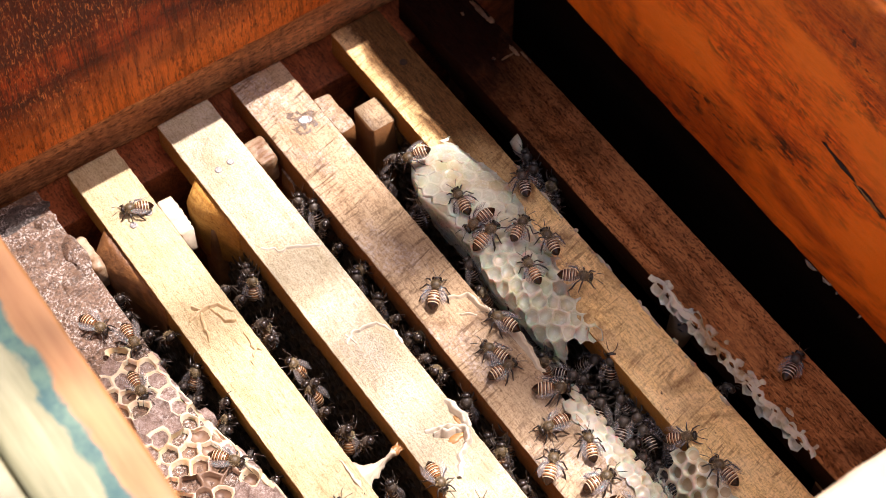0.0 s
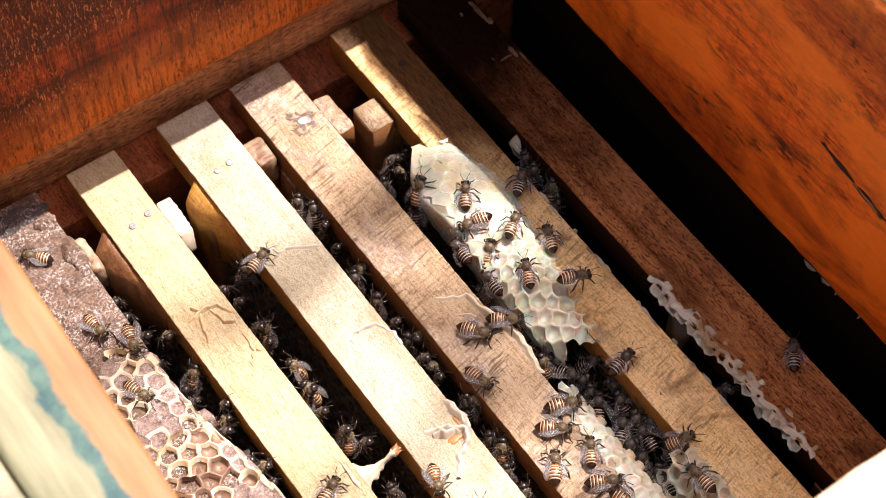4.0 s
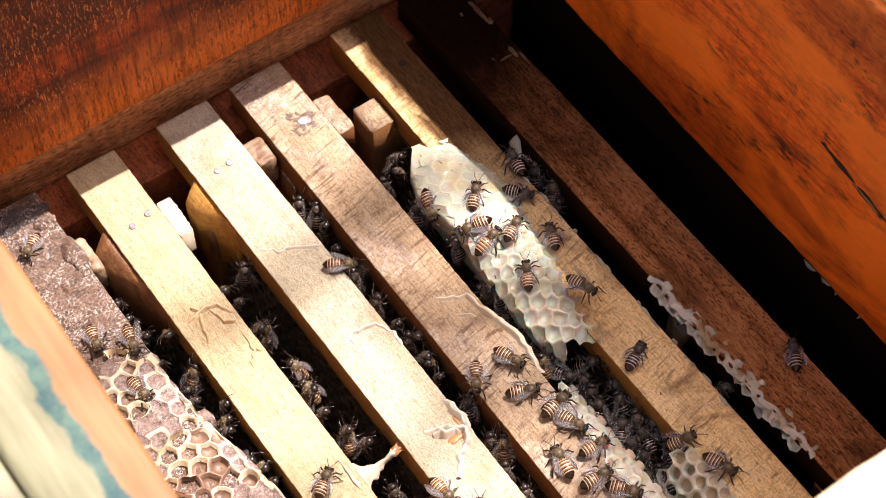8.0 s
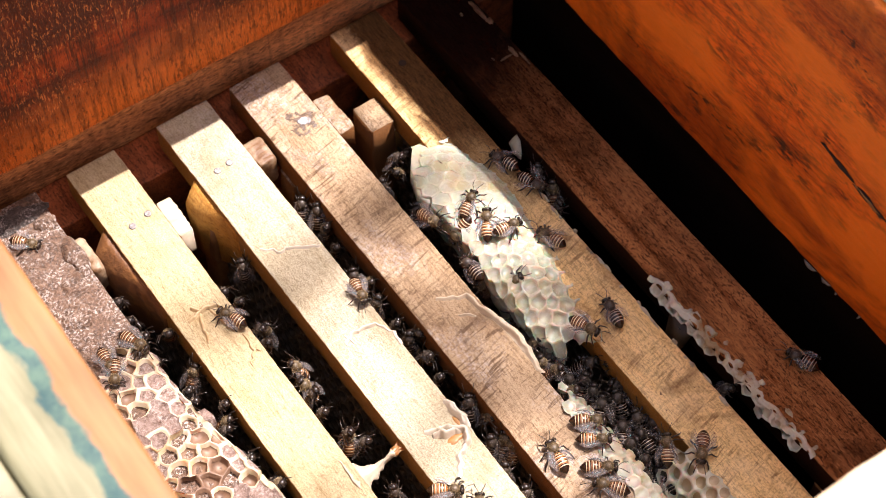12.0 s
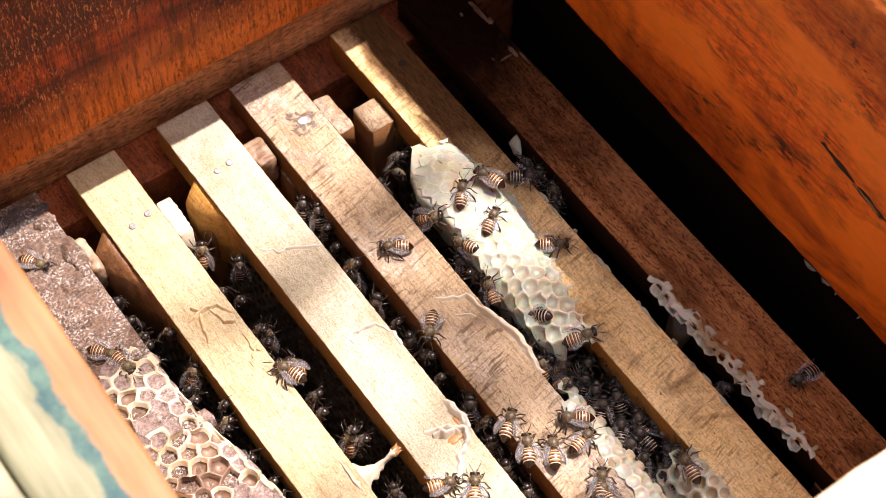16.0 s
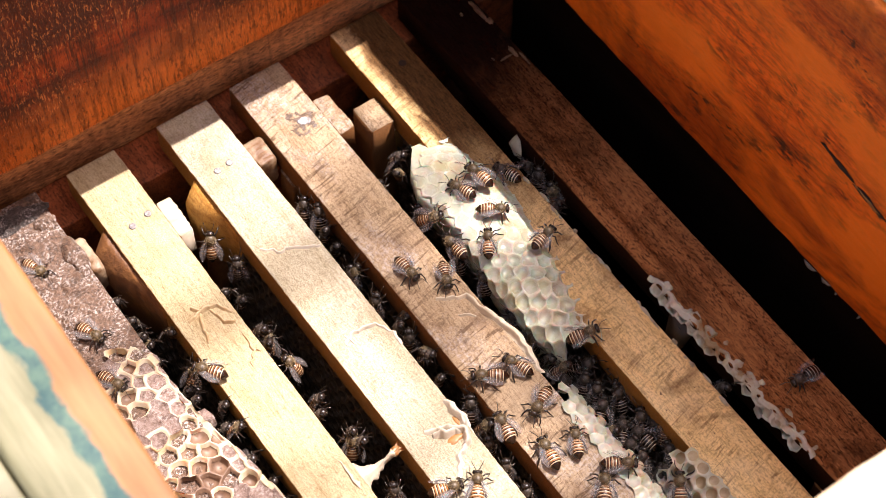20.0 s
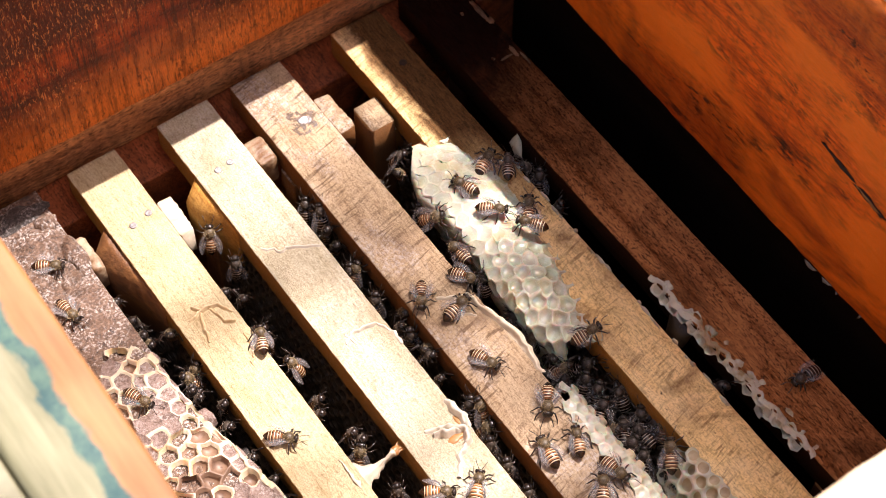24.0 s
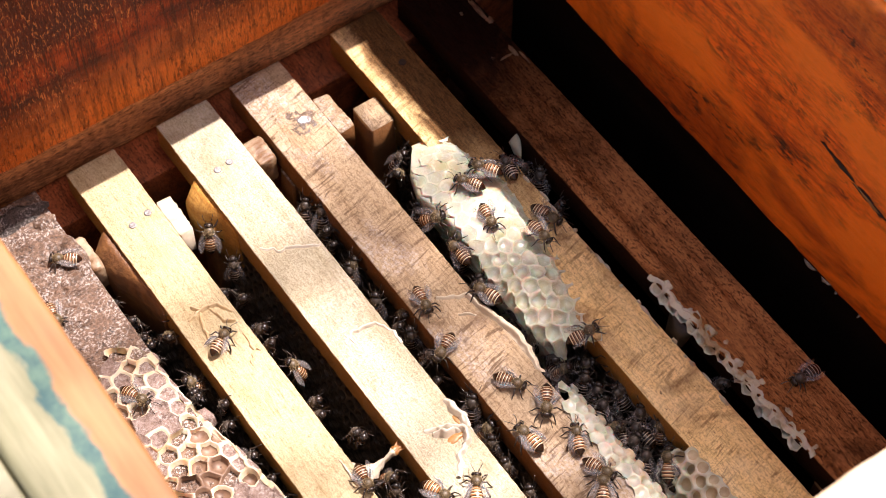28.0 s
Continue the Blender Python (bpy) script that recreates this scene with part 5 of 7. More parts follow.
    crawl('A', [(0, at(215.7, 294.7, 3.5, 80, 0, -18)), (1, at(216.0, 294.5, 3.5, 80, 0, -18)), (2, at(217.0, 295.2, 3.5, 80, 0, -18)), (3, at(218.3, 295.7, 3.5, 54, 0, -18)), (6, at(218.6, 295.5, 3.5, 54, 0, -18)), (7, at(221.1, 294.5, 4.5, 41)), (8, at(220.9, 293.8, 3.5, 42, 0, -18)), (9, at(220.9, 293.8, 3.5, 42, 0, -18)), (10, at(220.5, 293.3, 3.5, 54, 0, -18)), (11, at(220.9, 293.8, 3.5, 42, 0, -18)), (12, at(217.2, 292.2, 3.5, 29, 0, -18)), (15, at(214.8, 294.9, 3.5, 64, 0, -18)), (16, at(217.7, 296.9, 3.5, 47, 0, -18)), (17, at(217.7, 297.5, 3.5, 80, 0, -18)), (18, at(217.2, 297.8, 3.5, 85, 0, -18)), (19, at(217.9, 298.8, 3.5, 80, 0, -18)), (20, at(218.9, 298.6, 3.5, 109, 0, -18)), (21, at(218.6, 299.1, 3.5, 109, 0, -18)), (24, at(220.4, 299.0, 3.5, 109, 0, -18)), (25, at(220.8, 299.5, 3.5, 109, 0, -18)), (26, at(220.8, 299.5, 3.5, 109, 0, -18)), (27, at(221.1, 298.4, 4.5, 123)), (28, at(221.1, 298.4, 4.5, 123))])
    crawl('B', [(0, at(214.3, 278.6, 3.5, 11, 0, -18)), (1, at(218.4, 280.3, 3.5, 29, 0, -18)), (2, at(214.2, 272.7, 3.5, 56, 0, -18)), (3, at(212.7, 272.9, -1.0, 28, 0, -50)), (6, at(214.6, 276.5, 3.5, 55, 0, -18)), (7, at(213.9, 276.1, 3.5, 11, 0, -18)), (8, at(214.1, 276.6, 3.5, 11, 0, -18)), (9, at(213.9, 276.1, 3.5, 28, 0, -18)), (10, at(214.1, 276.5, 3.5, 41, 0, -18)), (11, at(214.7, 277.4, 3.5, 42, 0, -18)), (12, at(217.6, 282.2, 3.5, 54, 0, -18)), (15, at(228.0, 290.2, 4.5, 66)), (16, at(227.9, 296.5, 4.5, 109)), (17, at(227.2, 297.8, 4.5, 109)), (18, at(225.8, 302.3, 4.5, 109)), (19, at(227.3, 301.2, 4.5, 109)), (20, at(225.8, 299.4, 4.5, 100)), (21, at(227.6, 301.6, 4.5, 62)), (24, at(232.5, 305.0, 0.0, 29)), (25, at(232.9, 304.9, 0.0, 54)), (26, at(232.8, 304.1, 0.0, 54)), (27, at(233.9, 304.0, 0.0, 123)), (28, at(228.9, 300.1, 4.5, 123))])
    crawl('A', [(0, at(223.9, 274.2, 4.5, 28)), (1, at(223.4, 275.4, 4.5, 28)), (2, at(224.0, 276.9, 4.5, 41)), (3, at(223.7, 277.1, 4.5, 41)), (6, at(222.7, 275.1, 4.5, 20)), (7, at(223.6, 275.8, 4.5, 39)), (8, at(222.4, 275.3, 4.5, 28)), (9, at(223.6, 275.8, 4.5, 44)), (10, at(223.9, 275.5, 4.5, 44)), (11, at(224.1, 275.4, 4.5, 44)), (12, at(221.3, 276.9, 4.5, -6)), (15, at(219.2, 282.2, 3.5, 29, 0, -18)), (16, at(219.3, 282.4, 3.5, 29, 0, -18)), (17, at(218.7, 282.8, 3.5, -1, 0, -18)), (18, at(218.7, 282.8, 3.5, -1, 0, -18)), (19, at(219.3, 282.4, 3.5, 12, 0, -18)), (20, at(221.7, 285.4, 4.5, -35)), (21, at(221.5, 286.7, 4.5, -46)), (24, at(221.2, 285.7, 4.5, -42)), (25, at(221.6, 286.9, 4.5, -35)), (26, at(221.6, 286.9, 4.5, -35)), (27, at(222.0, 287.4, 4.5, -46)), (28, at(219.5, 284.2, 3.5, -100, 0, -18))])
    crawl('A', [(0, at(216.0, 284.8, 3.5, 180, 0, -18)), (1, at(218.9, 283.8, 3.5, 163, 0, -18)), (2, at(218.1, 284.6, 3.5, 163, 0, -18)), (3, at(216.0, 284.8, 3.5, 163, 0, -18)), (6, at(214.1, 286.1, 3.5, 163, 0, -18)), (7, at(215.2, 285.3, 3.5, 163, 0, -18)), (8, at(213.8, 284.1, 3.5, 163, 0, -18)), (9, at(211.8, 285.3, -1.0, 179, 0, -50)), (10, at(212.2, 286.5, -1.0, 180, 0, -50)), (11, at(212.4, 287.7, -1.0, 180, 0, -50)), (12, at(211.9, 288.0, -1.0, 180, 0, -50)), (15, at(211.0, 282.6, -1.0, 134, 0, -50)), (16, at(210.4, 282.7, -1.0, 110, 0, -50)), (17, at(208.7, 282.6, -1.0, 94, 0, -50)), (18, at(207.4, 283.0, -1.0, 80, 0, -50)), (19, at(206.9, 281.7, -1.0, 80, 0, -50)), (20, at(206.9, 283.9, -1.0, 92, 0, -50)), (21, at(206.9, 283.3, -1.0, 86, 0, -50)), (24, at(206.6, 281.3, -1.0, 92, 0, -50)), (25, at(207.3, 282.2, -1.0, 89, 0, -50)), (28, at(206.6, 281.3, -1.0, 89, 0, -50))])
    crawl('B', [(0, at(218.6, 259.3, 3.5, 79, 0, -18)), (1, at(218.1, 258.9, 3.5, 71, 0, -18)), (2, at(217.8, 259.1, 3.5, 66, 0, -18)), (3, at(217.5, 259.3, 3.5, 66, 0, -18)), (6, at(216.5, 258.6, 3.5, 58, 0, -18)), (9, at(216.5, 258.6, 3.5, 58, 0, -18)), (10, at(217.2, 258.9, 3.5, 64, 0, -18)), (11, at(216.7, 260.1, 3.5, 58, 0, -18)), (12, at(213.3, 261.2, -1.0, -11, 0, -50)), (13.5, at(210.1, 261.9, -1.0, 28, 0, -50)), (15, at(206.9, 262.7, -1.0, 67, 0, -50)), (16, at(206.4, 262.6, -1.0, 67, 0, -50)), (17, at(206.5, 265.2, -1.0, 80, 0, -50)), (18, at(208.4, 260.7, -1.0, 80, 0, -50)), (19, at(209.9, 272.2, -1.0, 80, 0, -50)), (20, at(213.5, 276.0, 3.5, 54, 0, -18)), (21, at(213.9, 276.1, 3.5, 24, 0, -18)), (22.5, at(210.6, 267.7, -1.0, 80, 0, -50)), (24, at(209.8, 255.3, -8.5, 110, 58)), (28, at(210.3, 254.4, -8.5, 110, 58))])
    crawl('A', [(0, at(229.0, 264.3, 4.5, 79)), (1, at(228.8, 265.3, 4.5, 79)), (2, at(231.8, 267.7, 0.0, 79)), (3, at(231.8, 266.8, 0.0, 66)), (6, at(232.8, 269.7, 0.0, 74)), (7, at(233.1, 269.5, 0.0, 53)), (8, at(233.2, 267.8, 0.0, 66)), (9, at(233.3, 267.2, 0.0, 66)), (10, at(232.6, 266.3, 0.0, 71)), (11, at(232.2, 267.1, 0.0, 93)), (12, at(232.5, 267.7, 0.0, 109)), (13.5, at(231.8, 266.8, 0.0, 41)), (14.25, at(230.3, 265.0, 2.2, 3)), (15, at(228.8, 263.1, 4.5, -35)), (16, at(231.2, 265.1, 0.0, -35)), (17, at(228.2, 263.8, 4.5, -46)), (18, at(228.1, 265.0, 4.5, -46)), (19, at(228.5, 265.5, 4.5, -1)), (20, at(228.6, 266.8, 4.5, 14)), (21, at(228.6, 266.8, 4.5, 14)), (22.5, at(228.7, 270.8, 4.5, 53)), (24, at(228.3, 273.3, 4.5, 127)), (25, at(227.2, 274.3, 4.5, 127)), (26, at(228.1, 274.6, 4.5, 138)), (26.5, at(228.7, 272.2, 4.5, 208)), (27, at(231.3, 272.4, 0.0, 274)), (28, at(228.6, 269.0, 4.5, 274))])
    crawl('A', [(0, at(248.8, 288.7, -8.5, 28, 58)), (23.2, at(247.4, 286.8, -8.5, 79, 58)), (24, at(232.9, 280.8, 0.0, 53)), (24.5, at(233.5, 279.2, 0.0, 9)), (25, at(234.1, 277.7, 0.0, -35)), (26, at(236.1, 278.2, 0.0, -35)), (27, at(235.9, 276.9, 0.0, -53)), (28, at(236.5, 275.2, 0.0, -71))])
    crawl('C', [(0, at(237.8, 290.6, 0.0, 66)), (1, at(237.8, 290.6, 0.0, 66)), (2, at(237.8, 290.6, 0.0, 53)), (3, at(238.0, 291.8, 0.0, 54)), (6, at(235.2, 288.7, 0.0, -17)), (7, at(235.0, 287.7, 0.0, -35)), (8, at(234.6, 288.5, 0.0, -53)), (9, at(235.2, 289.3, 0.0, -35)), (10, at(235.2, 288.7, 0.0, -35)), (11, at(235.8, 289.4, 0.0, -35)), (12, at(240.6, 289.5, 0.0, -71)), (15, at(238.0, 293.0, 0.0, -35)), (16, at(239.6, 293.0, 0.0, -35)), (17, at(237.6, 293.6, 0.0, 29)), (17.5, at(237.6, 293.5, 0.0, 69)), (18, at(237.5, 293.4, 0.0, 109)), (19, at(236.7, 296.2, 0.0, 109)), (20, at(236.1, 297.2, 0.0, 109)), (21, at(234.6, 294.3, 0.0, 79)), (24, at(237.8, 299.2, 0.0, 54)), (25, at(239.1, 297.7, 0.0, 54)), (26, at(237.0, 294.9, 0.0, 54)), (27, at(237.8, 296.9, 0.0, 64)), (28, at(237.8, 298.6, 0.0, 79))])
    crawl('C', [(0, at(248.8, 303.3, -8.5, 79, 58)), (7, at(247.8, 302.6, -8.5, 79, 58)), (8, at(241.1, 299.2, 0.0, 79)), (9, at(240.7, 300.9, 0.0, 79)), (10, at(240.0, 300.6, 0.0, 79)), (11, at(237.5, 301.4, 0.0, 93)), (12, at(238.2, 301.8, 0.0, 109)), (13.5, at(247.4, 301.4, -8.5, 145, 58)), (28, at(245.2, 300.0, -8.5, 145, 58))])
    crawl('A', [(0, at(227.7, 248.6, 4.5, -42)), (1, at(227.9, 249.5, 4.5, -21)), (2, at(228.1, 249.1, 4.5, -18)), (3, at(227.4, 248.8, 4.5, -21)), (6, at(228.3, 248.2, 4.5, -28)), (7, at(228.7, 247.9, 4.5, -46)), (8, at(227.5, 244.8, 4.5, -70)), (9, at(225.6, 234.3, 4.5, -101)), (10, at(225.0, 235.6, 4.5, -101)), (11, at(223.7, 235.7, 4.5, -128)), (12, at(220.0, 232.6, 3.5, -70, 0, -18)), (15, at(214.9, 230.6, 3.5, -35, 0, -18)), (16, at(216.3, 230.1, 3.5, -21, 0, -18)), (20, at(217.7, 230.4, 3.5, -18, 0, -18)), (24, at(218.4, 229.9, 3.5, -8, 0, -18)), (28, at(217.5, 230.2, 3.5, -12, 0, -18))])
    crawl('D', [(0, at(221.4, 221.1, -5.0, 52, 58)), (3, at(219.8, 216.7, 0.0, 26)), (6, at(229.3, 217.1, 0.0, -2)), (7, at(227.6, 216.5, 0.0, 26)), (8, at(227.2, 216.0, 0.0, 26)), (9, at(225.7, 217.6, 0.0, 65)), (10, at(232.1, 230.0, 0.0, 60)), (11, at(232.0, 233.2, 0.0, 52)), (12, at(231.3, 232.9, 0.0, 79)), (15, at(224.9, 237.5, 4.5, 110)), (16, at(213.1, 247.3, -1.0, 127, 0, -50)), (17, at(207.8, 252.1, -1.0, 94, 0, -50)), (18, at(207.0, 254.6, -8.5, 95, 58)), (28, at(207.7, 254.1, -8.5, 95, 58))])
    crawl('D', [(0, at(265.4, 184.5, 0.0, 24)), (1, at(266.6, 185.7, 0.0, 24)), (2, at(268.3, 186.5, 0.0, 24)), (3, at(268.3, 187.0, 0.0, 41)), (6, at(268.5, 187.3, 0.0, 54)), (9, at(268.8, 187.1, 0.0, 57)), (11, at(268.6, 185.5, 0.0, 62)), (12, at(269.5, 184.4, 0.0, 109)), (15, at(266.4, 179.5, 0.0, 177)), (28, at(266.6, 179.1, 0.0, 177))])
    crawl('A', [(0, at(213.6, 319.0, 3.5, 163, 0, -18)), (1, at(211.6, 320.6, -1.0, 218, 0, -50)), (2, at(209.6, 323.7, -8.5, 218, 58)), (28, at(208.9, 322.7, -8.5, 210, 58))])
    crawl('A', [(0, at(207.3, 307.8, -5.0, 110, 58)), (1, at(206.6, 305.8, -1.0, 110, 0, -50)), (2, at(206.4, 306.5, -1.0, 110, 0, -50)), (3, at(207.8, 308.4, -1.0, 55, 0, -50)), (6, at(211.1, 307.2, -1.0, -17, 0, -50)), (7, at(211.7, 302.7, -1.0, -70, 0, -50)), (8, at(209.4, 302.1, -1.0, -115, 0, -50)), (9, at(209.6, 302.0, -1.0, -137, 0, -50)), (10, at(208.4, 301.7, -1.0, -137, 0, -50)), (11, at(206.3, 298.7, -1.0, -125, 0, -50)), (12, at(206.5, 298.0, -1.0, -70, 0, -50)), (15, at(206.5, 298.0, -1.0, -35, 0, -50)), (28, at(206.9, 297.2, -1.0, -35, 0, -50))])
    crawl('D', [(0, at(205.5, 277.1, -5.0, 95, 58)), (1, at(206.2, 278.0, -5.0, 95, 58)), (2, at(206.1, 282.1, -5.0, 86, 58)), (3, at(207.4, 280.8, -1.0, 86, 0, -50)), (6, at(207.4, 284.9, -1.0, 86, 0, -50)), (8, at(207.2, 286.9, -5.0, 94, 58)), (12, at(206.7, 274.9, -5.0, 95, 58)), (15, at(206.2, 268.5, -5.0, 80, 58)), (20, at(207.0, 270.6, -5.0, 80, 58)), (28, at(205.0, 269.3, -5.0, 80, 58))])
    crawl('D', [(0, at(214.3, 252.1, -8.5, 145, 58)), (1, at(206.9, 259.6, -1.0, 95, 0, -50)), (2, at(206.8, 256.1, -5.0, 110, 58)), (3, at(208.0, 264.1, -1.0, 94, 0, -50)), (6, at(209.0, 266.1, -1.0, 80, 0, -50)), (8, at(207.0, 262.6, -5.0, 95, 58)), (9, at(206.7, 262.8, -5.0, 95, 58)), (10, at(206.2, 268.5, -5.0, 80, 58)), (11, at(207.0, 272.9, -1.0, 86, 0, -50)), (12, at(206.4, 273.9, -1.0, 92, 0, -50)), (15, at(205.5, 281.2, -8.5, 92, 58)), (28, at(206.7, 284.5, -8.5, 92, 58))])
    crawl('A', [(0, at(126.1, 356.7, 0.0, 156)), (1, at(118.8, 359.0, 0.0, 145)), (1.6, at(112.2, 362.3, -5.0, 163, 58)), (2, at(99.8, 355.8, 0.0, 145)), (3, at(89.3, 361.6, 0.0, 128)), (6, at(91.5, 350.3, 0.0, 145)), (7, at(90.3, 365.3, 0.0, 112)), (7.5, at(90.3, 364.4, 0.0, 163)), (8, at(90.4, 363.6, 0.0, 215)), (8.5, at(89.4, 364.3, 0.0, 254)), (9, at(88.4, 365.0, 0.0, 292)), (10, at(88.4, 363.9, 0.0, 304)), (12, at(89.5, 365.8, 0.0, 311)), (15, at(89.1, 358.5, 0.0, 318)), (16, at(88.1, 357.3, 0.0, 304)), (17, at(87.2, 353.9, 0.0, 292)), (18, at(88.4, 357.1, 0.0, 292)), (19, at(87.1, 356.7, 0.0, 292)), (20, at(87.3, 355.2, 0.0, 292)), (21, at(88.4, 354.1, 0.0, 292)), (24, at(91.1, 353.3, 0.0, 325)), (25, at(88.8, 354.1, 0.0, 325)), (26, at(97.7, 352.7, 0.0, 325)), (26.5, at(98.1, 352.0, 0.0, 283)), (27, at(98.4, 351.4, 0.0, 241)), (27.5, at(97.7, 351.9, 0.0, 193)), (28, at(96.9, 352.4, 0.0, 145))])
    crawl('A', [(0, at(144.5, 314.7, -8.5, 58, 58)), (1, at(146.4, 316.1, -5.0, 58, 58)), (2, at(148.9, 317.6, -5.0, 42, 58)), (3, at(148.1, 316.3, 0.0, 32)), (6, at(158.5, 311.7, 0.0, -24)), (7, at(168.8, 304.4, 0.0, -46)), (8, at(169.8, 298.9, 0.0, -35)), (9, at(170.0, 299.0, 0.0, -24)), (10, at(168.9, 298.4, 0.0, -35)), (11, at(168.9, 296.8, 0.0, -56)), (12, at(169.0, 286.9, 0.0, -98)), (15, at(175.2, 301.2, -8.5, -69, 58)), (16, at(174.9, 298.7, -5.0, -53, 58)), (17, at(174.3, 299.6, -5.0, -53, 58)), (19, at(174.9, 298.7, -8.5, -0, 58)), (28, at(175.7, 300.9, -8.5, 30, 58))])
    crawl('A', [(0, at(137.3, 278.6, -5.0, 128, 58)), (15, at(137.9, 277.5, -5.0, 128, 58)), (17, at(137.2, 280.5, -5.0, 128, 58)), (28, at(137.4, 278.3, -5.0, 128, 58))])
    crawl('A', [(0, at(137.7, 269.9, -8.5, 112, 58)), (14.5, at(137.3, 272.7, -8.5, 112, 58)), (16, at(134.4, 274.4, 0.0, 112)), (17, at(128.8, 278.3, 0.0, 135)), (18, at(124.8, 281.2, 0.0, 135)), (19, at(123.2, 281.8, 0.0, 128)), (20, at(113.6, 289.3, 0.0, 128)), (21, at(108.1, 295.8, -8.5, 145, 58)), (28, at(107.8, 293.5, -8.5, 145, 58))])
    crawl('A', [(0, at(118.4, 225.2, 0.0, 28)), (2, at(120.6, 230.1, 0.0, 29)), (3, at(121.0, 230.8, 0.0, 29)), (6, at(122.1, 234.9, 0.0, 29)), (7, at(121.7, 234.9, 0.0, 29)), (8, at(121.8, 235.6, 0.0, 37)), (9, at(122.7, 237.3, 0.0, 43)), (10, at(124.4, 251.0, 0.0, 98)), (11, at(121.8, 264.2, 0.0, 84)), (12, at(129.9, 302.1, 0.0, 112)), (15, at(132.7, 326.6, 0.0, 59)), (16, at(136.9, 333.1, -5.0, 59, 58)), (17, at(137.7, 329.0, -5.0, 111, 58)), (18, at(140.1, 330.9, -5.0, 97, 58)), (19, at(138.0, 326.6, -5.0, 111, 58)), (20, at(142.2, 337.0, -8.5, 59, 58)), (28, at(143.4, 339.8, -8.5, 59, 58))])
    crawl('A', [(0, at(139.0, 297.3, -8.5, 58, 58)), (22.6, at(137.3, 291.9, -8.5, 58, 58)), (23.2, at(131.7, 286.5, 0.0, 50)), (23.5, at(130.8, 287.1, 0.0, 50)), (24, at(133.1, 289.5, 0.0, 65)), (24.5, at(134.4, 296.3, 0.0, 84)), (25, at(133.3, 302.0, 0.0, 106)), (25.5, at(133.5, 303.0, 0.0, 121)), (26, at(128.5, 311.2, 0.0, 134)), (26.5, at(121.4, 312.5, 0.0, 145)), (27, at(117.2, 317.4, -8.5, 145, 58)), (28, at(116.6, 317.0, -8.5, 145, 58))])
    crawl('A', [(0, at(111.4, 296.0, -8.5, 31, 58)), (24.3, at(112.0, 296.9, -8.5, 31, 58)), (25, at(116.6, 295.3, 0.0, 31)), (26, at(122.0, 296.1, 0.0, 31)), (28, at(122.2, 296.4, 0.0, 31))])
    crawl('A', [(0, at(111.2, 311.6, -8.5, -95, 58)), (20.3, at(113.1, 312.9, -8.5, -121, 58)), (21, at(116.8, 311.9, 0.0, -121)), (22, at(113.8, 312.4, -8.5, -121, 58)), (28, at(111.2, 311.6, -8.5, -121, 58))])
    crawl('A', [(0, at(110.4, 275.4, -8.5, -35, 58)), (19.3, at(110.6, 274.0, -8.5, -35, 58)), (20, at(111.6, 269.3, -5.0, -45, 58)), (21, at(113.1, 265.1, -5.0, -45, 58)), (24, at(119.4, 256.2, 0.0, -42)), (25, at(123.4, 247.0, 0.0, -35)), (26, at(131.7, 239.7, 0.0, -55)), (27, at(131.7, 235.4, 0.0, -74)), (28, at(132.6, 229.6, 0.0, -97))])
    crawl('A', [(0, at(139.0, 249.1, -8.5, 56, 58)), (21, at(139.3, 246.4, -8.5, 56, 58)), (24, at(138.9, 241.9, -8.5, 43, 58)), (25, at(139.5, 240.3, -8.5, 14, 58)), (25.5, at(139.8, 235.7, -6.8, -27, 58)), (26, at(140.2, 231.1, -5.0, -68, 58)), (27, at(140.6, 230.1, -5.0, -68, 58)), (28, at(140.6, 227.0, -5.0, -68, 58))])
    crawl('E', [(0, at(150.7, 217.3, 0.0, -98)), (1, at(151.6, 216.7, 0.0, -98)), (2, at(151.2, 217.0, 0.0, -112)), (3, at(150.6, 216.4, 0.0, -125)), (6, at(150.0, 217.4, 0.0, -68)), (7, at(150.8, 212.6, 0.0, -68)), (9, at(149.0, 212.4, 0.0, -98)), (12, at(150.9, 212.1, 0.0, -35)), (15, at(151.3, 213.6, 0.0, -35)), (16, at(150.8, 214.4, 0.0, -19)), (17, at(149.7, 214.3, 0.0, -3)), (18, at(150.5, 214.6, 0.0, 13)), (19, at(150.2, 213.2, 0.0, -3)), (20, at(151.1, 212.4, 0.0, -19)), (21, at(148.3, 212.9, 0.0, -19)), (24, at(148.3, 212.9, 0.0, -35)), (27, at(149.4, 216.6, -5.0, -68, 58)), (28, at(148.3, 212.9, 0.0, -68))])
    crawl('E', [(0, at(154.1, 198.9, 0.0, 54)), (14, at(156.0, 202.2, 0.0, 54)), (15, at(157.2, 204.8, 0.0, 54)), (16, at(158.1, 207.4, 0.0, 54)), (17, at(158.5, 209.2, 0.0, 54)), (18, at(159.5, 208.5, 0.0, 54)), (19, at(158.5, 208.5, 0.0, 68)), (20, at(159.1, 207.4, 0.0, 54)), (21, at(157.7, 208.6, 0.0, 94)), (24, at(159.2, 207.5, 0.0, 46)), (26, at(158.8, 206.9, 0.0, 54)), (28, at(158.3, 206.8, 0.0, 54))])
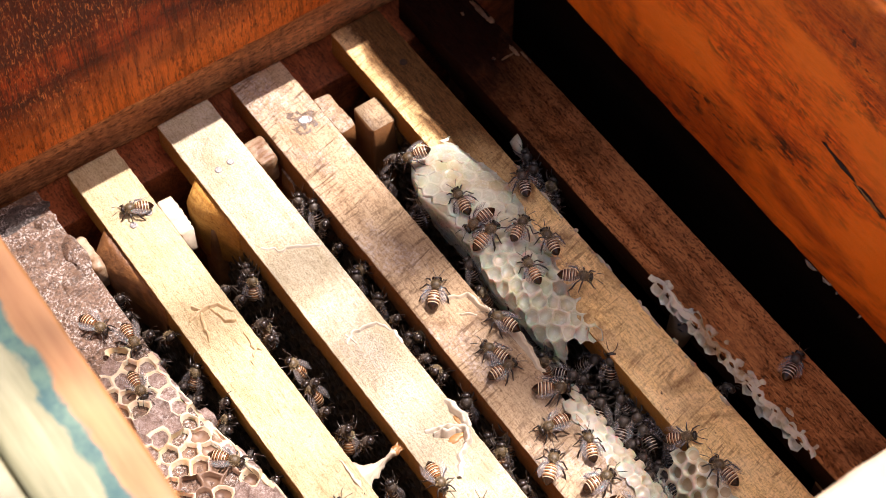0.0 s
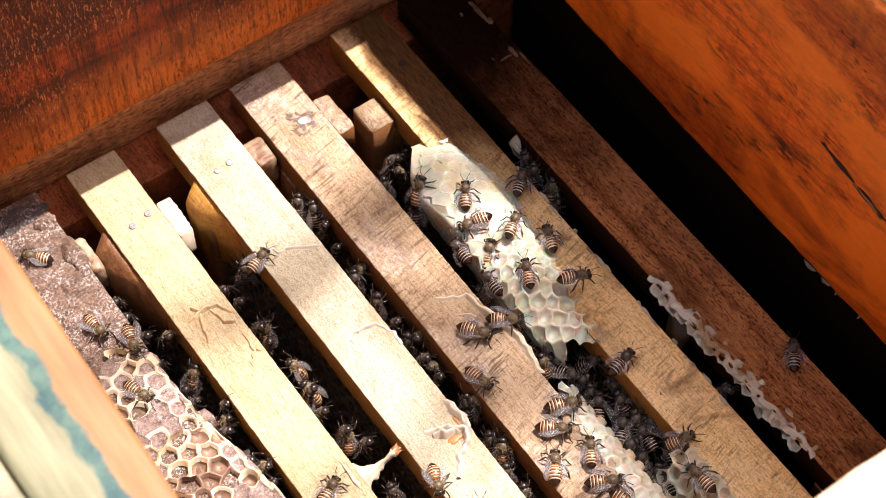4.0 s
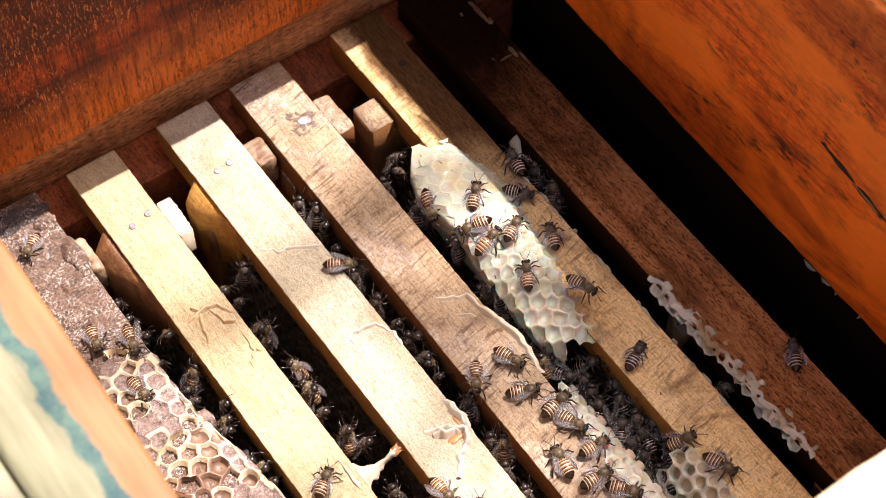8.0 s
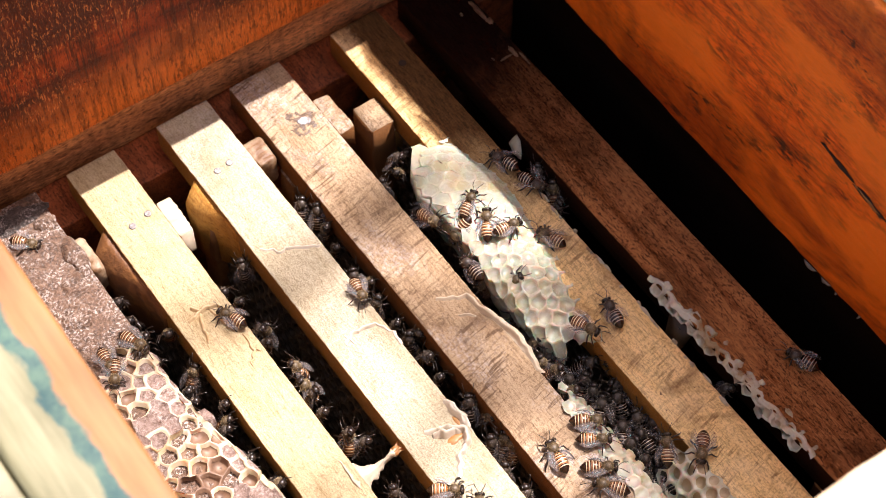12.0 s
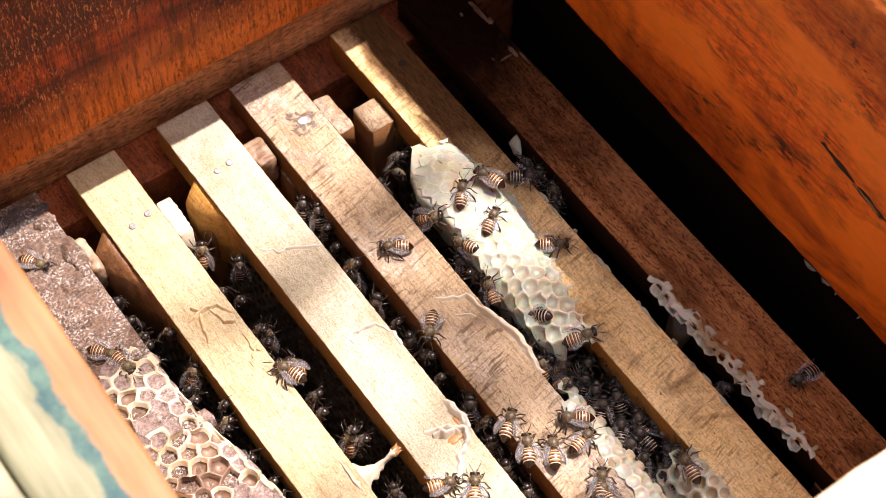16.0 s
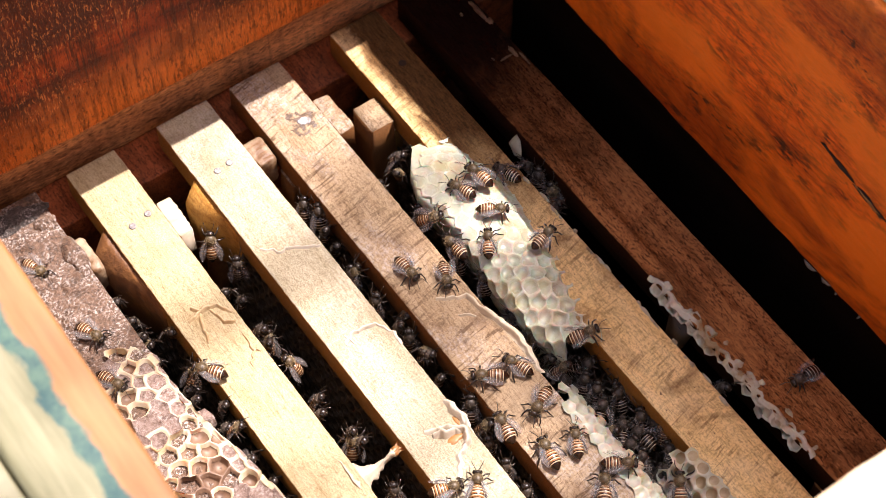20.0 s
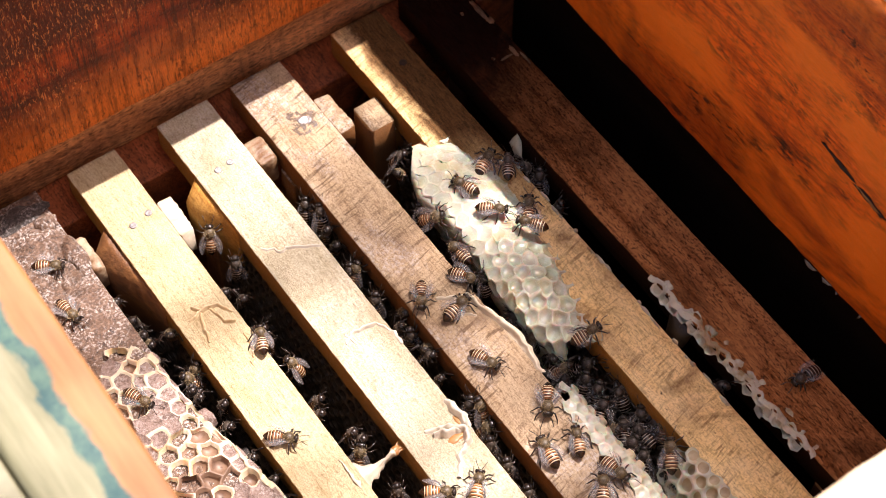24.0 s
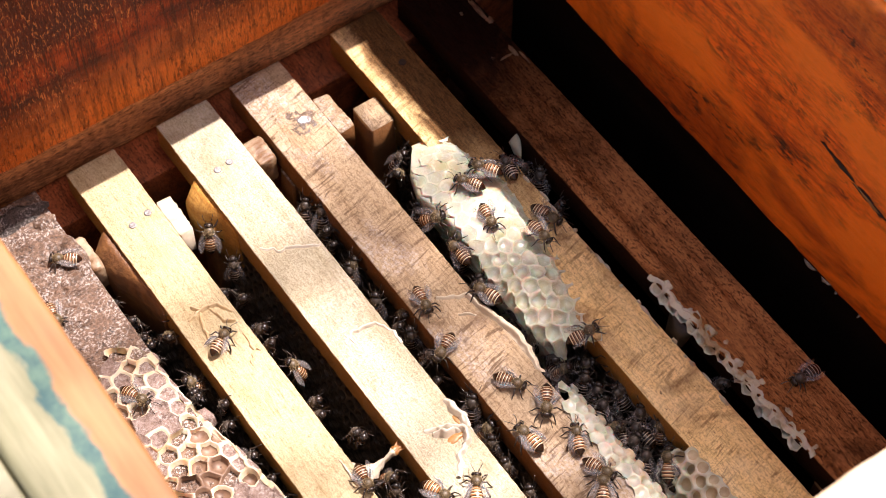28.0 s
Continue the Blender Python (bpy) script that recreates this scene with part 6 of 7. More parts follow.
    crawl('A', [(0, at(92.0, 325.0, 0.0, -67)), (1, at(92.6, 325.0, 0.0, -67)), (2, at(92.2, 326.4, 0.0, -94)), (3, at(92.3, 324.5, 0.0, -81)), (6, at(92.6, 324.3, 0.0, -81)), (7, at(92.1, 326.2, 0.0, -94)), (8, at(89.9, 320.5, 0.0, -102)), (9, at(89.0, 316.5, 0.0, -107)), (11, at(89.4, 317.1, 0.0, -94)), (12, at(89.1, 310.9, 0.0, -94)), (15, at(90.3, 315.9, 0.0, -52)), (16, at(89.9, 314.1, 0.0, -52)), (17, at(88.5, 318.9, 0.0, -67)), (18, at(89.7, 320.2, 0.0, -67)), (19, at(90.6, 320.0, 0.0, -42)), (20, at(89.9, 323.1, 0.0, -67)), (21, at(89.9, 323.1, 0.0, -79)), (24, at(87.9, 334.3, 0.0, -81)), (25, at(87.7, 335.8, 0.0, -81)), (28, at(83.4, 335.5, 0.0, -94))])
    crawl('A', [(0, at(99.2, 314.0, 0.0, -95)), (1, at(100.0, 315.4, 0.0, -95)), (2, at(100.3, 315.2, 0.0, -102)), (3, at(99.5, 313.8, 0.0, -102)), (9, at(99.3, 313.4, 0.0, -102)), (10, at(99.3, 316.0, 0.0, -95)), (11, at(98.8, 314.0, 0.0, -68)), (12, at(99.7, 312.1, 0.0, -68)), (15, at(103.9, 312.9, -8.5, -68, 58)), (28, at(104.4, 312.6, -8.5, -68, 58))])
    crawl('A', [(0, at(92.1, 297.5, 0.0, -95)), (1, at(91.4, 296.7, 0.0, -95)), (2, at(91.6, 297.4, 0.0, -95)), (3, at(91.6, 295.3, 0.0, -67)), (6, at(91.3, 296.8, 0.0, -84)), (8, at(92.3, 296.1, 0.0, -84)), (9, at(92.7, 295.8, 0.0, -84)), (10, at(91.9, 296.9, 0.0, -95)), (11, at(88.7, 301.2, 0.0, -107)), (12, at(88.8, 305.6, 0.0, -120)), (15, at(89.1, 310.9, 0.0, -107)), (16, at(92.9, 307.7, 0.0, -81)), (17, at(90.4, 307.0, 0.0, -49)), (18, at(85.6, 308.3, 0.0, -67)), (22, at(88.8, 296.1, 0.0, -67)), (24, at(90.2, 293.2, 0.0, -67)), (25, at(89.5, 295.1, 0.0, -67)), (26, at(91.8, 291.8, 0.0, -58)), (27, at(89.7, 294.0, 0.0, -67)), (28, at(89.9, 294.4, 0.0, -67))])
    crawl('A', [(0, at(101.5, 259.3, 0.0, -52)), (1, at(101.2, 258.3, 0.0, -67)), (2, at(102.5, 257.2, 0.0, -58)), (3, at(110.6, 252.5, -5.0, -52, 58)), (6, at(111.2, 252.8, -5.0, -45, 58)), (7, at(110.5, 253.3, -5.0, -58, 58)), (8, at(110.1, 252.6, -5.0, -67, 58)), (8.5, at(109.4, 252.4, -5.0, -26, 58)), (9, at(108.8, 252.3, -5.0, 15, 58)), (10, at(107.7, 251.9, -5.0, 44, 58)), (10.5, at(108.6, 250.2, -5.0, 4, 58)), (11, at(109.5, 248.5, -5.0, -35, 58)), (12, at(111.5, 245.2, -5.0, -67, 58)), (15, at(108.7, 243.9, -5.0, -67, 58)), (17, at(109.6, 241.1, -8.5, -67, 58)), (28, at(109.6, 241.1, -8.5, -67, 58))])
    crawl('A', [(0, at(188.3, 272.0, 0.0, 47)), (0.5, at(187.6, 267.2, 0.0, -1)), (1, at(188.1, 261.6, 0.0, -69)), (2, at(189.8, 257.8, 0.0, -35)), (3, at(192.1, 256.6, 0.0, -42)), (6, at(185.7, 242.7, 0.0, -99)), (7, at(183.5, 240.3, 0.0, -126)), (8, at(181.1, 238.7, 0.0, -126)), (9, at(181.3, 234.3, 0.0, -99)), (10, at(182.0, 232.8, 0.0, -69)), (11, at(183.6, 234.4, 0.0, -49)), (12, at(179.6, 227.9, -8.5, -69, 58)), (28, at(176.5, 225.1, -8.5, -2, 58))])
    crawl('A', [(0, at(200.2, 250.4, 0.0, 110)), (1, at(200.7, 249.6, 0.0, 127)), (2, at(195.9, 247.0, 0.0, 54)), (3, at(200.8, 248.2, 0.0, 28)), (3.75, at(201.1, 250.2, 0.0, -21)), (4.5, at(201.5, 252.2, 0.0, -70)), (6, at(201.3, 257.5, 0.0, -100)), (7, at(199.6, 249.6, 0.0, -100)), (8, at(194.2, 238.5, 0.0, -69)), (9, at(194.7, 237.4, 0.0, -69)), (10, at(197.2, 233.6, 0.0, -35)), (11, at(200.2, 236.1, 0.0, -69)), (12, at(207.7, 242.3, -8.5, -35, 58)), (28, at(207.9, 243.5, -8.5, -2, 58))])
    crawl('A', [(0, at(191.2, 242.7, 0.0, 111)), (1, at(185.9, 243.1, 0.0, 81)), (1.25, at(184.7, 243.7, 0.0, 130)), (1.5, at(183.5, 244.3, 0.0, 178)), (1.75, at(182.4, 245.1, 0.0, 227)), (2, at(181.3, 245.8, 0.0, 276)), (3, at(180.9, 244.6, 0.0, 282)), (6, at(185.2, 225.4, 0.0, 291)), (7, at(186.5, 225.7, 0.0, 315)), (8, at(190.5, 226.4, 0.0, 335)), (9, at(190.6, 226.8, 0.0, 335)), (10, at(192.0, 225.8, 0.0, 335)), (11, at(198.9, 225.4, 0.0, 325)), (12, at(205.5, 228.5, -5.0, 325, 58)), (15, at(209.7, 229.3, -8.5, 325, 58)), (28, at(209.1, 228.4, -8.5, 325, 58))])
    crawl('A', [(0, at(189.4, 236.3, 0.0, -2)), (0.5, at(191.1, 236.4, 0.0, -69)), (1, at(191.3, 236.8, 0.0, -126)), (2, at(184.3, 234.7, 0.0, -198)), (3, at(182.3, 232.6, 0.0, -182)), (4.5, at(177.4, 235.6, -8.5, -182, 58)), (28, at(177.8, 236.1, -8.5, -249, 58))])
    crawl('A', [(0, at(198.1, 221.5, 0.0, -35)), (1, at(197.3, 221.8, 0.0, -46)), (2, at(199.5, 211.6, 0.0, -85)), (3, at(199.0, 214.4, 0.0, -52)), (6, at(195.8, 215.2, 0.0, -3)), (7, at(195.8, 215.5, 0.0, -2)), (8, at(196.1, 216.5, 0.0, 10)), (9, at(193.3, 214.8, 0.0, 18)), (10, at(197.2, 217.6, 0.0, -35)), (11, at(197.3, 218.1, 0.0, -35)), (12, at(204.8, 218.9, -5.0, -35, 58)), (15, at(201.1, 213.4, 0.0, -69)), (16, at(204.8, 222.2, -5.0, -69, 58)), (16.25, at(201.8, 220.3, -2.5, -111, 29)), (16.5, at(198.8, 218.5, 0.0, -154)), (16.75, at(197.5, 217.5, 0.0, -201)), (17, at(196.1, 216.5, 0.0, -249)), (18, at(195.1, 220.6, 0.0, -307)), (18.5, at(194.0, 219.5, 0.0, -249)), (19, at(192.4, 218.6, 0.0, -215)), (20, at(192.6, 219.9, 0.0, -153)), (21, at(195.0, 220.0, 0.0, -127)), (24, at(194.4, 219.1, 0.0, -127)), (25, at(193.9, 219.0, 0.0, -127)), (26, at(195.0, 218.0, 0.0, -119)), (28, at(193.9, 218.8, 0.0, -127))])
    crawl('A', [(0, at(191.1, 211.2, 0.0, 177)), (1, at(187.0, 210.2, 0.0, 192)), (1.5, at(187.0, 212.2, 0.0, 247)), (2, at(187.1, 213.3, 0.0, 315)), (3, at(189.3, 211.8, 0.0, 318)), (6, at(193.6, 208.2, 0.0, 325)), (7, at(196.3, 208.0, 0.0, 291)), (8, at(196.4, 208.9, 0.0, 291)), (9, at(196.1, 205.7, 0.0, 325)), (10, at(197.6, 206.8, 0.0, 291)), (11, at(198.5, 208.2, 0.0, 325)), (12, at(200.8, 206.1, 0.0, 325)), (15, at(192.9, 201.5, 0.0, 357)), (15.5, at(195.8, 205.9, 0.0, 413)), (15.75, at(196.9, 207.6, 0.0, 459)), (16, at(198.0, 209.3, 0.0, 505)), (16.3, at(199.2, 207.8, 0.0, 549)), (16.6, at(200.5, 206.3, 0.0, 592)), (17, at(205.5, 203.6, -5.0, 651, 58)), (18, at(207.8, 201.8, -8.5, 651, 58)), (28, at(209.2, 202.1, -8.5, 651, 58))])
    crawl('B', [(0, at(195.5, 198.9, 0.0, 66)), (1, at(194.6, 197.2, 0.0, 111)), (2, at(194.8, 197.1, 0.0, 111)), (3, at(194.5, 196.8, 0.0, 80)), (6, at(195.9, 197.5, 0.0, 39)), (7, at(196.4, 197.2, 0.0, 26)), (8, at(196.8, 198.0, 0.0, -3)), (9, at(195.8, 197.3, 0.0, 12)), (10, at(197.4, 198.8, 0.0, -3)), (11, at(196.3, 197.9, 0.0, 12)), (12, at(198.3, 199.9, 0.0, -35)), (15, at(194.2, 200.3, 0.0, -19)), (16, at(195.0, 201.7, 0.0, 12)), (17, at(193.5, 202.3, 0.0, 39)), (18, at(193.0, 202.2, 0.0, 66)), (19, at(192.9, 202.0, 0.0, 58)), (21, at(193.5, 202.8, 0.0, 66)), (24, at(193.6, 202.4, 0.0, 63)), (25, at(194.1, 203.1, 0.0, 63)), (26, at(193.3, 201.7, 0.0, 61)), (27, at(193.9, 203.4, 0.0, 61)), (28, at(194.0, 202.9, 0.0, 63))])
    crawl('B', [(0, at(181.5, 200.0, 0.0, 40)), (1, at(181.3, 198.3, 0.0, 26)), (2, at(182.2, 197.7, 0.0, 26)), (3, at(181.5, 199.4, 0.0, 53)), (6, at(185.7, 198.3, 0.0, 53)), (7, at(185.3, 197.8, 0.0, 53)), (8, at(185.5, 199.6, 0.0, 81)), (9, at(184.8, 198.9, 0.0, 66)), (10, at(184.4, 200.6, 0.0, 96)), (11, at(185.2, 200.5, 0.0, 81)), (12, at(185.4, 202.0, 0.0, 81)), (15, at(186.1, 202.9, 0.0, 81)), (16, at(185.4, 203.7, 0.0, 58)), (17, at(184.6, 204.0, 0.0, 53)), (18, at(183.7, 204.6, 0.0, 81)), (19, at(183.8, 204.1, 0.0, 67)), (20, at(184.0, 204.4, 0.0, 81)), (21, at(184.2, 205.3, 0.0, 81)), (24, at(183.8, 204.8, 0.0, 81)), (25, at(183.4, 205.1, 0.0, 81)), (26, at(183.3, 204.9, 0.0, 128)), (27, at(182.0, 206.1, 0.0, 128)), (28, at(181.9, 211.9, 0.0, 96))])
    crawl('A', [(0, at(190.6, 187.7, 0.0, -3)), (1, at(192.1, 186.9, 0.0, -35)), (2, at(191.9, 186.6, 0.0, -35)), (3, at(191.6, 186.1, 0.0, -35)), (6, at(192.8, 188.8, 0.0, -19)), (7, at(192.1, 189.1, 0.0, -19)), (8, at(190.8, 189.0, 0.0, -3)), (9, at(191.1, 189.5, 0.0, -3)), (10, at(191.6, 190.1, 0.0, -3)), (11, at(193.2, 190.8, 0.0, -35)), (12, at(193.8, 191.3, 0.0, -35)), (15, at(191.9, 189.4, 0.0, -69)), (15.6, at(191.1, 187.8, 0.0, -3)), (16, at(190.8, 186.6, 0.0, 52)), (17, at(187.9, 191.0, 0.0, 26)), (18, at(191.5, 190.0, 0.0, -3)), (19, at(200.0, 189.6, 0.0, -45)), (20, at(199.5, 188.8, 0.0, -35)), (21, at(198.8, 189.3, 0.0, -35)), (24, at(196.9, 188.2, 0.0, -79)), (25, at(196.2, 188.7, 0.0, -69)), (26, at(194.9, 188.5, 0.0, -69)), (27, at(194.6, 190.3, 0.0, -69)), (28, at(193.2, 190.6, 0.0, -69))])
    crawl('A', [(0, at(179.8, 219.1, -8.5, 54, 58)), (13.5, at(179.5, 215.7, -8.5, 54, 58)), (15, at(178.3, 208.7, 0.0, 67)), (16, at(179.3, 208.9, 0.0, 59)), (17, at(179.9, 210.9, 0.0, 81)), (18, at(179.0, 216.4, 0.0, 96)), (19, at(177.5, 215.0, 0.0, 96)), (20, at(178.1, 219.4, 0.0, 81)), (21, at(179.4, 223.1, 0.0, 81)), (24, at(177.8, 232.3, -5.0, 87, 58)), (25, at(179.6, 236.6, -8.5, 81, 58)), (28, at(179.3, 236.8, -8.5, 81, 58))])
    crawl('A', [(0, at(174.7, 216.6, -8.5, 54, 58)), (15, at(179.0, 219.6, -8.5, 54, 58)), (16, at(179.6, 219.3, 0.0, 40)), (17, at(188.8, 227.6, 0.0, 46)), (18, at(190.4, 231.6, 0.0, 27)), (19, at(187.1, 232.5, 0.0, 54)), (19.5, at(185.9, 234.7, 0.0, 99)), (20, at(184.8, 236.9, 0.0, 145)), (21, at(188.2, 247.1, 0.0, 155)), (22.3, at(189.2, 256.9, 0.0, 81)), (24, at(191.0, 263.2, 0.0, 14)), (25, at(193.3, 254.8, 0.0, -1)), (26, at(197.9, 249.5, 0.0, -69)), (26.5, at(195.7, 248.9, 0.0, -139)), (27, at(193.4, 248.5, 0.0, -182)), (28, at(202.0, 262.2, 0.0, -250))])
    crawl('A', [(0, at(205.0, 235.1, -8.5, 80, 58)), (17.3, at(203.7, 234.8, -8.5, 80, 58)), (18, at(198.1, 231.0, 0.0, 80)), (19, at(197.0, 229.5, 0.0, 95)), (20, at(194.5, 234.8, 0.0, 111)), (21, at(185.8, 236.9, 0.0, 128)), (21.75, at(185.9, 238.4, 0.0, 170)), (22.5, at(186.0, 240.0, 0.0, 213)), (23.25, at(186.5, 241.1, 0.0, 252)), (24, at(187.1, 242.3, 0.0, 291)), (25, at(187.2, 240.9, 0.0, 291)), (26, at(189.1, 235.0, 0.0, 301)), (27, at(188.7, 235.3, 0.0, 304)), (28, at(189.0, 231.2, 0.0, 301))])
    crawl('A', [(0, at(176.8, 297.4, -8.5, -35, 58)), (8, at(180.3, 297.7, -8.5, -35, 58)), (9, at(188.8, 293.9, 0.0, -35)), (10, at(182.4, 291.3, 0.0, -35)), (11, at(180.2, 290.7, 0.0, -35)), (12, at(176.6, 292.1, -8.5, -98, 58)), (13.5, at(179.7, 291.3, 0.0, -150)), (15, at(187.4, 293.8, 0.0, -190)), (16, at(188.4, 294.2, 0.0, -215)), (17, at(187.9, 296.1, 0.0, -204)), (17.5, at(187.8, 294.6, 0.0, -164)), (18, at(187.6, 293.1, 0.0, -124)), (19, at(185.4, 289.5, 0.0, -112)), (20, at(186.5, 284.9, 0.0, -85)), (21, at(186.8, 284.7, 0.0, -85)), (24, at(184.3, 273.7, 0.0, -125)), (25, at(183.6, 275.0, 0.0, -125)), (26, at(182.8, 275.6, 0.0, -151)), (27, at(183.4, 273.0, 0.0, -112)), (28, at(183.7, 271.8, 0.0, -99))])
    crawl('A', [(0, at(177.2, 265.1, -8.5, -151, 58)), (13, at(179.1, 266.4, -8.5, -151, 58)), (15, at(183.8, 267.8, 0.0, -166)), (16, at(180.3, 262.4, 0.0, -133)), (17, at(181.0, 261.9, 0.0, -125)), (18, at(179.9, 265.3, -8.5, -125, 58)), (21, at(178.9, 275.7, -8.5, -98, 58)), (28, at(178.3, 274.8, -8.5, -98, 58))])
    crawl('A', [(0, at(203.8, 267.5, -8.5, 110, 58)), (17.3, at(205.9, 276.9, -8.5, 145, 58)), (18, at(197.8, 282.4, 0.0, 145)), (18.5, at(195.8, 280.3, 0.0, 190)), (19, at(193.8, 278.2, 0.0, 235)), (20, at(195.4, 275.7, 0.0, 247)), (21, at(197.3, 272.7, 0.0, 247)), (24, at(199.8, 271.8, 0.0, 300)), (25, at(200.7, 271.7, 0.0, 300)), (26, at(204.5, 269.2, -8.5, 290, 58)), (28, at(204.1, 268.6, -8.5, 290, 58))])
    crawl('A', [(0, at(174.4, 251.6, -8.5, -152, 58)), (26, at(177.0, 260.1, -8.5, -151, 58)), (27, at(177.5, 256.7, -5.0, -152, 58)), (28, at(179.0, 253.1, 0.0, -152))])
    crawl('A', [(0, at(222.1, 185.8, -2.0, -35, 0, -30)), (1, at(222.7, 184.6, -2.0, -35, 0, -30)), (2, at(223.6, 183.9, 0.0, -19)), (3, at(222.2, 184.8, -2.0, -19, 0, -30)), (6, at(221.2, 185.5, -2.0, -19, 0, -30)), (7, at(222.2, 184.5, -2.0, -19, 0, -30)), (8, at(221.9, 185.0, -2.0, -19, 0, -30)), (9, at(222.0, 185.1, -2.0, 11, 0, -30)), (10, at(220.9, 185.2, -2.0, 43, 0, -30)), (11, at(217.0, 185.1, -2.0, 51, 0, -30)), (12, at(216.5, 185.0, -2.0, 51, 0, -30)), (15, at(219.2, 184.0, -8.5, 51, 58)), (21, at(222.8, 194.9, -8.5, 51, 58)), (28, at(221.4, 194.6, -8.5, 51, 58))])
    crawl('A', [(0, at(223.7, 168.4, 0.0, 94)), (1, at(219.4, 172.4, -2.0, 128, 0, -30)), (2, at(215.9, 170.9, -2.0, 176, 0, -30)), (3, at(216.0, 169.6, -2.0, 128, 0, -30)), (4.5, at(219.9, 172.4, -1.0, 83, 0, -15)), (6, at(223.7, 175.2, 0.0, 37)), (7, at(222.8, 176.8, -2.0, -25, 0, -30)), (8, at(224.6, 170.8, 0.0, -69)), (9, at(223.8, 172.3, 0.0, -69)), (9.6, at(226.0, 175.0, 0.0, -4)), (10, at(227.0, 176.2, 0.0, 50)), (10.25, at(226.6, 176.8, 0.0, 98)), (10.5, at(226.1, 177.3, 0.0, 145)), (10.75, at(225.4, 177.8, 0.0, 188)), (11, at(224.7, 178.3, 0.0, 231)), (12, at(223.6, 178.4, 0.0, 225)), (15, at(221.3, 176.0, -2.0, 244, 0, -30)), (15.5, at(219.8, 176.4, -2.0, 176, 0, -30)), (15.75, at(219.1, 176.4, -2.0, 128, 0, -30)), (16, at(218.3, 176.5, -2.0, 79, 0, -30)), (17, at(214.7, 177.7, -6.0, 51, 0, -30)), (18, at(213.0, 177.0, -6.0, 51, 0, -30)), (19, at(210.8, 175.7, -6.0, 38, 0, -30)), (20, at(212.9, 173.3, -6.0, 51, 0, -30)), (21, at(212.5, 173.4, -6.0, 51, 0, -30)), (24, at(216.1, 182.8, -2.0, 51, 0, -30)), (28, at(214.8, 181.8, -6.0, 48, 0, -30))])
    crawl('A', [(0, at(192.0, 175.6, 0.0, -69)), (5, at(194.4, 178.6, 0.0, -69)), (6, at(195.7, 181.6, 0.0, -69)), (7, at(195.4, 181.3, 0.0, -52)), (8, at(195.3, 180.9, 0.0, -52)), (9, at(195.8, 180.4, 0.0, -52)), (9.3, at(195.1, 180.9, 0.0, -97)), (9.6, at(194.4, 181.4, 0.0, -142)), (9.8, at(193.8, 181.8, 0.0, -187)), (10, at(193.2, 182.2, 0.0, -232)), (11, at(195.1, 182.3, 0.0, -232)), (12, at(192.3, 184.2, 0.0, -232)), (15, at(189.9, 182.6, 0.0, -265)), (19, at(190.4, 184.6, 0.0, -308)), (20, at(190.7, 185.1, 0.0, -308)), (25, at(189.8, 185.0, 0.0, -308)), (28, at(190.0, 184.9, 0.0, -308))])
    crawl('D', [(0, at(103.9, 326.2, -9.7, -99, 80)), (7.711, at(103.9, 325.3, -9.7, -109, 80)), (10.88, at(103.7, 324.3, -9.7, -124, 80)), (15.06, at(104.2, 324.7, -9.7, -123, 80)), (16.49, at(104.2, 324.0, -9.7, -127, 80)), (28, at(104.2, 323.8, -9.7, -135, 80))], True)
    crawl('D', [(0, at(103.8, 303.6, -8.3, -75, 80)), (2.744, at(103.3, 304.0, -8.3, -89, 80)), (9.23, at(103.6, 303.9, -8.3, -87, 80)), (13.35, at(103.3, 305.3, -8.3, -74, 80)), (22.77, at(103.1, 305.1, -8.3, -89, 80)), (28, at(103.2, 305.6, -8.3, -83, 80))], True)
    crawl('D', [(0, at(105.3, 293.1, -9.5, -82, 80)), (7.577, at(106.1, 291.3, -9.5, -85, 80)), (10.08, at(106.2, 291.3, -9.5, -79, 80)), (11.78, at(106.4, 290.9, -9.5, -66, 80)), (14.82, at(106.6, 291.4, -9.5, -83, 80)), (28, at(107.5, 289.2, -9.5, -82, 80))], True)
    crawl('D', [(0, at(104.9, 332.7, -7.5, -103, 75)), (5.618, at(103.4, 332.3, -7.5, -106, 75)), (9.053, at(103.9, 331.4, -7.5, -101, 75)), (11.85, at(104.3, 332.0, -7.5, -102, 75)), (21.21, at(103.7, 332.3, -7.5, -89, 75)), (28, at(102.8, 331.6, -7.5, -79, 75))], True)
    crawl('C', [(0, at(106.3, 286.7, -9.1, -20, 68)), (10.16, at(106.1, 286.7, -9.1, -36, 68)), (10.64, at(105.8, 286.7, -9.1, -43, 68)), (18.55, at(106.6, 287.1, -9.1, -55, 68)), (25.52, at(107.7, 287.0, -9.1, -63, 68)), (28, at(107.3, 287.5, -9.1, -54, 68))], True)
    crawl('D', [(0, at(108.2, 272.3, -9.7, -54, 58)), (9.557, at(109.1, 272.2, -9.7, -48, 58)), (11.04, at(108.9, 272.6, -9.7, -39, 58)), (16.14, at(109.1, 273.3, -9.7, -57, 58)), (25.7, at(110.0, 273.3, -9.7, -62, 58)), (28, at(110.0, 273.4, -9.7, -49, 58))], True)
    crawl('C', [(0, at(108.1, 257.8, -6.5, -70, 58)), (2.646, at(108.4, 257.9, -6.5, -59, 58)), (9.21, at(108.2, 257.9, -6.5, -48, 58)), (11.05, at(108.4, 258.3, -6.5, -32, 58)), (20.53, at(108.8, 258.0, -6.5, -45, 58)), (28, at(109.3, 258.5, -6.5, -32, 58))], True)
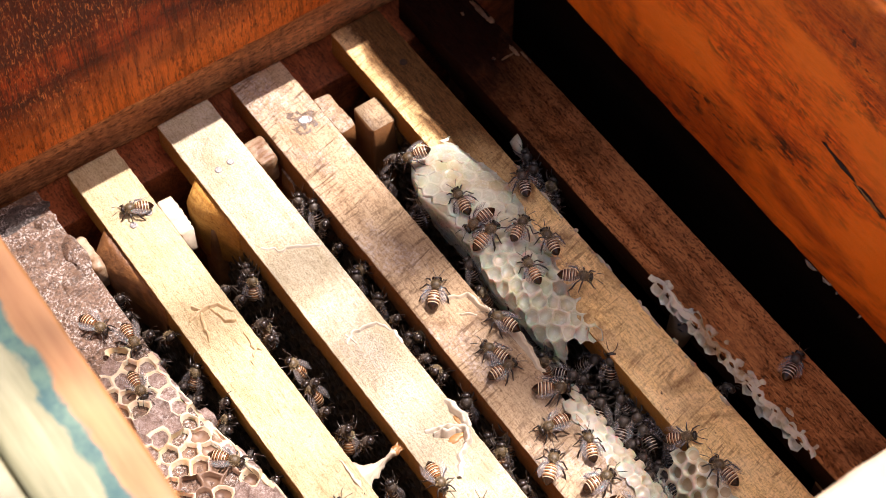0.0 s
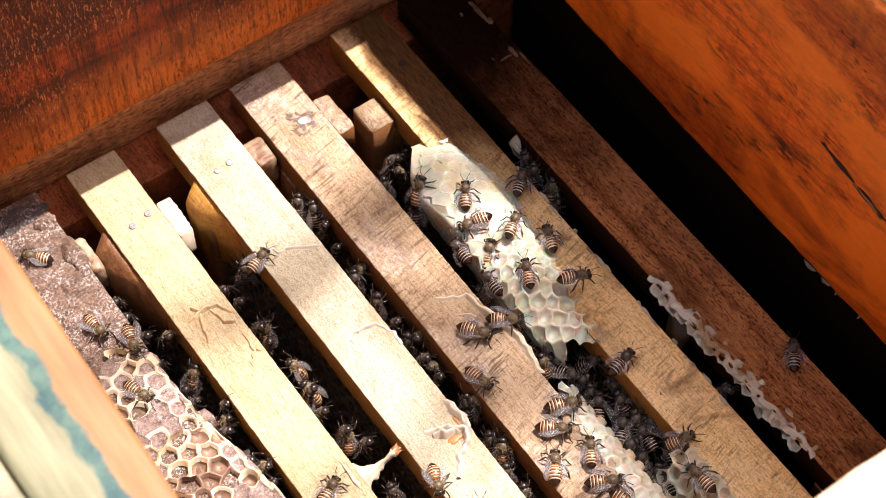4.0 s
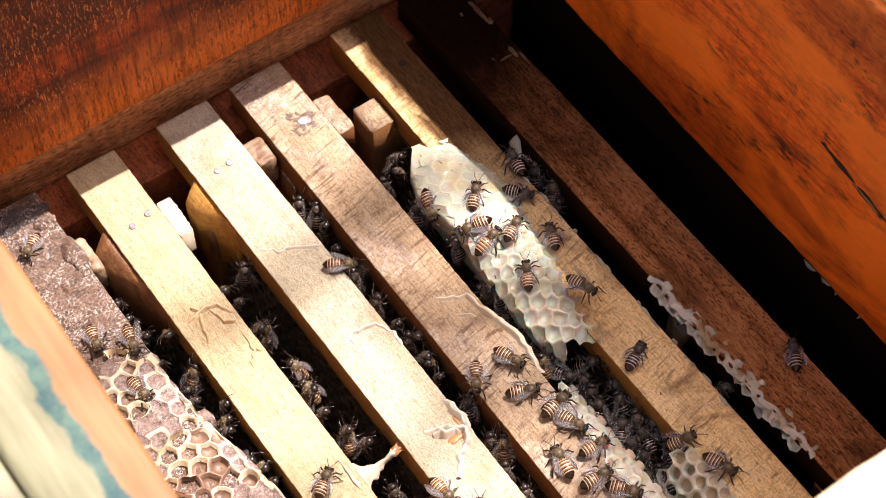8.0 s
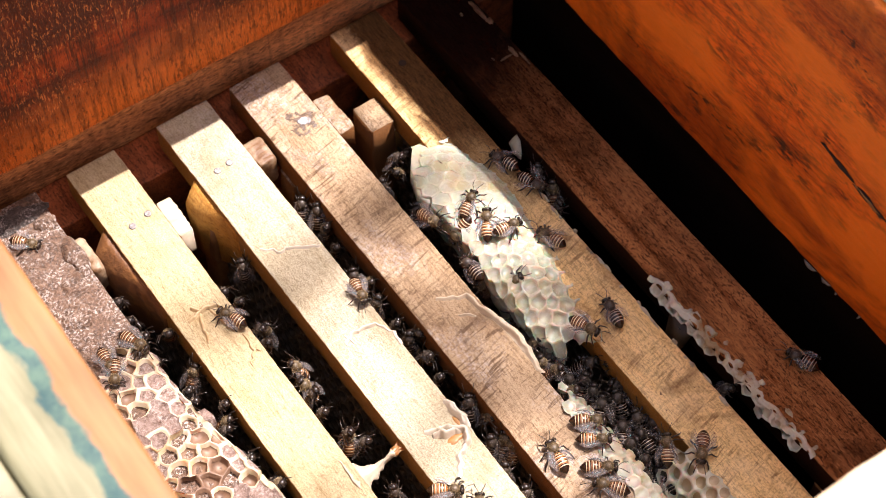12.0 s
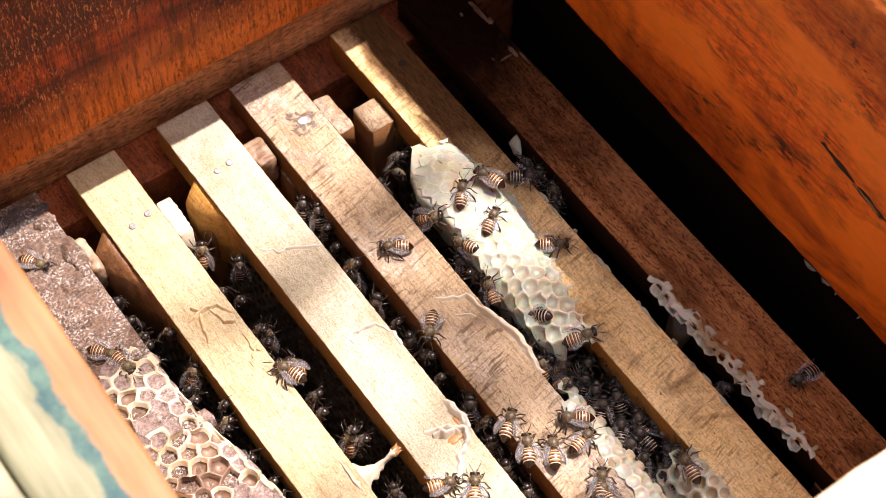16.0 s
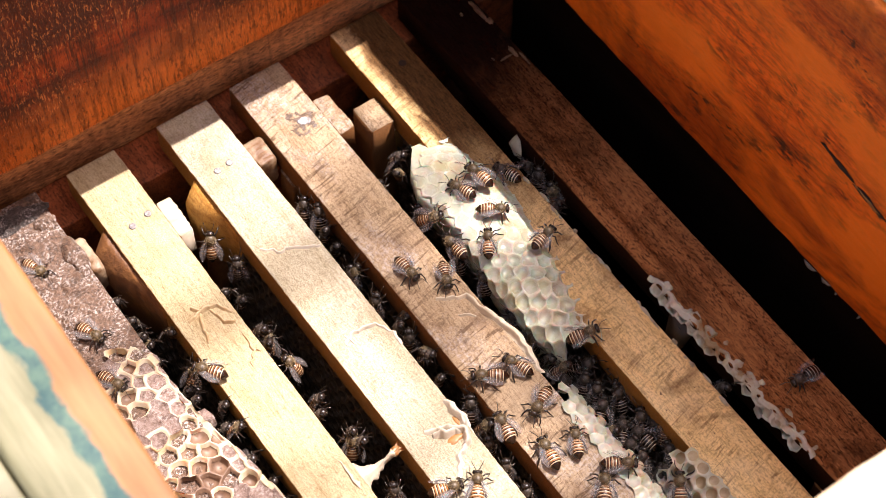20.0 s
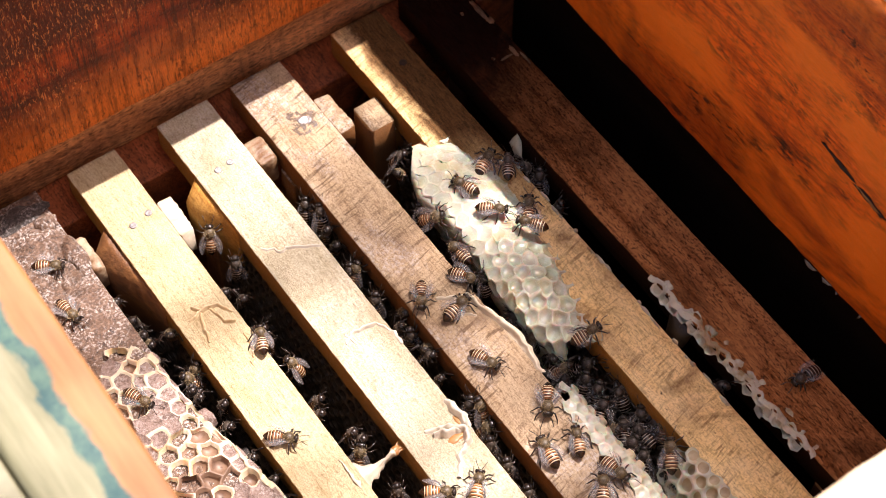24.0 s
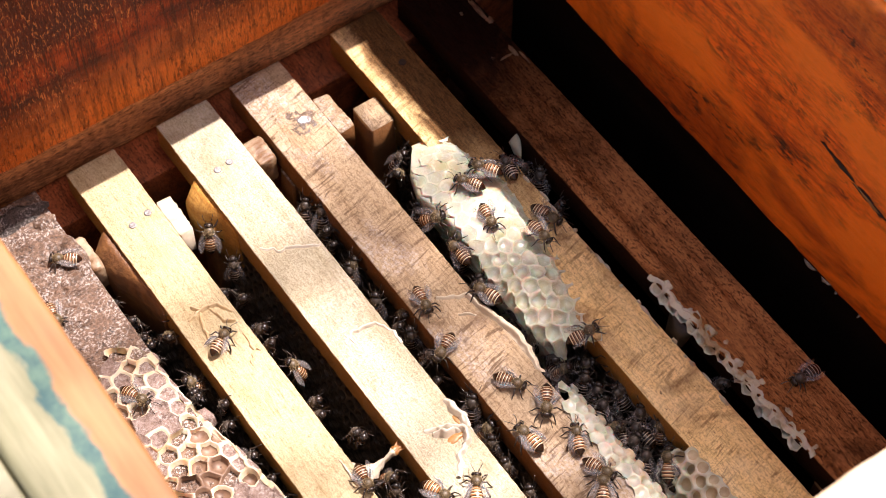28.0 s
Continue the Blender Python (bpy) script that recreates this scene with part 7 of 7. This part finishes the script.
    crawl('D', [(0, at(111.1, 246.6, -6.4, -60, 80)), (2.814, at(110.5, 246.7, -6.4, -73, 80)), (8.494, at(111.0, 246.9, -6.4, -58, 80)), (20.89, at(110.9, 247.0, -6.4, -55, 80)), (24.98, at(111.5, 247.5, -6.4, -54, 80)), (28, at(110.9, 247.9, -6.4, -57, 80))], True)
    crawl('D', [(0, at(105.7, 314.9, -7.3, -65, 68)), (2.112, at(105.4, 315.1, -7.3, -55, 68)), (23.12, at(104.2, 315.7, -7.3, -61, 68)), (24.64, at(104.0, 316.1, -7.3, -55, 68)), (25.69, at(103.5, 315.2, -7.3, -58, 68)), (28, at(103.9, 314.9, -7.3, -40, 68))], True)
    crawl('D', [(0, at(113.1, 278.8, -6.2, -45, 75)), (2.315, at(113.3, 278.4, -6.2, -51, 75)), (15.85, at(112.7, 278.4, -6.2, -68, 75)), (23.52, at(112.5, 278.1, -6.2, -59, 75)), (23.59, at(112.3, 278.7, -6.2, -69, 75)), (28, at(112.5, 278.4, -6.2, -70, 75))], True)
    crawl('D', [(0, at(137.6, 297.7, -7.2, -73, 58)), (2.18, at(136.7, 297.5, -7.2, -65, 58)), (21.35, at(137.1, 296.1, -7.2, -62, 58)), (21.76, at(137.1, 297.1, -7.2, -42, 58)), (24.12, at(136.6, 296.0, -7.2, -26, 58)), (28, at(137.0, 296.3, -7.2, -41, 58))], True)
    crawl('D', [(0, at(146.0, 321.1, -9.9, 64, 75)), (3.723, at(146.3, 322.8, -9.9, 66, 75)), (5.769, at(146.4, 322.1, -9.9, 59, 75)), (11.26, at(145.6, 323.0, -9.9, 73, 75)), (11.35, at(146.2, 323.6, -9.9, 72, 75)), (28, at(144.1, 325.7, -9.9, 60, 75))], True)
    crawl('D', [(0, at(137.3, 309.8, -7.7, -70, 68)), (7.882, at(136.8, 309.2, -7.7, -67, 68)), (12.09, at(137.0, 309.4, -7.7, -82, 68)), (13.06, at(137.2, 309.9, -7.7, -92, 68)), (18.66, at(137.9, 309.5, -7.7, -79, 68)), (28, at(138.3, 309.7, -7.7, -92, 68))], True)
    crawl('D', [(0, at(139.7, 269.2, -6.8, -54, 68)), (2.118, at(138.4, 268.3, -6.8, -38, 68)), (4.475, at(138.3, 267.9, -6.8, -25, 68)), (15.53, at(138.5, 265.4, -6.8, -9, 68)), (16.11, at(138.7, 265.3, -6.8, -23, 68)), (28, at(137.1, 263.4, -6.8, -35, 68))], True)
    crawl('D', [(0, at(136.9, 258.7, -7.2, -61, 68)), (3.467, at(136.7, 259.5, -7.2, -51, 68)), (4.562, at(137.1, 259.0, -7.2, -56, 68)), (19.98, at(136.0, 259.0, -7.2, -51, 68)), (24.43, at(135.3, 259.0, -7.2, -47, 68)), (28, at(135.3, 258.5, -7.2, -66, 68))], True)
    crawl('D', [(0, at(138.8, 249.4, -6.9, -43, 68)), (11.97, at(139.4, 248.4, -6.9, -58, 68)), (15.64, at(139.8, 247.4, -6.9, -57, 68)), (15.92, at(140.5, 248.1, -6.9, -61, 68)), (24.17, at(140.0, 247.5, -6.9, -70, 68)), (28, at(140.9, 246.8, -6.9, -86, 68))], True)
    crawl('D', [(0, at(142.3, 242.2, -7.3, -54, 68)), (16.03, at(142.0, 243.4, -7.3, -45, 68)), (16.29, at(141.3, 243.5, -7.3, -48, 68)), (18.11, at(141.3, 243.2, -7.3, -62, 68)), (22.53, at(141.1, 243.8, -7.3, -70, 68)), (28, at(141.8, 244.4, -7.3, -84, 68))], True)
    crawl('D', [(0, at(139.3, 226.4, -7.3, 84, 75)), (11.61, at(139.7, 224.7, -7.3, 77, 75)), (19.61, at(140.2, 225.2, -7.3, 65, 75)), (22.56, at(140.0, 224.5, -7.3, 73, 75)), (25.05, at(141.0, 224.4, -7.3, 61, 75)), (28, at(140.5, 224.4, -7.3, 49, 75))], True)
    crawl('D', [(0, at(137.4, 290.8, -7.6, -66, 80)), (2.867, at(137.0, 290.9, -7.6, -48, 80)), (4.831, at(137.0, 290.2, -7.6, -31, 80)), (8.34, at(136.8, 290.8, -7.6, -30, 80)), (23.93, at(136.7, 289.9, -7.6, -46, 80)), (28, at(137.2, 289.6, -7.6, -44, 80))], True)
    crawl('C', [(0, at(134.7, 315.7, -7.5, -102, 68)), (10.84, at(135.0, 315.5, -7.5, -89, 68)), (12.81, at(134.3, 315.3, -7.5, -91, 68)), (17.91, at(134.1, 315.6, -7.5, -92, 68)), (18.28, at(134.5, 314.8, -7.5, -99, 68)), (28, at(134.0, 314.8, -7.5, -106, 68))], True)
    crawl('D', [(0, at(174.7, 333.8, -9.3, 51, 58)), (4.955, at(175.0, 333.5, -9.3, 46, 58)), (5.393, at(174.4, 333.2, -9.3, 56, 58)), (9.957, at(175.1, 332.3, -9.3, 48, 58)), (24.36, at(176.1, 331.1, -9.3, 52, 58)), (28, at(176.0, 330.6, -9.3, 41, 58))], True)
    crawl('C', [(0, at(176.3, 318.4, -7.2, -67, 80)), (14.35, at(176.3, 316.8, -7.2, -67, 80)), (18.69, at(175.6, 316.2, -7.2, -71, 80)), (23.01, at(175.0, 316.0, -7.2, -85, 80)), (24.68, at(175.7, 315.8, -7.2, -88, 80)), (28, at(175.0, 315.6, -7.2, -103, 80))], True)
    crawl('D', [(0, at(175.6, 309.6, -9.8, -83, 75)), (6.088, at(175.5, 309.8, -9.8, -94, 75)), (6.293, at(175.0, 309.4, -9.8, -104, 75)), (15.07, at(175.3, 310.3, -9.8, -98, 75)), (21.16, at(175.5, 310.3, -9.8, -105, 75)), (28, at(174.7, 311.3, -9.8, -90, 75))], True)
    crawl('D', [(0, at(173.7, 296.8, -10.0, 57, 58)), (13.8, at(174.0, 298.3, -10.0, 72, 58)), (14.57, at(173.8, 298.0, -10.0, 73, 58)), (17.89, at(173.6, 298.9, -10.0, 61, 58)), (20.49, at(173.8, 299.8, -10.0, 58, 58)), (28, at(173.8, 300.6, -10.0, 66, 58))], True)
    crawl('D', [(0, at(173.9, 283.9, -6.4, 45, 75)), (5.225, at(174.4, 284.5, -6.4, 38, 75)), (9.755, at(174.2, 283.8, -6.4, 28, 75)), (18.67, at(174.3, 284.3, -6.4, 30, 75)), (22.89, at(174.0, 285.2, -6.4, 43, 75)), (28, at(173.8, 284.7, -6.4, 52, 75))], True)
    crawl('D', [(0, at(174.5, 273.7, -6.7, -68, 75)), (9.312, at(174.3, 272.1, -6.7, -55, 75)), (12.13, at(174.0, 272.3, -6.7, -50, 75)), (14.9, at(174.2, 272.6, -6.7, -54, 75)), (17.58, at(174.6, 271.8, -6.7, -42, 75)), (28, at(173.9, 270.7, -6.7, -40, 75))], True)
    crawl('D', [(0, at(174.6, 267.4, -8.4, 52, 80)), (5.342, at(174.9, 267.5, -8.4, 41, 80)), (14.09, at(175.8, 267.8, -8.4, 56, 80)), (16.03, at(175.2, 267.4, -8.4, 70, 80)), (17.28, at(175.4, 268.1, -8.4, 58, 80)), (28, at(176.4, 268.9, -8.4, 68, 80))], True)
    crawl('D', [(0, at(173.7, 256.5, -7.3, -85, 58)), (8.979, at(175.1, 257.4, -7.3, -85, 58)), (16.27, at(176.0, 256.8, -7.3, -79, 58)), (21.38, at(176.2, 257.3, -7.3, -62, 58)), (25.55, at(175.9, 256.8, -7.3, -67, 58)), (28, at(176.6, 256.7, -7.3, -47, 58))], True)
    crawl('C', [(0, at(175.1, 248.0, -8.2, -68, 75)), (6.817, at(174.4, 248.9, -8.2, -84, 75)), (17.7, at(174.6, 248.2, -8.2, -88, 75)), (23.61, at(174.2, 248.1, -8.2, -80, 75)), (25.37, at(173.2, 247.8, -8.2, -76, 75)), (28, at(172.8, 247.8, -8.2, -92, 75))], True)
    crawl('D', [(0, at(175.5, 236.5, -7.1, 57, 58)), (10.71, at(176.3, 236.3, -7.1, 58, 58)), (15.28, at(176.3, 235.3, -7.1, 51, 58)), (22.06, at(176.8, 235.4, -7.1, 54, 58)), (24.16, at(176.2, 235.2, -7.1, 48, 58)), (28, at(177.1, 234.9, -7.1, 39, 58))], True)
    crawl('D', [(0, at(174.0, 222.7, -8.3, 69, 75)), (3.355, at(175.0, 223.0, -8.3, 64, 75)), (16.42, at(174.2, 221.3, -8.3, 74, 75)), (16.69, at(174.1, 222.0, -8.3, 79, 75)), (21.23, at(173.8, 221.6, -8.3, 69, 75)), (28, at(174.8, 221.2, -8.3, 53, 75))], True)
    crawl('D', [(0, at(172.1, 210.7, -8.0, 53, 75)), (4.691, at(172.7, 210.8, -8.0, 59, 75)), (7.01, at(173.0, 211.8, -8.0, 60, 75)), (8.9, at(172.5, 211.2, -8.0, 50, 75)), (22.42, at(173.8, 212.3, -8.0, 63, 75)), (28, at(173.2, 212.4, -8.0, 76, 75))], True)
    crawl('D', [(0, at(173.4, 203.2, -10.0, 78, 68)), (10.31, at(173.5, 201.8, -10.0, 66, 68)), (17.4, at(174.1, 201.7, -10.0, 76, 68)), (20.27, at(173.9, 201.9, -10.0, 69, 68)), (22.92, at(173.8, 201.5, -10.0, 69, 68)), (28, at(174.3, 200.9, -10.0, 61, 68))], True)
    crawl('D', [(0, at(176.7, 327.0, -6.8, 84, 58)), (3.5, at(176.9, 326.9, -6.8, 76, 58)), (7.667, at(177.3, 325.9, -6.8, 65, 58)), (7.997, at(177.5, 325.9, -6.8, 59, 58)), (22.11, at(177.8, 324.7, -6.8, 68, 58)), (28, at(178.4, 323.9, -6.8, 56, 58))], True)
    crawl('D', [(0, at(210.6, 327.3, -6.7, -45, 58)), (4.301, at(210.6, 327.2, -6.7, -51, 58)), (6.43, at(211.5, 327.4, -6.7, -41, 58)), (9.009, at(212.1, 327.3, -6.7, -52, 58)), (24.42, at(213.1, 327.3, -6.7, -34, 58)), (28, at(213.0, 327.0, -6.7, -16, 58))], True)
    crawl('D', [(0, at(203.5, 323.7, -8.4, 66, 80)), (10.94, at(202.7, 323.3, -8.4, 65, 80)), (23.03, at(201.3, 322.8, -8.4, 55, 80)), (25.43, at(201.7, 322.6, -8.4, 43, 80)), (25.51, at(201.9, 322.9, -8.4, 51, 80)), (28, at(201.0, 322.4, -8.4, 62, 80))], True)
    crawl('D', [(0, at(206.1, 307.6, -7.7, 60, 58)), (2.046, at(205.8, 307.9, -7.7, 58, 58)), (21.04, at(205.6, 305.4, -7.7, 65, 58)), (24.8, at(205.8, 305.7, -7.7, 61, 58)), (25.61, at(205.7, 305.6, -7.7, 69, 58)), (28, at(205.7, 306.2, -7.7, 62, 58))], True)
    crawl('C', [(0, at(208.0, 256.7, -8.7, 120, 75)), (17.06, at(209.5, 256.5, -8.7, 109, 75)), (18.21, at(209.9, 257.3, -8.7, 107, 75)), (21.41, at(209.8, 256.4, -8.7, 126, 75)), (23.9, at(210.0, 256.7, -8.7, 110, 75)), (28, at(210.7, 256.6, -8.7, 94, 75))], True)
    crawl('C', [(0, at(208.2, 246.4, -11.2, 125, 40)), (3.77, at(207.6, 246.5, -11.2, 114, 40)), (9.05, at(207.0, 246.3, -11.2, 124, 40)), (10.91, at(207.1, 246.9, -11.2, 121, 40)), (17.17, at(206.6, 246.4, -11.2, 121, 40)), (28, at(206.2, 246.5, -11.2, 118, 40))], True)
    crawl('D', [(0, at(207.6, 236.9, -11.1, -52, 55)), (8.716, at(208.1, 235.8, -11.1, -47, 55)), (13.7, at(208.8, 236.0, -11.1, -66, 55)), (15.19, at(208.3, 236.0, -11.1, -82, 55)), (19.03, at(208.6, 235.7, -11.1, -94, 55)), (28, at(209.4, 234.6, -11.1, -109, 55))], True)
    crawl('D', [(0, at(209.6, 228.2, -12.4, -52, 10)), (2.853, at(210.2, 228.9, -12.4, -62, 10)), (11.92, at(208.5, 228.7, -12.4, -67, 10)), (12.02, at(209.1, 228.0, -12.4, -82, 10)), (15.32, at(208.4, 228.4, -12.4, -89, 10)), (28, at(207.7, 229.1, -12.4, -87, 10))], True)
    crawl('D', [(0, at(211.6, 217.5, -11.6, 63, 55)), (5.461, at(212.0, 218.6, -11.6, 58, 55)), (7.663, at(212.1, 218.4, -11.6, 50, 55)), (23.73, at(214.6, 218.0, -11.6, 40, 55)), (24.98, at(214.2, 217.9, -11.6, 25, 55)), (28, at(213.9, 217.4, -11.6, 37, 55))], True)
    crawl('C', [(0, at(210.5, 212.3, -11.4, 38, 25)), (4.508, at(211.0, 213.0, -11.4, 54, 25)), (4.762, at(210.4, 212.8, -11.4, 55, 25)), (9.081, at(210.2, 212.2, -11.4, 42, 25)), (11.21, at(211.0, 212.0, -11.4, 43, 25)), (28, at(210.9, 211.4, -11.4, 32, 25))], True)
    crawl('C', [(0, at(217.9, 210.1, -11.8, 90, 40)), (12.61, at(217.7, 211.4, -11.8, 78, 40)), (14.83, at(218.3, 212.2, -11.8, 66, 40)), (14.92, at(217.6, 211.6, -11.8, 76, 40)), (21.99, at(219.1, 212.5, -11.8, 79, 40)), (28, at(218.7, 212.4, -11.8, 97, 40))], True)
    crawl('C', [(0, at(217.2, 201.4, -10.7, 78, 40)), (4.221, at(217.1, 201.2, -10.7, 74, 40)), (14.61, at(218.0, 201.5, -10.7, 79, 40)), (18.45, at(218.5, 200.6, -10.7, 75, 40)), (20.38, at(219.0, 201.3, -10.7, 63, 40)), (28, at(219.2, 202.0, -10.7, 48, 40))], True)
    crawl('C', [(0, at(216.0, 195.3, -11.2, 82, 10)), (7.311, at(216.3, 195.4, -11.2, 88, 10)), (7.967, at(215.5, 194.9, -11.2, 83, 10)), (19.49, at(215.5, 196.1, -11.2, 100, 10)), (25.89, at(215.6, 196.9, -11.2, 96, 10)), (28, at(215.6, 197.2, -11.2, 100, 10))], True)
    crawl('D', [(0, at(211.9, 202.3, -11.8, 40, 10)), (7.152, at(211.6, 202.0, -11.8, 47, 10)), (12.35, at(211.3, 201.1, -11.8, 51, 10)), (15.17, at(211.3, 201.9, -11.8, 48, 10)), (23.21, at(211.7, 201.2, -11.8, 52, 10)), (28, at(211.2, 200.9, -11.8, 66, 10))], True)
    crawl('D', [(0, at(209.4, 195.4, -10.5, -30, 40)), (2.682, at(209.4, 195.8, -10.5, -18, 40)), (9.532, at(210.5, 195.8, -10.5, -19, 40)), (12.67, at(209.8, 195.8, -10.5, -5, 40)), (19.6, at(209.8, 195.6, -10.5, 8, 40)), (28, at(211.1, 195.7, -10.5, 11, 40))], True)
    crawl('D', [(0, at(209.6, 188.9, -11.6, 51, 25)), (6.408, at(210.3, 189.6, -11.6, 46, 25)), (8.58, at(210.6, 189.5, -11.6, 31, 25)), (11.33, at(210.1, 188.6, -11.6, 33, 25)), (21.98, at(210.3, 189.8, -11.6, 46, 25)), (28, at(211.1, 189.0, -11.6, 49, 25))], True)
    crawl('D', [(0, at(212.3, 184.7, -12.3, 47, 55)), (7.424, at(212.0, 183.9, -12.3, 46, 55)), (9.745, at(212.2, 184.1, -12.3, 54, 55)), (17.46, at(211.8, 182.9, -12.3, 44, 55)), (23.16, at(211.8, 183.3, -12.3, 47, 55)), (28, at(211.7, 183.0, -12.3, 33, 55))], True)
    crawl('D', [(0, at(212.7, 179.1, -11.4, 85, 10)), (5.189, at(213.4, 180.0, -11.4, 72, 10)), (14.76, at(213.4, 180.5, -11.4, 88, 10)), (16.88, at(213.9, 180.4, -11.4, 99, 10)), (23.6, at(214.3, 180.8, -11.4, 87, 10)), (28, at(213.9, 181.2, -11.4, 72, 10))], True)
    crawl('D', [(0, at(219.6, 187.7, -11.4, 73, 25)), (7.926, at(219.1, 187.3, -11.4, 77, 25)), (9.847, at(218.5, 186.7, -11.4, 83, 25)), (20.11, at(219.1, 186.3, -11.4, 75, 25)), (23.12, at(218.9, 185.9, -11.4, 86, 25)), (28, at(219.5, 185.2, -11.4, 97, 25))], True)
    crawl('D', [(0, at(222.7, 222.7, -10.8, 141, 55)), (6.218, at(222.7, 221.7, -10.8, 159, 55)), (11.46, at(223.1, 222.1, -10.8, 159, 55)), (14.95, at(223.4, 221.8, -10.8, 143, 55)), (20.03, at(223.7, 221.1, -10.8, 130, 55)), (28, at(223.5, 221.0, -10.8, 109, 55))], True)
    crawl('D', [(0, at(219.5, 227.0, -11.5, -36, 40)), (4.584, at(219.1, 227.1, -11.5, -38, 40)), (10.13, at(218.1, 227.1, -11.5, -38, 40)), (16, at(217.3, 227.6, -11.5, -25, 40)), (19.58, at(217.1, 227.4, -11.5, -28, 40)), (28, at(216.5, 227.3, -11.5, -44, 40))], True)
    crawl('D', [(0, at(216.3, 241.2, -11.2, 1, 55)), (12.15, at(215.4, 239.8, -11.2, 8, 55)), (15.41, at(216.0, 240.2, -11.2, 1, 55)), (20.34, at(215.8, 239.4, -11.2, -15, 55)), (24.17, at(216.1, 238.9, -11.2, -14, 55)), (28, at(215.8, 238.7, -11.2, -9, 55))], True)
    crawl('D', [(0, at(206.9, 182.3, -11.0, 64, 25)), (4.86, at(206.6, 182.4, -11.0, 70, 25)), (5.98, at(206.7, 182.7, -11.0, 64, 25)), (15.25, at(206.1, 182.6, -11.0, 74, 25)), (17.97, at(205.9, 182.2, -11.0, 86, 25)), (28, at(205.6, 181.7, -11.0, 95, 25))], True)
    crawl('D', [(0, at(212.5, 223.3, -11.7, -19, 55)), (7.927, at(212.9, 223.1, -11.7, -3, 55)), (8.201, at(212.9, 223.4, -11.7, 11, 55)), (10.24, at(212.1, 222.8, -11.7, 26, 55)), (10.34, at(212.9, 223.1, -11.7, 37, 55)), (28, at(213.5, 223.4, -11.7, 40, 55))], True)
    crawl('D', [(0, at(219.9, 216.3, -12.2, 129, 40)), (8.179, at(220.5, 215.3, -12.2, 141, 40)), (11.31, at(220.5, 214.7, -12.2, 122, 40)), (15.06, at(219.9, 215.0, -12.2, 127, 40)), (16.06, at(221.0, 214.7, -12.2, 117, 40)), (28, at(220.7, 213.0, -12.2, 131, 40))], True)
    crawl('D', [(0, at(222.4, 196.8, -11.2, 98, 10)), (4.802, at(221.6, 196.5, -11.2, 115, 10)), (8.929, at(222.4, 196.0, -11.2, 131, 10)), (10.08, at(222.5, 195.9, -11.2, 130, 10)), (12.27, at(222.6, 196.3, -11.2, 124, 10)), (28, at(222.4, 195.2, -11.2, 110, 10))], True)
    crawl('C', [(0, at(202.4, 187.0, -7.0, 37, 25)), (2.784, at(203.4, 186.8, -11.5, 40, 25)), (6.1, at(203.2, 187.1, -11.5, 35, 25)), (9.868, at(203.6, 186.5, -11.5, 36, 25)), (14.44, at(203.6, 186.7, -11.5, 45, 25)), (28, at(203.7, 185.5, -11.5, 51, 25))], True)
    crawl('C', [(0, at(249.7, 219.7, -8.6, -59, 80)), (4.318, at(250.6, 219.5, -8.6, -65, 80)), (7.85, at(249.9, 219.8, -8.6, -81, 80)), (11.75, at(250.9, 219.8, -8.6, -86, 80)), (16.12, at(250.8, 219.9, -8.6, -84, 80)), (28, at(251.9, 219.8, -8.6, -101, 80))], True)
    crawl('D', [(0, at(247.1, 192.7, -9.4, -90, 58)), (5.027, at(246.8, 192.7, -9.4, -89, 58)), (6.036, at(246.9, 193.3, -9.4, -86, 58)), (10.79, at(247.2, 192.9, -9.4, -66, 58)), (25.99, at(246.5, 194.8, -9.4, -82, 58)), (28, at(247.1, 195.0, -9.4, -75, 58))], True)
    crawl('D', [(0, at(247.8, 297.9, -7.7, 49, 68)), (9.416, at(248.0, 296.9, -7.7, 57, 68)), (11.74, at(248.7, 296.5, -7.7, 49, 68)), (15.52, at(248.7, 295.6, -7.7, 59, 68)), (21.24, at(248.1, 294.9, -7.7, 49, 68)), (28, at(248.3, 294.5, -7.7, 53, 68))], True)
    crawl('D', [(0, at(246.5, 281.3, -9.3, -15, 80)), (11.38, at(247.2, 281.0, -9.3, -5, 80)), (13.17, at(246.9, 280.2, -9.3, 0, 80)), (15.45, at(247.2, 280.8, -9.3, -18, 80)), (16.44, at(246.8, 281.0, -9.3, -11, 80)), (28, at(247.4, 279.9, -9.3, -15, 80))], True)
    clear_patterns()


motions()
